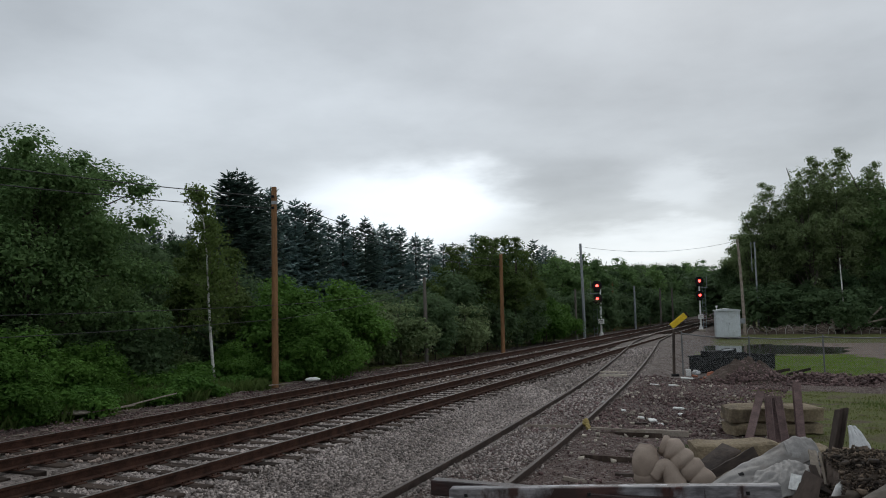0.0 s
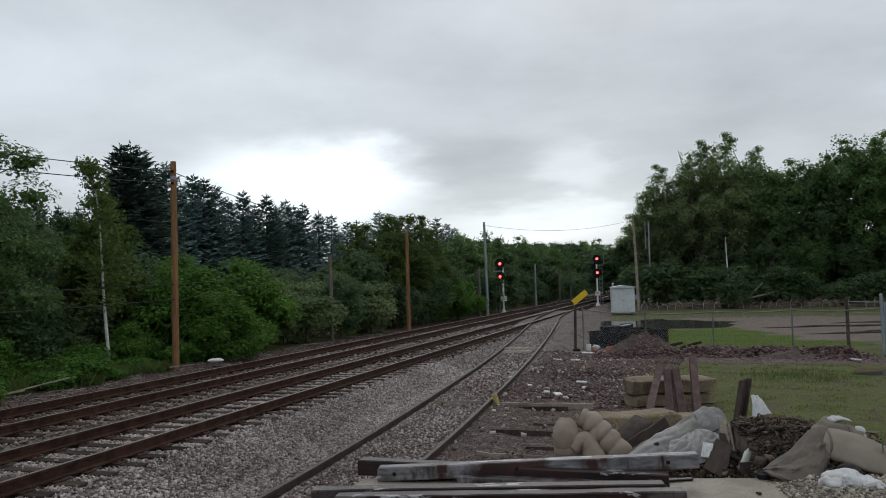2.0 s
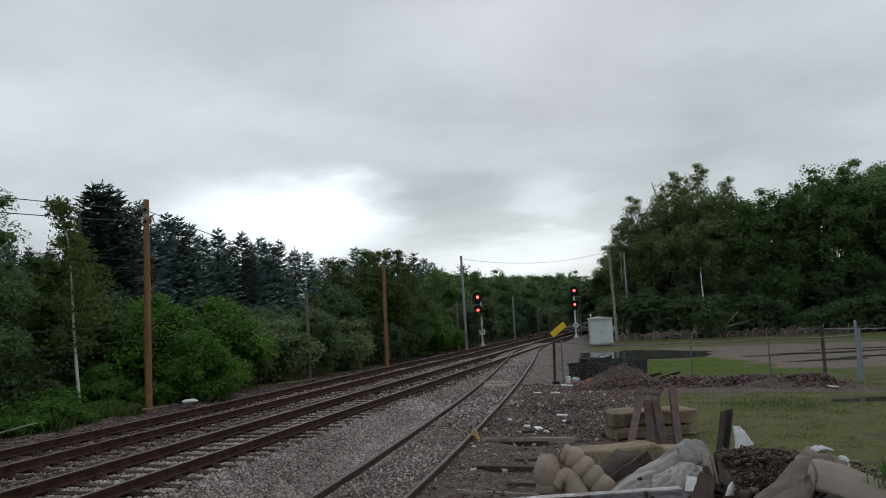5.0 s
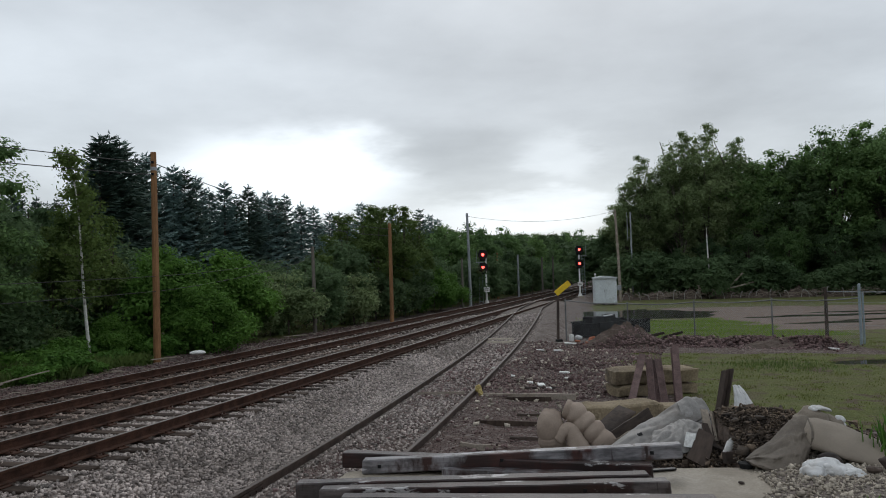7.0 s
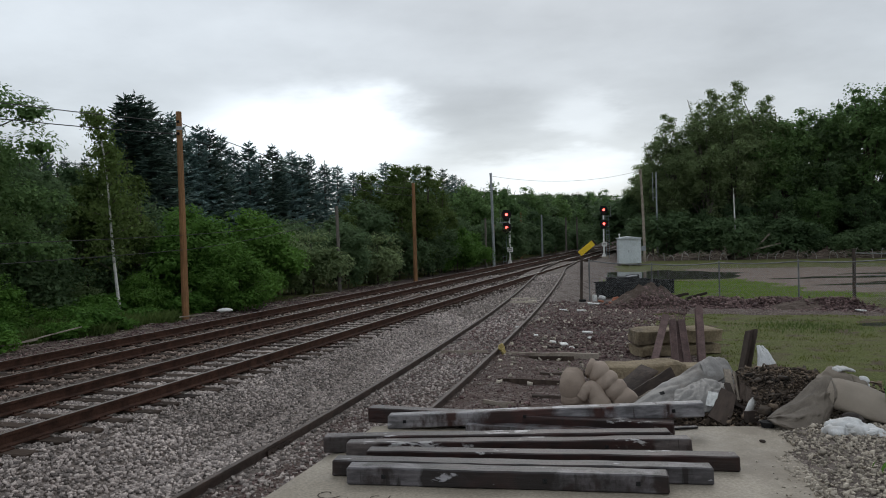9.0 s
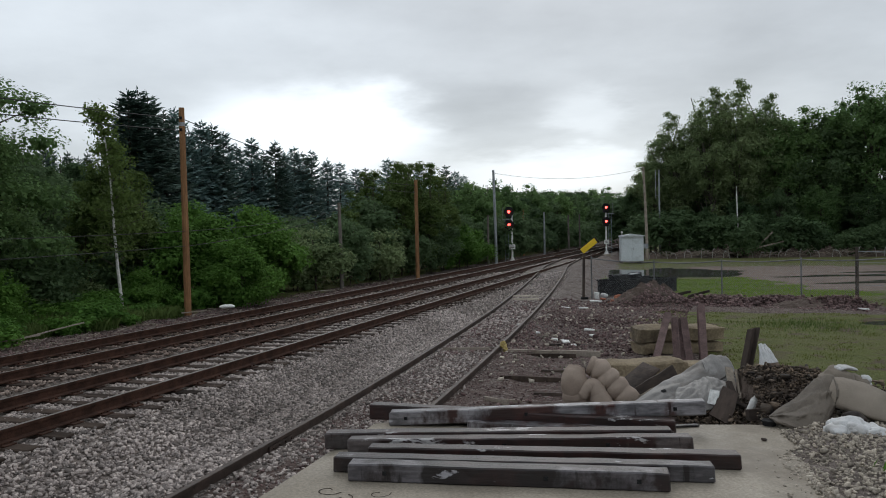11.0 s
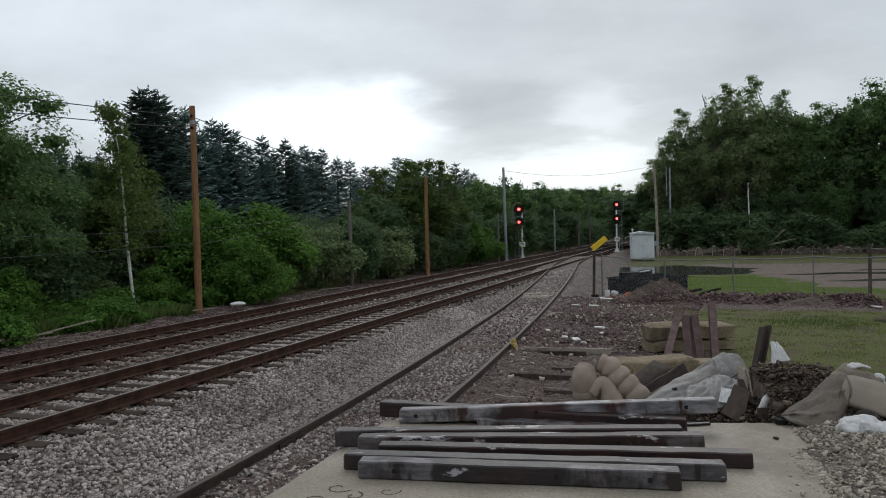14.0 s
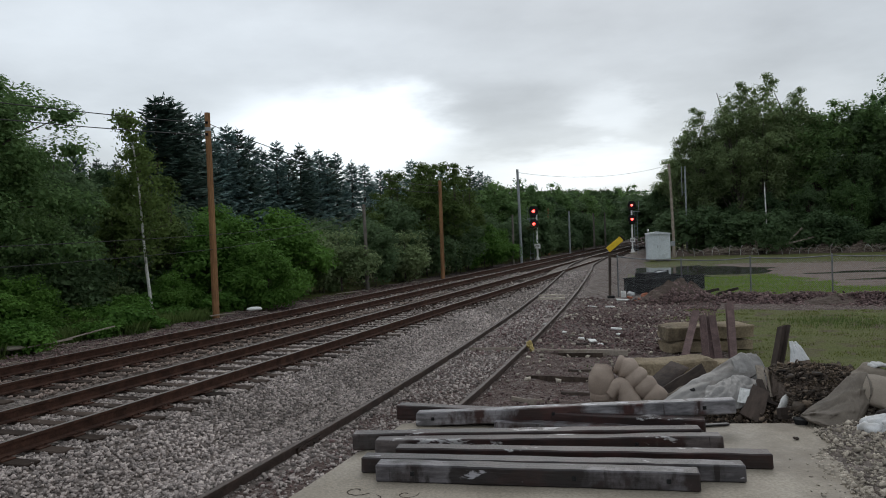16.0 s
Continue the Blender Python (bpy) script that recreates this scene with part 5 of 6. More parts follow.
def board_between(name, a, b, w, t, material, label, category, group="", roll=0.0, seed=0):
    a, b = Vector(a), Vector(b)
    d = b - a
    bm = bmesh.new()
    bmesh.ops.create_cube(bm, size=1, matrix=Matrix.Diagonal((w, t, d.length, 1)))
    bmesh.ops.subdivide_edges(bm, edges=[e for e in bm.edges if abs(e.verts[0].co.z - e.verts[1].co.z) > d.length * 0.6], cuts=6)
    for v in bm.verts:
        q = noise.noise_vector(v.co * 6 + Vector((seed * 3.3, 0, 0)))
        v.co += Vector((q.x * w * 0.16, q.y * t * 0.2, q.z * 0.02))
    ob = part(name, bm, material)
    ob.matrix_basis = Matrix.Translation((a + b) / 2) @ d.to_track_quat("Z", "Y").to_matrix().to_4x4() @ pose(0, 0, 0, 0, 0, roll)
    return tagged(ob, label, category, group)


for k, (a, b, w, t, m_, lab, roll) in enumerate((
    ((2.47, 6.58, 1.05), (2.53, 6.9, 1.39), 0.06, 0.022, M_deadwood, "pale splintered plank standing in debris", 10),
    ((2.55, 6.62, 1.06), (2.59, 6.88, 1.37), 0.045, 0.02, M_deadwood, "pale splintered plank standing in debris", 60),
    ((2.5, 6.5, 1.06), (2.47, 6.75, 1.3), 0.05, 0.03, M_darkwood, "dark splintered plank standing in debris", 20),
    ((2.24, 6.36, 1.06), (2.43, 6.58, 1.25), 0.15, 0.016, M_darkwood, "brown rotting board flap in debris", 30),
    ((2.62, 6.48, 1.06), (2.3, 6.62, 1.2), 0.1, 0.03, M_darkwood, "dark broken board lying in debris", 50),
    ((2.4, 6.15, 1.14), (2.86, 6.25, 1.16), 0.08, 0.04, M_darkwood, "dark plank at the slab edge", 80),
    ((2.62, 6.05, 1.16), (3.0, 6.2, 1.17), 0.06, 0.03, M_darkwood, "dark plank at the slab edge", 75),
    ((1.75, 7.35, 1.02), (2.3, 7.75, 1.2), 0.16, 0.03, M_darkwood, "weathered brown board under plastic sheet", 70),
    ((1.62, 7.1, 1.0), (2.2, 7.3, 1.17), 0.12, 0.03, M_deadwood, "grey board under plastic sheet", 70),
)):
    board_between("splintered_plank" if "splinter" in lab else "plank", a, b, w, t, m_, lab, "plank", "debris planks", roll, k + 1)
board_between("wooden_stake", (2.58, 6.35, 1.04), (2.64, 6.5, 1.29), 0.085, 0.05, M_darkwood, "short brown stake upright in debris", "stake", "", 0, 3)
board_between("white_card", (2.25, 6.53, 1.15), (2.29, 6.56, 1.26), 0.085, 0.008, M_white, "torn white card stuck in debris", "card", "", 0, 6)
bm = bmesh.new()
rod(bm, (0, 0, 0), (0, 0, 0.1), 0.03, seg=14)
rod(bm, (0, 0, 0.1), (0, 0, 0.135), 0.03, 0.014, seg=14)
rod(bm, (0, 0, 0.135), (0, 0, 0.155), 0.014, seg=14)
o = part("bottle", bm, M_white, smooth=False)
o.matrix_basis = pose(2.5, 6.36, 1.12, 0, 24, 0)
tagged(o, "small white plastic bottle in debris", "bottle")
bm = bmesh.new()
rod(bm, (0, 0, 0), (0, 0, 0.035), 0.045, 0.052, 16)
rod(bm, (0, 0, 0.03), (0, 0, 0.04), 0.056, 0.056, 16)
o = part("can_lid", bm, M_black)
o.matrix_basis = pose(2.42, 5.78, 1.152)
tagged(o, "small black tin dish at slab edge", "dish")

# debris mound behind the dock


def mound(name, cx, cy, rx, ry, h, material, label, category, z0=None, seed=0, rough=0.35, kind=""):
    """A heap of loose stuff with an uneven outline."""
    n_r, n_a = 22, 54
    vs, fs = [], []
    for i in range(n_r + 1):
        for k in range(n_a):
            a, r = 2 * math.pi * k / n_a, i / n_r
            wob = 1 + 0.22 * noise.noise(Vector((math.cos(a) * 1.6 + seed, math.sin(a) * 1.6, seed)))
            x, y = cx + rx * r * wob * math.cos(a), cy + ry * r * wob * math.sin(a)
            z = (gz(x, y) if z0 is None else z0) - 0.06 + (h + 0.06) * (0.5 + 0.5 * math.cos(math.pi * r)) ** 0.9
            z += noise.fractal(Vector((x * 4, y * 4, seed)), 0.7, 2.0, 4) * h * rough * (1 - r)
            vs.append((x, y, z))
    for i in range(n_r):
        for k in range(n_a):
            j = (k + 1) % n_a
            fs.append((i * n_a + k, (i + 1) * n_a + k, (i + 1) * n_a + j, i * n_a + j))
    ob = mesh_ob(name, vs, fs, material)
    return tagged(ob, label, category, kind=kind)


def stones(name, xs, ys, sizes, material, label, category, zs=None, seed=0, flat=0.7, sink=0.15):
    """Loose stones, real lumps of eight to twelve corners, in one sheet of stuff."""
    rng = np.random.default_rng(seed)
    bv = np.array([(x, y, z) for x in (-1, 1) for y in (-1, 1) for z in (-1, 1)]) * 0.72
    bf = np.array([(0, 1, 3), (0, 3, 2), (4, 6, 7), (4, 7, 5), (0, 4, 5), (0, 5, 1), (2, 3, 7), (2, 7, 6), (0, 2, 6), (0, 6, 4), (1, 5, 7), (1, 7, 3)])
    n, k = len(xs), len(bv)
    if zs is None:
        zs = ground_z(xs, ys)
    v = bv[None] * rng.uniform(0.6, 1.3, (n, k, 1)) + rng.normal(size=(n, k, 3)) * 0.16
    sc = rng.uniform(0.65, 1.25, (n, 1, 3))
    sc[:, :, 2] *= flat
    v = v * sc
    a = rng.uniform(0, 6.283, n)
    tilt = rng.normal(size=n) * 0.8
    ct, st = np.cos(tilt)[:, None], np.sin(tilt)[:, None]
    y2, z2 = v[:, :, 1] * ct - v[:, :, 2] * st, v[:, :, 1] * st + v[:, :, 2] * ct
    ca, sa = np.cos(a)[:, None], np.sin(a)[:, None]
    x3, y3 = v[:, :, 0] * ca - y2 * sa, v[:, :, 0] * sa + y2 * ca
    s = np.asarray(sizes)[:, None] / 2
    out = np.stack([x3 * s + xs[:, None], y3 * s + ys[:, None], z2 * s + (zs + np.asarray(sizes) * (0.5 - sink) * 0.6)[:, None]], 2)
    faces = (bf[None] + (np.arange(n) * k)[:, None, None]).reshape(-1, 3)
    me = bpy.data.meshes.new(name)
    me.vertices.add(n * k)
    me.vertices.foreach_set("co", out.ravel().astype(np.float32))
    me.loops.add(faces.size)
    me.loops.foreach_set("vertex_index", faces.ravel().astype(np.int32))
    me.polygons.add(len(faces))
    me.polygons.foreach_set("loop_start", np.arange(0, faces.size, 3, dtype=np.int32))
    me.update(calc_edges=True)
    me.materials.append(material)
    ob = new(name, me)
    return tagged(ob, label, category, kind="stuff")


nr = np.random.default_rng(41)
mound("soil_mound", 2.78, 6.8, 0.95, 0.8, 0.24, M_soil, "heap of dark soil and rotten wood debris", "debris heap", seed=3)
k = 9500
hx, hy = 2.78 + nr.normal(size=k) * 0.42, 6.75 + nr.normal(size=k) * 0.42
hz = ground_z(hx, hy) + nr.uniform(-0.03, 0.05, k) + 0.22 * np.exp(-((hx - 2.78) / 0.6) ** 2 - ((hy - 6.8) / 0.6) ** 2)
ok = (hy > 6.1 - 0.11 * (hx + 0.6))
hx, hy, hz = hx[ok], hy[ok], hz[ok]
k = len(hx)
stones("debris_bits", hx, hy, nr.uniform(0.01, 0.036, k) * (1 + 1.8 * (nr.uniform(size=k) > 0.95)), M_debris, "loose chips of stone, bark and brick", "debris", hz, 5, 0.28)
vs, fs = [], []
for i in range(90):
    x, y = 2.75 + rt.gauss(0, 0.45), 6.8 + rt.gauss(0, 0.35)
    if y < 6.15:
        continue
    z = gz(x, y) + 0.2 * math.exp(-(((x - 2.78) / 0.6) ** 2) - ((y - 6.8) / 0.6) ** 2)
    a, ln = rt.uniform(0, 6.28), rt.uniform(0.05, 0.17)
    p0 = Vector((x, y, z - 0.02))
    v, f = tube([p0, p0 + Vector((math.cos(a) * ln, math.sin(a) * ln, rt.uniform(0.0, 0.06)))], [rt.uniform(0.006, 0.02), 0.004], 4)
    fs += [tuple(q + len(vs) for q in g) for g in f]
    vs += v
tagged(mesh_ob("debris_sticks", vs, fs, M_darkwood), "broken sticks and splinters in debris heap", "sticks", kind="stuff")
# gravel on the dock's side
k = 14000
gu, gv = 0.6 + nr.uniform(0, 1, k) * 2.3, nr.uniform(2.6, 6.6, k)
gx_, gy_ = dock_xy(gu, gv)
stones("gravel", gx_, gy_, nr.uniform(0.009, 0.032, k) * (1 + 0.7 * (nr.uniform(size=k) > 0.93)), M_gravel, "pale crushed gravel spilling over the slab edge", "gravel", None, 6)
k = 170
gu, gv = 0.35 + nr.uniform(0, 1, k) ** 0.25 * 0.4, nr.uniform(3.0, 5.6, k)
gx_, gy_ = dock_xy(gu, gv)
stones("gravel", gx_, gy_, nr.uniform(0.008, 0.022, k), M_gravel, "scattered gravel on the concrete", "gravel", np.full(k, 1.15), 8)
for x, y, r, mm, lab in ((2.98, 5.62, 0.09, M_darkwood, "dark broken lump on the gravel"), (3.32, 5.35, 0.12, M_darkwood, "dark broken log end on gravel"), (3.12, 5.3, 0.07, M_darkwood, "dark broken lump on the gravel"), (2.2, 5.35, 0.025, M_darkwood, "small dark stone on concrete")):
    lumps("broken_lump", (((x, y, gz(x, y) + r * 0.4 if r > 0.03 else 1.165), (r, r * 0.7, r * 0.55), 10),), mm, lab, "debris", r * 0.25, 9, "broken lumps")

# ---- track ballast ----


def clear_of_ties(x, y, c, z_keep):
    """True where a stone lies between the ties of a main track, not on them."""
    yc = (y + SLOPE * (x - c)) / (1 + SLOPE**2)
    along = np.abs((yc + 40 + 0.26) % 0.52 - 0.26) * 1.0455
    across = np.abs((x - (c + SLOPE * y)) * 0.9565)
    on_tie = (along < 0.13) & (across < 1.22 + 0.1 * rough_noise(x * 5, y * 5))
    return (~on_tie | (nr.uniform(size=len(x)) < z_keep)) & (np.abs(across - 0.7535) > 0.09)


def clear_of_siding(x, y):
    return np.abs(np.abs(x - np.interp(y, YS, XS)) * 0.96 - 0.7535) > 0.08


k = 88000
by = 4.5 + 20.5 * nr.uniform(0, 1, k) ** 1.15
bl, br = NEAR_C + SLOPE * by - 1.6, np.interp(by, YS, XS) + 0.9
bx = bl + (br - bl) * nr.uniform(0, 1, k)
ok = clear_of_ties(bx, by, NEAR_C, 0.12) & clear_of_siding(bx, by) & (bx > -9)
uu, vv = dock_uv(bx, by)
ok &= (bx < np.interp(by, YS, XS) - 0.65) | (nr.uniform(size=k) < 0.3)
ok &= ~((uu > U0 - 0.06) & (vv < V0 + 0.6))
bx, by = bx[ok], by[ok]
stones("ballast", bx, by, nr.uniform(0.028, 0.066, len(bx)), M_stone_mix, "grey crushed stone ballast between the tracks", "ballast", None, 9)
k = 16000
by = 12 + 20 * nr.uniform(0, 1, k)
bx = FAR_C + SLOPE * by + nr.uniform(-1.9, 1.6, k)
ok = clear_of_ties(bx, by, FAR_C, 0.1)
stones("ballast", bx[ok], by[ok], nr.uniform(0.035, 0.075, int(ok.sum())), M_stone_brown, "rust-stained stone ballast round the farther rails", "ballast", None, 11)
k = 17000
by = nr.uniform(24, 46, k)
bl, br = NEAR_C + SLOPE * by - 4.4, np.interp(by, YS, XS) + 1.0
bx = bl + (br - bl) * nr.uniform(0, 1, k)
ok = clear_of_ties(bx, by, NEAR_C, 0.15) & clear_of_ties(bx, by, FAR_C, 0.15) & clear_of_siding(bx, by)
bx, by = bx[ok], by[ok]
stones("ballast", bx, by, nr.uniform(0.04, 0.09, len(bx)), M_stone_mix, "grey crushed stone ballast along the line", "ballast", None, 10, 0.6)
# brown rubble between siding and yard
k = 18000
ry = nr.uniform(7, 31, k)
rx = np.interp(ry, YS, XS) - 0.6 + nr.uniform(0, 1, k) * (4.5 + (ry - 13) * 0.16)
ok = np.abs(np.abs(rx - np.interp(ry, YS, XS)) * 0.96 - 0.7535) > 0.08
rx, ry = rx[ok], ry[ok]
k = len(rx)
stones("rubble", rx, ry, np.where(ry < 17.5, 0.55, 1.0) * nr.uniform(0.02, 0.065, k) * (1 + 1.2 * (nr.uniform(size=k) > 0.95)), M_rubble, "brown broken stone rubble on bare dirt", "rubble", None, 12, 0.55)
k = 330
ry = nr.uniform(14, 30, k)
rx = np.interp(ry, YS, XS) + 0.9 + nr.uniform(0, 1, k) * 4.0
stones("pale_rubble", rx, ry, nr.uniform(0.04, 0.13, k), M_gravel, "scattered pale stones on bare dirt", "rubble", None, 13, 0.5)

# ---- yard things ----


def stone_block(sx, sy, sz, seed, at, rz, label):
    bm = bmesh.new()
    bmesh.ops.create_cube(bm, size=1, matrix=Matrix.Translation((0, 0, sz / 2)) @ Matrix.Diagonal((sx, sy, sz, 1)))
    bmesh.ops.subdivide_edges(bm, edges=bm.edges[:], cuts=8, use_grid_fill=True)
    for v in bm.verts:
        q = noise.noise_vector(v.co * 2.2 + Vector((seed * 5.1, 0, 0)))
        q2 = noise.noise_vector(v.co * 9 + Vector((seed, 2, 0)))
        e = sum(abs(abs(c) - s / 2) < 0.01 for c, s in ((v.co.x, sx), (v.co.y, sy), (v.co.z - sz / 2, sz)))
        v.co += q * 0.05 + q2 * 0.012
        if e >= 2:
            v.co -= Vector((v.co.x / sx, v.co.y / sy, (v.co.z - sz / 2) / sz)) * 0.05
    ob = part("stone_block", bm, M_sandstone, smooth=False)
    ob.matrix_basis = pose(*at, 0, 0, rz)
    return tagged(ob, label, "stone block", "rough stone blocks")


stone_block(1.95, 0.8, 0.27, 1, (5.38, 17.9, gz(5.3, 17.9) - 0.02), 6, "lower weathered tan sandstone slab in stack")
stone_block(2.0, 0.85, 0.33, 2, (5.36, 17.9, gz(5.3, 17.9) + 0.27), 4, "upper weathered tan sandstone slab in stack")
stone_block(1.5, 0.7, 0.4, 3, (3.75, 14.65, gz(3.7, 14.6) - 0.02), 2, "mossy tan sandstone block on dirt")
stone_block(0.9, 0.6, 0.3, 4, (5.0, 14.9, gz(5.0, 14.9) - 0.02), -12, "broken tan sandstone block on dirt")


def leaning_rail(a, b, label, turn):
    """A length of old I-section steel leaning on the stones."""
    a, b = Vector(a), Vector(b)
    d = b - a
    w, h, t = 0.075, 0.075, 0.016
    prof = ((-w, -h), (w, -h), (w, -h + t), (t / 2, -h + t), (t / 2, h - t), (w, h - t), (w, h), (-w, h), (-w, h - t), (-t / 2, h - t), (-t / 2, -h + t), (-w, -h + t))
    bm = bmesh.new()
    lo = [bm.verts.new((x, y, 0)) for x, y in prof]
    hi = [bm.verts.new((x, y, d.length)) for x, y in prof]
    n = len(prof)
    for i in range(n):
        bm.faces.new((lo[i], lo[(i + 1) % n], hi[(i + 1) % n], hi[i]))
    bm.faces.new(lo[::-1])
    bm.faces.new(hi)
    ob = part("steel_beam", bm, M_redsteel)
    ob.matrix_basis = Matrix.Translation(a) @ d.to_track_quat("Z", "Y").to_matrix().to_4x4() @ pose(0, 0, 0, 0, 0, turn)
    return tagged(ob, label, "steel beam", "rusted beams leaning on stones")


leaning_rail((4.3, 15.9, -0.19), (4.97, 17.2, 0.74), "rusted brown steel beam leaning on stone slabs", 15)
leaning_rail((4.85, 16.1, -0.19), (5.15, 17.3, 0.66), "short rusted steel beam leaning on stone slabs", 80)
leaning_rail((5.11, 16.1, -0.19), (5.35, 17.3, 0.66), "short rusted steel beam leaning on stone slabs", 85)
leaning_rail((5.01, 16.3, -0.19), (5.28, 17.35, 0.57), "short rusted steel beam leaning on stone slabs", 5)
leaning_rail((5.43, 16.2, -0.19), (5.71, 17.2, 0.93), "taller rusted steel beam leaning on stone slabs", 10)

# timber sleeper lying by the siding, planks and scraps
board_between("old_plank", (-0.1, 18.3, -0.12), (1.0, 18.05, -0.1), 0.12, 0.04, M_deadwood, "grey weathered plank across siding gravel", "plank", "planks on the ground", 90, 1)
board_between("old_plank", (1.35, 17.9, -0.15), (3.5, 17.45, -0.15), 0.14, 0.08, M_deadwood, "long pale plank lying on dirt", "plank", "planks on the ground", 90, 2)
board_between("old_plank", (1.5, 17.5, -0.16), (2.9, 17.25, -0.16), 0.1, 0.06, M_tie, "thin dark plank lying on dirt", "plank", "planks on the ground", 90, 3)
for i, (x, y, ln, w, m_) in enumerate(((0.3, 10.4, 1.5, 0.16, M_tie), (0.9, 11.6, 1.3, 0.14, M_darkwood), (0.6, 12.7, 1.7, 0.17, M_deadwood), (1.5, 13.4, 1.2, 0.15, M_darkwood), (1.0, 14.6, 1.8, 0.18, M_tie), (1.9, 15.5, 1.3, 0.16, M_darkwood), (2.5, 19.2, 1.0, 0.12, M_darkwood))):
    a = -0.2 + 0.05 * math.sin(i * 2.3)
    p, q = Vector((x, y, 0)), Vector((x + ln * math.cos(a), y + ln * math.sin(a), 0))
    p.z, q.z = gz(p.x, p.y) - 0.02, gz(q.x, q.y) - 0.03
    board_between("buried_tie", p, q, w, 0.06, m_, "rotten tie half buried in dirt beside siding", "tie", "half-buried ties", 90, 20 + i)
for x, y in ((2.75, 30.6), (2.9, 31.9)):
    board_between("tie_end", (x - 0.1, y, -0.06), (x + 0.95, y - 0.2, -0.06), 0.2, 0.12, M_gravel, "pale tie between the siding rails", "tie", "pale ties", 90, int(y))
lumps("tan_rag", (((1.32, 18.0, 0.02), (0.08, 0.1, 0.09), 20), ((1.36, 17.9, -0.06), (0.06, 0.08, 0.08), -10)), mat("tan_rag", (0.4, 0.3, 0.1), (0.5, 0.4, 0.18), 8, 0.9, 0.4, 40), "tan cloth rag hung over siding rail", "rag", 0.03, 12)
for i, (x, y, w, d) in enumerate(((4.1, 22.0, 0.3, 0.12), (5.0, 27.9, 0.34, 0.14), (4.35, 27.85, 0.3, 0.13), (2.2, 22.8, 0.22, 0.12), (2.85, 20.2, 0.16, 0.16), (3.05, 19.6, 0.2, 0.18), (3.15, 19.0, 0.14, 0.1), (2.5, 20.9, 0.12, 0.1), (3.9, 20.6, 0.12, 0.1), (14.1, 25.9, 0.3, 0.2), (6.0, 30.6, 0.5, 0.18))):
    bm = bmesh.new()
    box(bm, (w, d, 0.045), (0, 0, 0.02), bevel=0.012, jitter=0.015)
    o = part("white_scrap", bm, M_white)
    o.matrix_basis = pose(x, y, gz(x, y) + 0.012, 4, 5, (i * 53) % 40 - 20)
    tagged(o, "flat white scrap of plastic on rubble", "scrap", "white scraps")

# heaps
mound("soil_mound", 8.0, 29.9, 1.9, 1.2, 0.75, M_soil, "brown heap of dug earth and stones", "earth heap", seed=11)
k = 1900
hx, hy = 8.0 + nr.normal(size=k) * 0.8, 29.7 + nr.normal(size=k) * 0.5
hz = ground_z(hx, hy) - 0.03 + 0.72 * np.exp(-((hx - 8.0) / 1.05) ** 2 - ((hy - 29.9) / 0.75) ** 2)
stones("heap_stones", hx, hy, nr.uniform(0.04, 0.12, k), M_rubble, "stones on the brown earth heap", "stones", hz, 15, 0.6)
mound("soil_mound", 12.9, 27.3, 2.3, 0.9, 0.26, M_soil, "long low heap of brown broken stone", "earth heap", seed=17)
mound("soil_mound", 10.6, 28.9, 1.6, 0.6, 0.16, M_soil, "low ridge of brown dirt and scrap", "earth heap", seed=19)
k = 5200
t = nr.uniform(0, 1, k)
hx, hy = 9.4 + 5.2 * t + nr.normal(size=k) * 0.3, 29.2 - 2.3 * t + nr.normal(size=k) * 0.55
hz = ground_z(hx, hy) - 0.03 + 0.36 * np.exp(-((hy - (29.2 - 2.3 * t)) / 0.6) ** 2) * (0.55 + 0.45 * np.sin(t * 9) ** 2) * np.minimum(1, np.minimum(t, 1 - t) * 8)
stones("heap_stones", hx, hy, nr.uniform(0.04, 0.14, k), M_rubble, "broken stones on the long low heap", "stones", hz, 16, 0.6)
for a, b, lab in (((9.2, 29.9, -0.08), (11.4, 29.4, -0.05), "dark pole lying along rubble ridge"), ((9.6, 30.2, 0.0), (10.3, 29.9, 0.22), "dark broken timber in rubble ridge"), ((8.9, 30.2, 0.05), (9.6, 30.0, 0.2), "dark broken timber in rubble ridge")):
    board_between("broken_timber", a, b, 0.12, 0.1, M_darkwood, lab, "timber", "broken timbers", 0, 3)
for i in range(14):
    x, y = 6.1 + rt.uniform(0, 1.4), 30.6 + rt.uniform(-0.7, 0.7)
    bm = bmesh.new()
    box(bm, (0.21, 0.1, 0.065), (0, 0, 0.03), bevel=0.008, jitter=0.008)
    o = part("brick", bm, M_brick)
    o.matrix_basis = pose(x, y, gz(x, y) + rt.uniform(0, 0.12), rt.uniform(-20, 20), rt.uniform(-20, 20), rt.uniform(0, 180))
    tagged(o, "loose red brick on rubble", "brick", "loose bricks")
lumps("orange_drum_lump", (((6.95, 30.9, -0.06), (0.18, 0.16, 0.15), 0),), M_brick, "rusty orange lump beside black trough", "scrap", 0.05, 5)

# black trough with scrap in it
tr = thing("black_trough", (8.6, 34.3, gz(8.6, 34.3)), "large black metal trough with scrap on top", "trough", rz=38)
bm = bmesh.new()
for s in (-1, 1):
    box(bm, (3.6, 0.06, 0.6), (0, s * 0.75, 0.36), bevel=0.01)
    box(bm, (0.06, 1.45, 0.6), (s * 1.77, 0, 0.36), bevel=0.01)
box(bm, (3.5, 1.4, 0.06), (0, 0, 0.12))
part("body", bm, M_black, tr)
for s in (-1, 1):
    bm = bmesh.new()
    box(bm, (0.1, 1.3, 0.12), (s * 1.5, 0, 0.05))
    part("skid", bm, M_black, tr)
bm = bmesh.new()
box(bm, (3.7, 0.1, 0.06), (0, -0.76, 0.68), bevel=0.01)
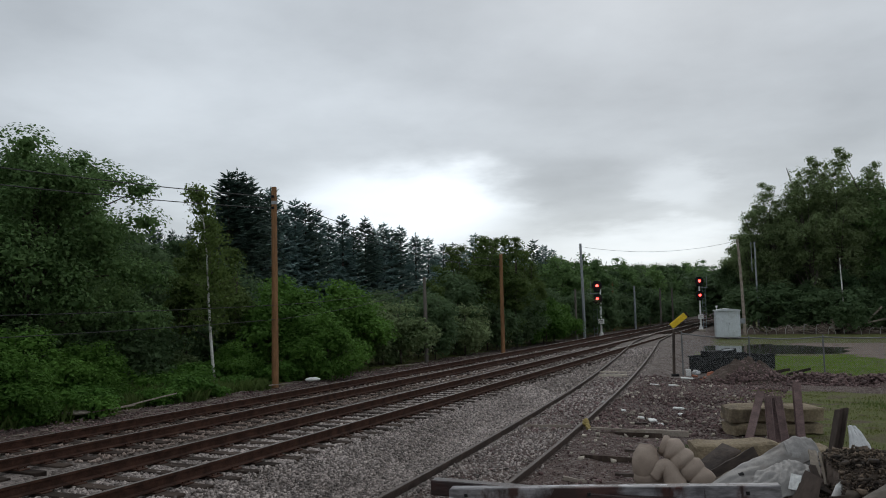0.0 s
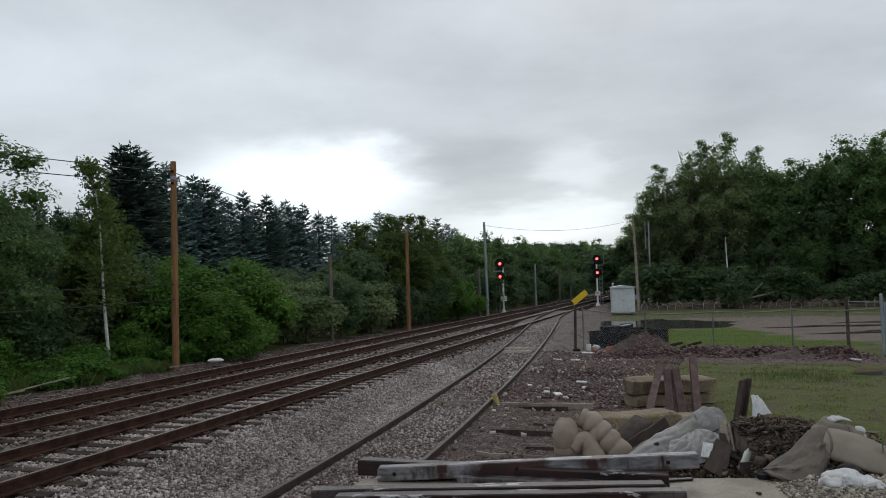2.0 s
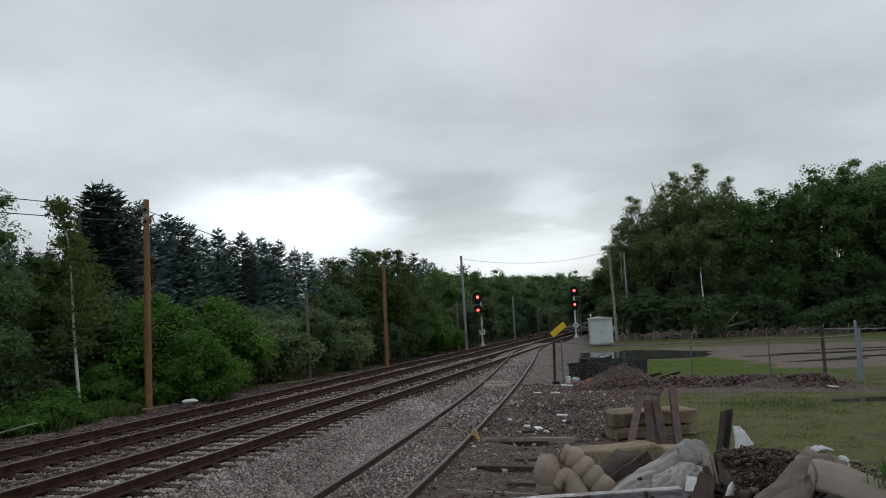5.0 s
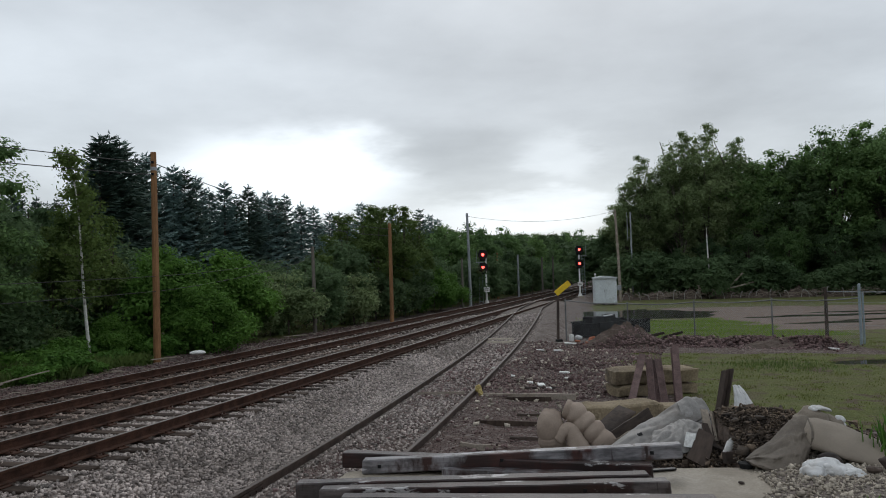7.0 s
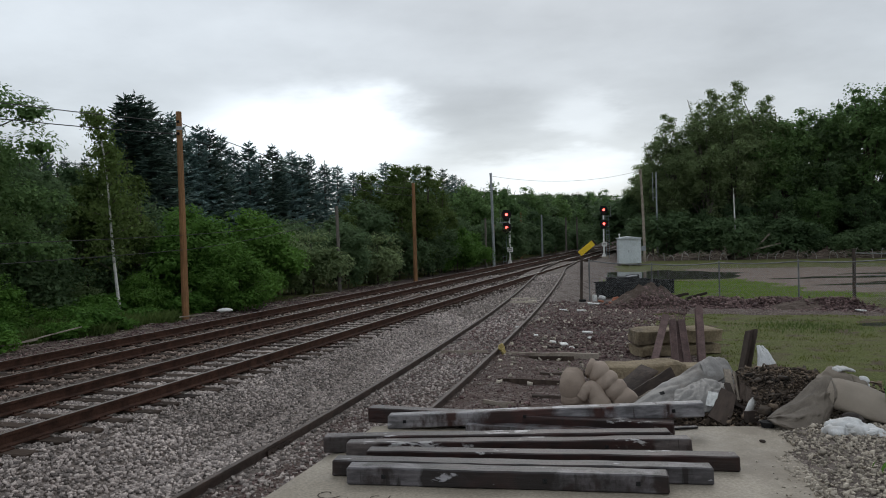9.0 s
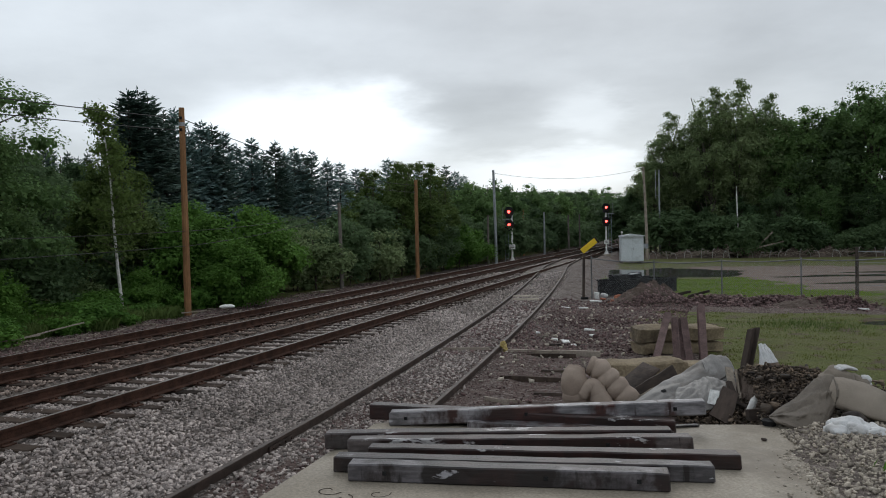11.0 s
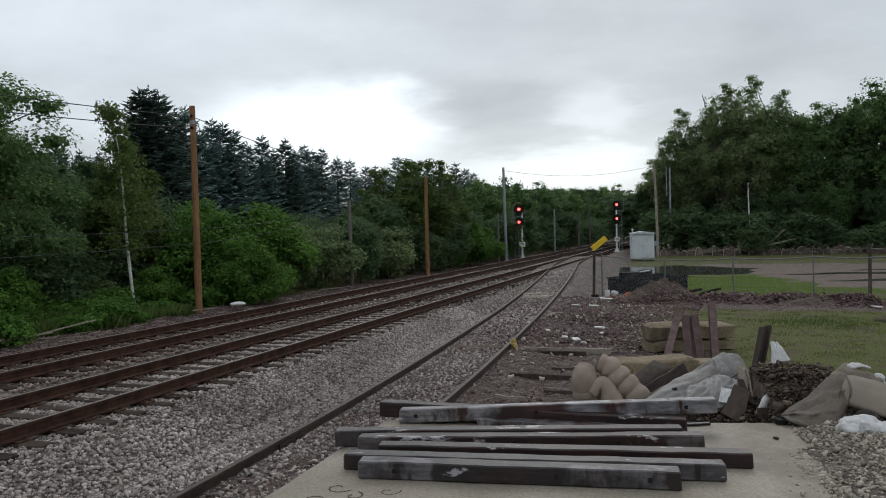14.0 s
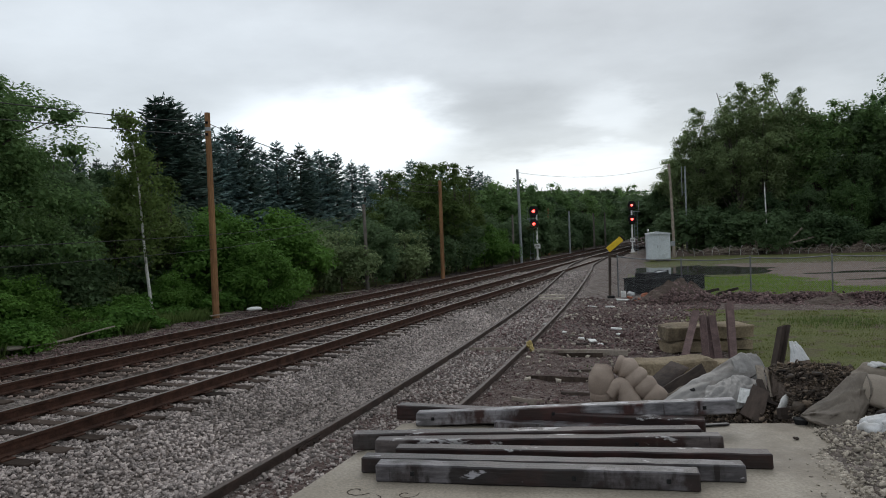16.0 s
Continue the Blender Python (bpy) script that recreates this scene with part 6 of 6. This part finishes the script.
box(bm, (3.7, 0.1, 0.06), (0, 0.76, 0.68), bevel=0.01)
part("rim", bm, M_black, tr)
for i, (x, y, w, d, h, m_) in enumerate(((-1.0, 0.2, 1.1, 0.5, 0.3, M_black), (0.2, 0.3, 0.6, 0.4, 0.35, M_black), (-0.5, -0.2, 0.9, 0.14, 0.05, M_galv))):
    bm = bmesh.new()
    box(bm, (w, d, h), (0, 0, h / 2), (0, 0, 12), bevel=0.02, jitter=0.02)
    o = part("scrap_piece", bm, m_)
    o.matrix_basis = tr.matrix_basis @ pose(x, y, 0.6 if i < 2 else 0.9)
    tagged(o, "dark scrap piece lying in the trough" if m_ == M_black else "pale scrap board lying in the trough", "scrap", "scrap in the trough")
bm = bmesh.new()
rod(bm, (0, 0, 0), (0, 0, 0.26), 0.09, 0.11, 16)
o = part("bucket", bm, M_white)
o.matrix_basis = pose(6.35, 32.2, gz(6.35, 32.2))
tagged(o, "white plastic bucket beside fence post", "bucket")
lumps("white_sack", (((6.75, 32.6, -0.1), (0.2, 0.16, 0.13), 0),), M_sack, "white sack beside black trough", "sack", 0.05, 5)

# yellow sign on dark post
ys_ = thing("yellow_sign", (5.76, 31.9, gz(5.76, 31.9)), "yellow board on a dark post beside siding", "sign")
bm = bmesh.new()
box(bm, (0.1, 0.1, 1.9), (0, 0, 0.93), (0, 1.5, 0), bevel=0.01)
part("post", bm, M_darkwood, ys_)
bm = bmesh.new()
box(bm, (0.74, 0.05, 0.24), (0.22, -0.08, 2.22), (0, -38, 0), bevel=0.02)
part("board", bm, M_yellow, ys_, "plain yellow board set slantwise")
bm = bmesh.new()
box(bm, (0.06, 0.07, 0.26), (0.55, -0.08, 2.46), (0, -38, 0), bevel=0.01)
part("board_tip", bm, M_darkwood, ys_)
bm = bmesh.new()
box(bm, (0.28, 0.24, 0.1), (0.02, 0, 0.05), bevel=0.02)
part("foot", bm, M_black, ys_)

# chain-link fence
fence = thing("chain_link_fence", (0, 0, 0), "grey galvanised chain-link fence with bent top rail", "fence")
FP = ((6.2, 32.5, 1.5), (8.7, 31.95, 1.3), (11.28, 31.3, 1.32), (13.5, 29.1, 1.4), (15.6, 26.8, 1.48))
for i, (x, y, h) in enumerate(FP):
    top = 1.95 if i == 4 else h + 0.04
    bm = bmesh.new()
    r = 0.05 if i == 4 else 0.03
    rod(bm, (x, y, gz(x, y) - 0.1), (x, y, top), r, seg=10)
    rod(bm, (x, y, top), (x, y, top + 0.05), r * 1.2, r * 0.5, seg=10)
    part("post", bm, M_steelblue if i == 4 else M_fence, fence, "tall blue-grey corner post" if i == 4 else "")
for (x1, y1, h1), (x2, y2, h2) in zip(FP, FP[1:]):
    pts = [(x1 + (x2 - x1) * t, y1 + (y2 - y1) * t, h1 + (h2 - h1) * t - 0.06 * math.sin(math.pi * t)) for t in np.linspace(0, 1, 8)]
    mesh_ob("top_rail", *tube(pts, 0.024, 8), M_fence, fence)
    ln, v, f = math.hypot(x2 - x1, y2 - y1), [], []
    dx, dy = (x2 - x1) / ln, (y2 - y1) / ln
    zb = gz((x1 + x2) / 2, (y1 + y2) / 2) + 0.03
    hh = min(h1, h2) - 0.06 - zb
    s = -hh
    while s < ln:
        for sg in (1, -1):
            a0, a1 = (s, s + hh) if sg == 1 else (s + hh, s)
            lo_, hi_ = min(a0, a1), max(a0, a1)
            c0, c1 = max(lo_, 0), min(hi_, ln)
            if c1 - c0 < 0.03:
                continue
            z_a = zb + hh * ((c0 - a0) / (a1 - a0))
            z_b = zb + hh * ((c1 - a0) / (a1 - a0))
            k0 = len(v)
            for c, z in ((c0, z_a), (c1, z_b)):
                for w in (-0.0022, 0.0022):
                    v.append((x1 + dx * c - dy * 0.003 * sg, y1 + dy * c + dx * 0.003 * sg, z + w))
            f.append((k0, k0 + 1, k0 + 3, k0 + 2))
        s += 0.075
    mesh_ob("wire_mesh", v, f, M_galv, fence)

fence2 = thing("wooden_fence", (0, 0, 0), "old fence with brown wooden post and wires", "fence")
for x, y, h in ((16.25, 30.3, 1.9), (19.5, 28.8, 1.5)):
    bm = bmesh.new()
    box(bm, (0.11, 0.11, h + 0.3), (x, y, h / 2 - 0.15 + gz(x, y) / 2), (0, 1, 20), bevel=0.015, jitter=0.02)
    part("post", bm, M_darkwood, fence2)
for z in (1.62, 1.2, 0.75, 0.3):
    mesh_ob("wire", *tube([(16.25, 30.3, z), (17.9, 29.5, z - 0.05), (19.5, 28.8, z - 0.02)], 0.018 if z > 1.5 else 0.008, 6), M_galv, fence2)

bp = thing("blue_post", (15.95, 27.2, gz(15.95, 27.2)), "thin blue-grey steel gate post", "post")
bm = bmesh.new()
rod(bm, (0, 0, -0.1), (0, 0, 1.85), 0.035)
part("post", bm, M_steelblue, bp)

# puddles
for i, (px, py, rx, ry) in enumerate(PUDDLES):
    vs = []
    for k in range(40):
        a = 2 * math.pi * k / 40
        q = 1.25 + 0.12 * math.sin(3 * a + i) + 0.08 * math.sin(7 * a + 2 * i)
        vs.append((px + rx * q * math.cos(a), py + ry * q * math.sin(a), YARD - 0.035))
    tagged(mesh_ob("puddle", vs, [tuple(range(40))], M_water), "still rain puddle on the muddy yard", "puddle", "puddles", "structure")

# signal cabinet
cb = thing("signal_cabinet", (16.2, 66.6, gz(16.2, 66.6)), "pale grey metal signal cabinet with low gable roof", "signal cabinet", rz=-8)
bm = bmesh.new()
box(bm, (1.9, 1.7, 2.15), (0, 0, 1.25), bevel=0.02)
part("body", bm, M_cabinet, cb)
bm = bmesh.new()
vs = [bm.verts.new(p) for p in ((-1.02, -1.05, 2.3), (1.02, -1.05, 2.3), (1.02, 1.05, 2.3), (-1.02, 1.05, 2.3), (-1.02, -1.05, 2.38), (1.02, -1.05, 2.38), (1.02, 1.05, 2.38), (-1.02, 1.05, 2.38), (0, -1.05, 2.52), (0, 1.05, 2.52))]
for q in ((0, 3, 2, 1), (0, 1, 5, 8, 4), (2, 3, 7, 9, 6), (1, 2, 6, 5), (3, 0, 4, 7), (4, 8, 9, 7), (8, 5, 6, 9)):
    bm.faces.new([vs[i] for i in q])
part("roof", bm, M_cabinet, cb)
for s in (-1, 1):
    bm = bmesh.new()
    box(bm, (0.86, 0.03, 1.95), (s * 0.45, -0.865, 1.25), bevel=0.008)
    d = part("door", bm, M_cabinet, cb)
    bm = bmesh.new()
    box(bm, (0.04, 0.05, 0.2), (s * 0.1, -0.9, 1.25), bevel=0.01)
    part("handle", bm, M_galv, d)
for s in (-0.85, 0, 0.85):
    bm = bmesh.new()
    box(bm, (0.2, 1.7, 0.4), (s, 0, 0.02), bevel=0.02)
    part("footing", bm, M_greypole, cb)
bm = bmesh.new()
box(bm, (0.42, 0.25, 0.42), (1.17, -0.4, 1.45), bevel=0.02)
part("meter_box", bm, M_galv, cb)
bm = bmesh.new()
rod(bm, (-0.85, -0.8, 2.4), (-0.85, -0.8, 2.65), 0.03)
bmesh.ops.create_uvsphere(bm, u_segments=12, v_segments=8, radius=0.09, matrix=Matrix.Translation((-0.85, -0.8, 2.68)))
part("lamp", bm, M_white, cb)


def signal(at, height, side, label, gap=1.1, off=0.0):
    """A two-headed colour-light signal on a white mast with ladder and plate."""
    e = thing("railway_signal", at, label, "railway signal", "red signals")
    bm = bmesh.new()
    rod(bm, (0, 0, 0), (0, 0, 0.5), 0.28, 0.12, 12)
    rod(bm, (0, 0, 0.4), (0, 0, height - 0.2), 0.085, 0.075, 12)
    part("mast", bm, M_white, e)
    bm = bmesh.new()
    box(bm, (0.7, 0.7, 0.3), (0, 0, 0.0), bevel=0.03)
    part("footing", bm, M_concrete, e)
    for z in (height - 0.35, height - 0.35 - gap):
        bm = bmesh.new()
        rod(bm, (off, -0.16, z), (off, -0.2, z), 0.42, 0.42, 24)
        h = part("signal_head", bm, M_black, e, "round black backing disc")
        bm = bmesh.new()
        box(bm, (0.5, 0.35, 0.95), (off, 0.04, z - 0.05), bevel=0.05)
        part("housing", bm, M_black, h)
        bm = bmesh.new()
        rod(bm, (off, -0.21, z), (off, -0.27, z), 0.115, 0.115, 20)
        part("lens", bm, M_lamp, h, "lit red lens")
        bm = bmesh.new()
        n0 = 12
        for q in range(n0):
            a0, a1 = math.pi * q / n0, math.pi * (q + 1) / n0
            vv_ = [bm.verts.new((off + 0.21 * math.cos(a), yy, z + 0.21 * math.sin(a))) for a, yy in ((a0, -0.2), (a1, -0.2), (a1, -0.5), (a0, -0.5))]
            bm.faces.new(vv_)
        bmesh.ops.solidify(bm, geom=bm.faces[:], thickness=0.012)
        part("visor", bm, M_black, h)
    bm = bmesh.new()
    for s in (0.28, 0.58):
        rod(bm, (side * s, 0.15, 0), (side * s, 0.1, height - 0.9), 0.02, seg=6)
    for i in range(int((height - 1) / 0.4)):
        rod(bm, (side * 0.28, 0.13, 0.4 + i * 0.4), (side * 0.58, 0.13, 0.4 + i * 0.4), 0.015, seg=6)
    part("ladder", bm, M_steelblue, e)
    bm = bmesh.new()
    box(bm, (0.62, 0.45, 0.05), (side * 0.5, 0.1, height - 1.0))
    rod(bm, (side * 0.75, 0.1, height - 1.0), (side * 0.75, 0.1, height + 0.05), 0.02, seg=6)
    part("platform", bm, M_galv, e)
    bm = bmesh.new()
    box(bm, (0.5, 0.04, 0.42), (0, -0.13, 1.4), bevel=0.01)
    pl = part("number_plate", bm, M_white, e, "white plate with grey bars")
    for q in range(2):
        bm = bmesh.new()
        box(bm, (0.32, 0.006, 0.05), (0, -0.154, 1.47 - q * 0.12))
        part("bar", bm, M_greypole, pl)
    return e


signal((5.75, 65.2, gz(5.75, 65.2)), 4.72, -1, "two-headed railway signal showing red on white mast", 1.1, -0.25)
signal((16.6, 78.7, gz(16.6, 78.7)), 5.28, 1, "farther two-headed railway signal showing red with ladder", 1.42)


def pole(at, h, r, material, label, name="utility_pole", lean=(0, 0), arm=False):
    e = thing(name, at, label, "utility pole" if name == "utility_pole" else "mast", "poles by the line")
    pts = [(lean[0] * t * t, lean[1] * t * t, -0.2 + (h + 0.2) * t) for t in np.linspace(0, 1, 6)]
    mesh_ob("shaft", *tube(pts, [r * (1 - 0.25 * t) for t in np.linspace(0, 1, 6)], 12), material, e)
    if arm:
        for z in (h - 0.35, h - 0.75):
            bm = bmesh.new()
            rod(bm, (lean[0] * 0.9 - 0.02, -r - 0.03, z), (lean[0] * 0.9 + 0.02, r + 0.03, z), 0.02, seg=6)
            box(bm, (0.09, 0.06, 0.08), (lean[0] * 0.9, -r, z), bevel=0.01)
            part("insulator", bm, M_black, e)
        bm = bmesh.new()
        rod(bm, (lean[0], lean[1], h - 0.62), (lean[0], lean[1], h - 0.5), r * 0.83, seg=12)
        part("band", bm, M_galv, e)
    return e


pole((-8.78, 26.05, gz(-8.78, 26.05)), 7.05, 0.125, M_pole, "reddish brown wooden utility pole with cables", lean=(-0.03, 0), arm=True)
pole((-5.05, 37.4, gz(-5.05, 37.4)), 4.2, 0.1, M_greypole, "short grey wooden pole in bushes", lean=(-0.05, 0))
pole((-1.55, 43.5, gz(-1.55, 43.5)), 5.7, 0.12, M_pole, "brown wooden pole among trees")
pole((4.25, 63.4, gz(4.25, 63.4)), 7.8, 0.13, M_galv, "tall pale grey pole beside railway signal", lean=(-0.1, 0))
pole((3.45, 60.4, gz(3.45, 60.4)), 4.0, 0.1, M_greypole, "short dark grey pole by bushes")
pole((10.93, 83.8, gz(10.93, 83.8)), 4.8, 0.12, M_galv, "pale pole beside distant track")
pole((8.64, 83.7, gz(8.64, 83.7)), 5.2, 0.11, M_pole, "thin brown pole at wood edge")
pole((15.3, 94.5, gz(15.3, 94.5)), 4.5, 0.13, M_greypole, "distant grey pole by the line")
pole((18.6, 105.5, gz(18.6, 105.5)), 4.8, 0.13, M_greypole, "distant grey pole by the line")
pole((19.2, 72.8, gz(19.2, 72.8)), 8.8, 0.15, M_deadwood, "tall weathered wooden pole behind signal cabinet", lean=(-0.25, 0))
mast = pole((21.9, 78.0, gz(21.9, 78)), 8.9, 0.1, M_galv, "slim galvanised antenna mast at yard edge", name="antenna_mast")
bm = bmesh.new()
rod(bm, (0, 0, 2.6), (0, 0, 2.9), 0.16, seg=10)
part("collar", bm, M_galv, mast)
bm = bmesh.new()
rod(bm, (-0.35, 0, 6.0), (-0.35, 0, 8.9), 0.04, seg=8)
rod(bm, (-0.35, 0, 6.3), (0, 0, 6.3), 0.025, seg=6)
part("side_antenna", bm, M_galv, mast)


def cable(a, b, sag, r, label):
    pts = []
    for t in np.linspace(0, 1, 24):
        p = lerp3(a, b, t)
        pts.append((p[0], p[1], p[2] - sag * 4 * t * (1 - t)))
    o = mesh_ob("cable", *tube(pts, r, 5), M_wire)
    return tagged(o, label, "cable", "overhead cables")


for dz, r in ((6.75, 0.014), (6.35, 0.014)):
    cable((-8.8, 26.0, dz), (-20.9, -13.6, dz), 0.85, r, "black overhead cable sagging between poles")
    cable((-8.8, 26.0, dz), (-1.57, 43.5, dz - 1.3), 0.45, r, "black overhead cable sagging between poles")
for z0, z1 in ((2.45, 3.75), (2.95, 3.95)):
    cable((-8.65, 26.3, z0), (-5.05, 37.4, z1), 0.15, 0.01, "thin low cable along the bushes")
    cable((-8.65, 26.3, z0), (-20.8, -13.4, z0 + 0.6), 0.5, 0.01, "thin low cable along the bushes")
cable((19.0, 72.8, 8.5), (4.15, 63.4, 7.6), 0.7, 0.012, "thin cable across the tracks")
for x, y in ((-21.0, -13.7),):
    pole((x, y, gz(x, y)), 7.1, 0.125, M_pole, "brown wooden utility pole with cables", arm=True)

# brush bank at the far edge of the yard
for i in range(7):
    x = 20.5 + i * 3.1
    mound("brush_bank", x, 76.2 - i * 0.95, 2.4, 1.1, 0.55 + 0.2 * (i % 3), M_soil, "bank of brown brush at yard edge", "brush bank", seed=30 + i)
vs, fs = [], []
for i in range(420):
    x = rt.uniform(21, 42)
    y = 75.6 - (x - 20.5) * 0.305 + rt.uniform(-0.8, 0.8)
    a, ln = rt.uniform(0, 6.28), rt.uniform(0.4, 1.5)
    p0 = Vector((x, y, gz(x, y) + rt.uniform(0.1, 0.6)))
    v, f = tube([p0, p0 + Vector((math.cos(a) * ln, math.sin(a) * ln, rt.uniform(-0.1, 0.5)))], [0.02, 0.01], 3)
    fs += [tuple(q + len(vs) for q in g) for g in f]
    vs += v
tagged(mesh_ob("brush_sticks", vs, fs, M_deadwood), "tangle of dead sticks on the brush bank", "brush", kind="stuff")
for i in range(26):
    x = 19.8 + i * 0.82 + rt.uniform(-0.25, 0.25)
    y = 75.0 - (x - 20.5) * 0.305 + rt.uniform(-0.4, 0.4)
    h, w = rt.uniform(0.5, 0.95), rt.choice((-1, 1, 1)) * rt.uniform(0.12, 0.4)
    pts = [(x + w * (1 - math.cos(t * 1.9)), y, gz(x, y) + h * math.sin(t * 1.95)) for t in np.linspace(0, 1, 10)]
    pts[0] = (pts[0][0], pts[0][1], gz(x, y) - 0.1)
    tagged(mesh_ob("bent_pipe", *tube(pts, 0.027, 6), M_pale), "pale bent plastic pipe sticking up from bank", "pipe", "bent pipes")
board_between("dead_log", (29.4, 73.4, 0.3), (31.2, 73.0, 2.2), 0.14, 0.14, M_deadwood, "dead grey log jutting from brush bank", "log", "dead logs", 0, 1)
board_between("dead_log", (28.8, 73.2, 0.5), (32.0, 72.4, 1.3), 0.14, 0.14, M_deadwood, "dead grey log lying on brush bank", "log", "dead logs", 0, 2)
pal = thing("wooden_pallet", (27.7, 73.6, gz(27.7, 73.6) + 0.3), "pale wooden crate on the brush bank", "crate")
for z in (0.2, 0.55, 0.95):
    bm = bmesh.new()
    box(bm, (1.5, 0.7, 0.12), (0, 0, z), (0, rt.uniform(-4, 4), 0), bevel=0.02)
    part("slat", bm, M_deadwood, pal)
for s in (-0.6, 0.6):
    bm = bmesh.new()
    box(bm, (0.12, 0.6, 1.1), (s, 0, 0.4))
    part("upright", bm, M_deadwood, pal)

# ---- verge litter by the far track ----
for a, b in (((-10.6, 19.2, 0.28), (-9.9, 20.9, 0.45)), ((-10.9, 18.4, 0.26), (-10.2, 19.2, 0.33)), ((-8.6, 24.9, 0.27), (-7.9, 25.3, 0.3)), ((-5.9, 33.5, 0.25), (-4.9, 34.0, 0.3))):
    board_between("dead_branch", a, b, 0.03, 0.03, M_deadwood, "pale dead branch lying on the verge", "branch", "dead branches", 0, 2)
lumps("pale_stone", (((-7.6, 26.6, 0.3), (0.3, 0.15, 0.07), 0),), M_white, "pale flat stone beside far track", "stone", 0.03, 5)
lumps("pale_stone", (((-11.3, 18.3, 0.26), (0.4, 0.2, 0.07), 0),), M_gravel, "pale flat stone beside far track", "stone", 0.03, 5)

vs, fs = [], []
for i in range(330):
    y = rt.uniform(13, 44)
    x = FAR_C + SLOPE * y - rt.uniform(2.2, 4.7)
    a, ln = rt.uniform(0, 6.28), rt.uniform(0.1, 0.55)
    p0 = Vector((x, y, gz(x, y) + 0.015))
    v, f = tube([p0, p0 + Vector((math.cos(a) * ln * 0.5, math.sin(a) * ln * 0.5, rt.uniform(0.0, 0.05))), p0 + Vector((math.cos(a + 0.4) * ln, math.sin(a + 0.4) * ln, rt.uniform(0, 0.04)))], [0.012, 0.01, 0.005], 4)
    fs += [tuple(q + len(vs) for q in g) for g in f]
    vs += v
tagged(mesh_ob("verge_sticks", vs, fs, M_deadwood), "dead twigs and splinters along the track verge", "sticks", kind="stuff")
k = 5000
ry = nr.uniform(12, 42, k)
rx = FAR_C + SLOPE * ry - nr.uniform(1.9, 5.0, k)
stones("verge_stones", rx, ry, nr.uniform(0.03, 0.08, k), M_rubble, "dark stones and dirt along the track verge", "stones", None, 19, 0.6)

# ---- grass ----


def blades(name, xs, ys, h, w, material, label, seed):
    rng = np.random.default_rng(seed)
    n = len(xs)
    z = ground_z(xs, ys) - 0.01
    a = rng.uniform(0, 6.283, n)
    hh = h * rng.uniform(0.45, 1.3, n)
    ln = rng.uniform(0.1, 0.6, n) * hh
    b = rng.uniform(0, 6.283, n)
    v = np.empty((n, 4, 3))
    for i, (s, u, k) in enumerate(((-1, 0, 0), (1, 0, 0), (0.55, 0.6, 0.35), (-0.05, 1, 1))):
        v[:, i, 0] = xs + s * w * np.cos(a) + k * ln * np.cos(b)
        v[:, i, 1] = ys + s * w * np.sin(a) + k * ln * np.sin(b)
        v[:, i, 2] = z + hh * u
    ob = new(name, quads_mesh(name, v.reshape(-1, 3), material))
    return tagged(ob, label, "grass", kind="stuff")


k = 90000
lx, ly = nr.uniform(4, 19, k), 9.5 + 20 * nr.uniform(0, 1, k)
_, lg, _ = zone_weights(lx, ly)
clump = rough_noise(lx * 2.3, ly * 2.3) + 0.6 * rough_noise(lx * 6.1 + 3, ly * 5.7)
keep = (nr.uniform(size=k) < lg * (0.15 + 0.9 * clump)) & (ground_z(lx, ly) < 0.3)
blades("lawn_grass", lx[keep], ly[keep], 0.055, 0.008, L_grass, "short patchy green yard grass", 51)
k = 34000
lx, ly = nr.uniform(9, 18, k), nr.uniform(31, 48, k)
_, lg, _ = zone_weights(lx, ly)
keep = (nr.uniform(size=k) < lg * 0.8) & (((lx - 14.6) / 5.4) ** 2 + ((ly - 51) / 7.5) ** 2 > 1)
blades("lawn_grass", lx[keep], ly[keep], 0.06, 0.02, L_wet, "bright green wet grass beyond the fence", 52)
k = 1500
lx, ly = 10.4 + nr.normal(size=k) * 0.9, 22.0 + nr.normal(size=k) * 0.75
blades("tall_grass", lx, ly, 0.09, 0.008, L_olive, "tuft of taller dull grass in yard", 53)
k = 30000
ly = nr.uniform(9, 26, k)
lx = FAR_C + SLOPE * ly - 4.9 - 0.5 * rough_noise(ly * 2.1, ly) - nr.uniform(0, 1, k) ** 1.2 * 7
blades("verge_grass", lx, ly, 0.36, 0.01, L_olive, "tall green grass on the verge", 54)
k = 160
lx, ly = 3.62 + nr.normal(size=k) * 0.1, 5.75 + nr.normal(size=k) * 0.08
blades("grass_tuft", lx, ly, 0.26, 0.006, L_weed, "grass tuft growing in the gravel", 55)
k = 500
lx, ly = 3.3 + nr.normal(size=k) * 0.45, 15.6 + nr.normal(size=k) * 0.4
blades("moss_grass", lx, ly, 0.06, 0.012, L_olive, "short mossy grass beside stone blocks", 56)

for cx, cy, k in ((2.62, 4.45, 40), (2.75, 4.1, 45)):
    lx, ly = cx + nr.normal(size=k) * 0.07, cy + nr.normal(size=k) * 0.07
    blades("grass_tuft", lx, ly, 0.1, 0.004, L_weed, "grass tuft growing in the gravel", 60 + k)
snag = thing("birch_snag", (28.5, 74.6, gz(28.5, 74.6)), "bare white birch trunk before the dark wood", "birch trunk")
pts = [(0.05 * math.sin(5 * t), 0, -0.1 + 7.0 * t) for t in np.linspace(0, 1, 10)]
mesh_ob("trunk", *tube(pts, [0.085 * (1 - 0.4 * t) for t in np.linspace(0, 1, 10)], 8), M_birch, snag)
plant(FARB1, 28.2, 73.2, 0.85, 33)
